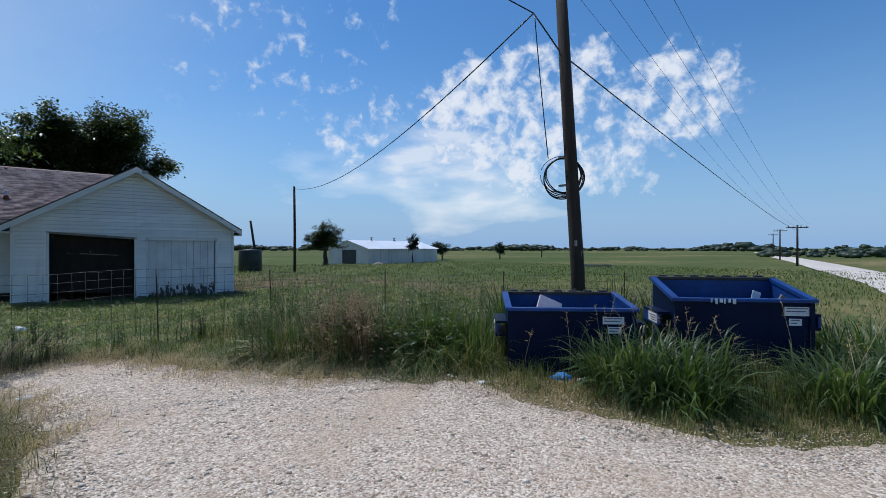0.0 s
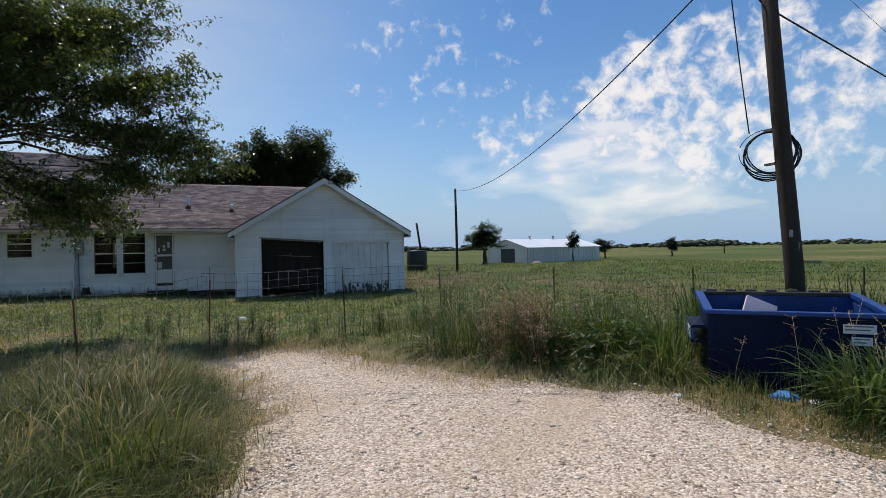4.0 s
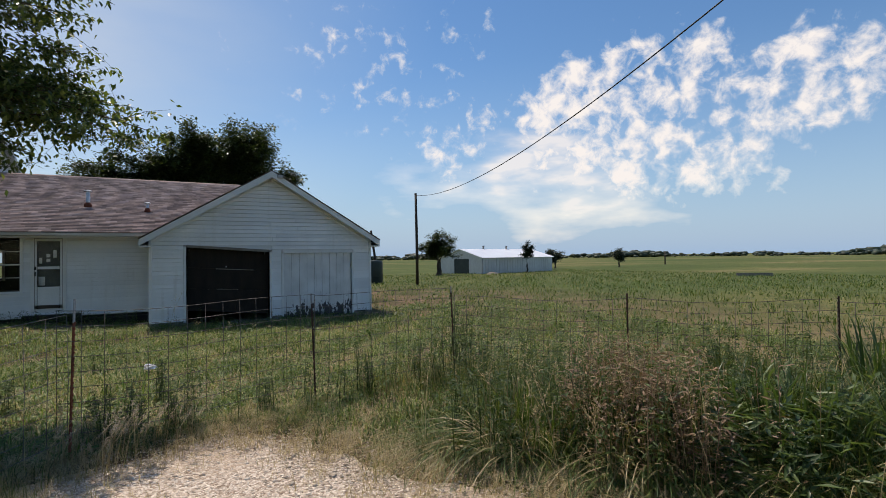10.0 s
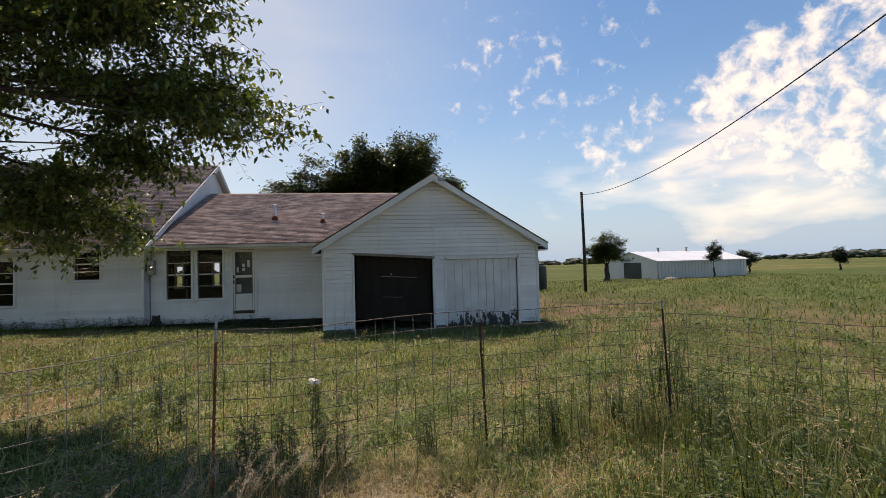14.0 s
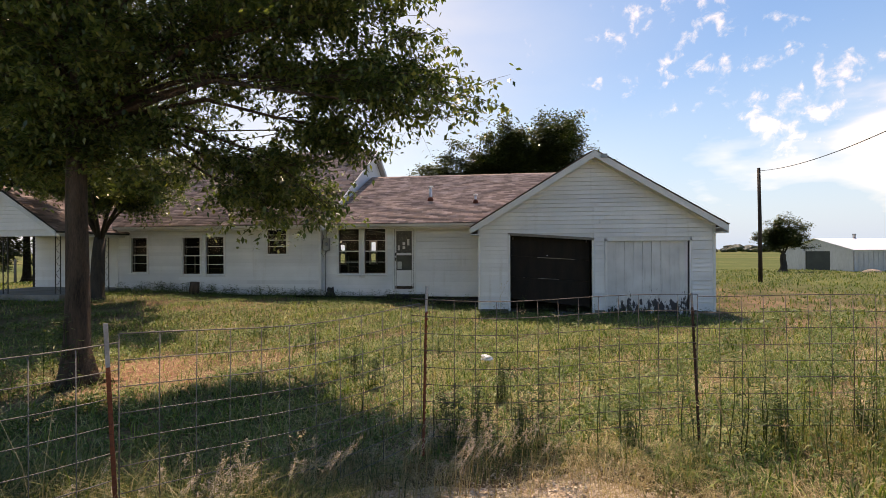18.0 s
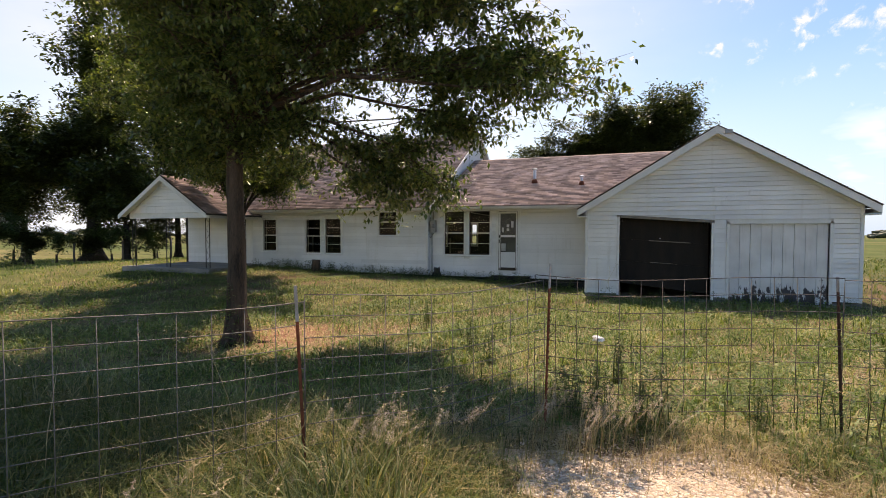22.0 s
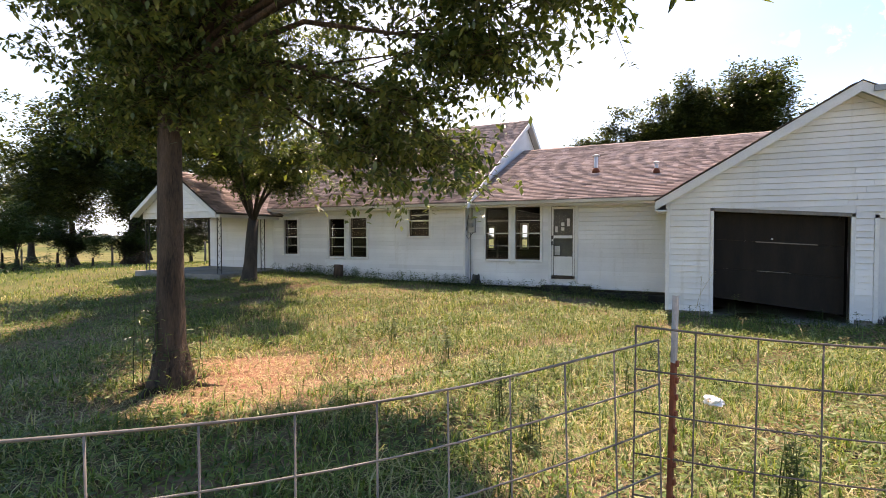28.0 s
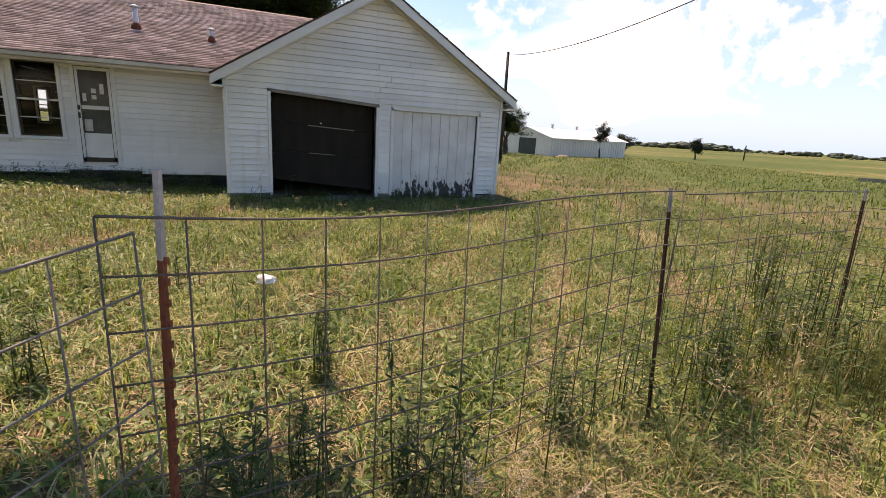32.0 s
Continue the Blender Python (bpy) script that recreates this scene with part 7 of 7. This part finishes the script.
def foxtails(cx, cy, spread_, count, gen, hmin=0.35, hmax=0.62):
    """Leaning stalks, each with a soft cylindrical plume."""
    runs, cents = [], []
    for _ in range(count):
        x, y = cx + gen.normal(0, spread_), cy + gen.normal(0, spread_)
        z, H = float(land(x, y)), gen.uniform(hmin, hmax)
        lean = np.array([gen.normal(0.16, 0.12), gen.normal(0, 0.12)]) * H
        b = Vector((x, y, z - 0.02))
        mid = Vector((x + lean[0] * 0.4, y + lean[1] * 0.4, z + H * 0.65))
        top = Vector((x + lean[0] * 1.3, y + lean[1] * 1.3, z + H))
        runs.append(([b, mid, top], [0.0026, 0.002, 0.0012]))
        u = gen.uniform(0.45, 1.05, 90)[:, None]
        w = 0.008 * np.sin(np.clip((u - 0.4) / 0.7, 0, 1) * np.pi) + 0.002
        cents.append(np.array(mid)[None] * (1 - u) + np.array(top)[None] * u + gen.normal(0, 1, (90, 3)) * w)
    t = thing("foxtail_grass", "soft straw-pink foxtail seed plumes by the drive", "grass", kind="stuff")
    tagged(joined_tubes("stems", runs, STRAW, t, 4), kind="stuff")
    v, tris = leaf_arrays(np.concatenate(cents), 0.016, -0.6, 0.25, gen)
    tagged(child("plumes", fast_mesh("plumes", v, [], tris, PLUME), t), kind="stuff")


for cx, cy, sp, cnt in ((-1.1, -11.5, 0.14, 34), (-0.6, -11.3, 0.16, 9), (-1.7, -11.7, 0.25, 12), (0.45, -10.75, 0.14, 26), (0.9, -10.35, 0.2, 14), (-0.9, -13.1, 0.25, 26), (-1.6, -12.4, 0.3, 14), (0.1, -10.6, 0.2, 12)):
    foxtails(cx, cy, sp, cnt, g)
seed_stalks([(-2.25, -11.6), (-2.2, -11.65), (-3.0, -12.6), (0.5, -0.75), (0.62, -0.8)], "tall johnson grass seed heads at the fence", g, 0.9, 1.1)
for cx, cy, cnt, lo, hi in ((-1.39, -7.5, 7, 0.45, 0.65), (-2.87, -5.8, 7, 0.4, 0.6), (0.69, -8.4, 8, 0.45, 0.65), (1.96, -9.5, 7, 0.4, 0.6), (-1.05, -7.95, 6, 0.4, 0.6), (-0.33, -6.2, 5, 0.35, 0.5), (-4.2, -5.0, 5, 0.3, 0.45), (5.2, -8.95, 9, 0.8, 1.25), (5.3, -8.4, 8, 0.7, 1.1), (5.9, -7.9, 8, 0.8, 1.2), (0.2, -9.6, 7, 0.4, 0.6), (0.5, -9.45, 6, 0.4, 0.55), (0.95, -9.6, 6, 0.35, 0.55), (3.4, -9.3, 6, 0.4, 0.6), (4.2, -9.2, 6, 0.4, 0.7)):
    weed_bank("horseweed", [(cx + g.normal(0, 0.05), cy + g.normal(0, 0.05)) for _ in range(cnt)], "narrow clump of upright dark green horseweed", g, lo, hi, 0.065, 46, WEED, WEED, 0.04)

# roots and bare twigs at the foot of the near tree
roots = thing("tree_roots", "bare grey roots spreading from the tree foot", "roots")
for k in range(7):
    a = radians(20 + 51 * k + rnd.uniform(-12, 12))
    L2 = rnd.uniform(0.3, 0.75)
    c = Vector((-5.45, -8.15, 0))
    pts = []
    for s in (0.12, 0.3, 0.6, 1.0):
        x, y = c.x + math.cos(a + 0.25 * s) * L2 * s, c.y + math.sin(a + 0.25 * s) * L2 * s
        pts.append((x, y, float(land(x, y)) + 0.16 * (1 - s) ** 2 - 0.01))
    tube("root", pts, [0.08, 0.05, 0.03, 0.01], BARK, roots, 8)
tw = thing("twig_pile", "small heap of dead brown twigs in the grass", "twigs")
for k in range(16):
    a, x, y = rnd.uniform(0, 6.28), 1.35 + rnd.gauss(0, 0.2), -6.9 + rnd.gauss(0, 0.14)
    z = float(land(x, y))
    tube("twig", [(x, y, z + 0.01), (x + math.cos(a) * 0.2, y + math.sin(a) * 0.2, z + rnd.uniform(0.03, 0.12)), (x + math.cos(a) * 0.38, y + math.sin(a) * 0.38, z + 0.02)], [0.007, 0.006, 0.003], BARKDARK, tw, 5)


# ---- loose stones on the drive ----
def stones(n, gen):
    x, y = gen.uniform(-1.5, 7.5, n), gen.uniform(-19.4, -10, n)
    e = edge_gap(x, y, EDGE)
    k = (e < 0.25) & (gen.uniform(size=n) < np.where(e > -0.2, 0.45, 1.0))
    x, y = x[k], y[k]
    n = len(x)
    s = (0.005 + 0.011 * gen.uniform(size=n) ** 2) * (1 + 1.1 * (gen.uniform(size=n) > 0.975))
    c = np.stack([x, y, land(x, y) + 0.018 + s * 0.25], -1)
    octa = np.array([(1, 0, 0), (0, 1, 0), (-1, 0, 0), (0, -1, 0), (0, 0, 0.5), (0, 0, -0.5)], float)
    a = gen.uniform(0, 6.28, n)
    ca, sa = np.cos(a)[:, None], np.sin(a)[:, None]
    q = octa[None] * gen.uniform(0.5, 1.5, (n, 6, 1)) * s[:, None, None]
    v = np.stack([q[..., 0] * ca - q[..., 1] * sa, q[..., 0] * sa + q[..., 1] * ca, q[..., 2]], -1) + c[:, None]
    o = (np.arange(n) * 6)[:, None]
    f = np.array([(0, 1, 4), (1, 2, 4), (2, 3, 4), (3, 0, 4), (1, 0, 5), (2, 1, 5), (3, 2, 5), (0, 3, 5)])
    tris = (o[:, None] + f[None]).reshape(-1, 3)
    stuff("loose_gravel", fast_mesh("loose_gravel", v.reshape(-1, 3), [], tris, STONE), "loose pale limestone chips on the drive", "gravel")


stones(110000, g)
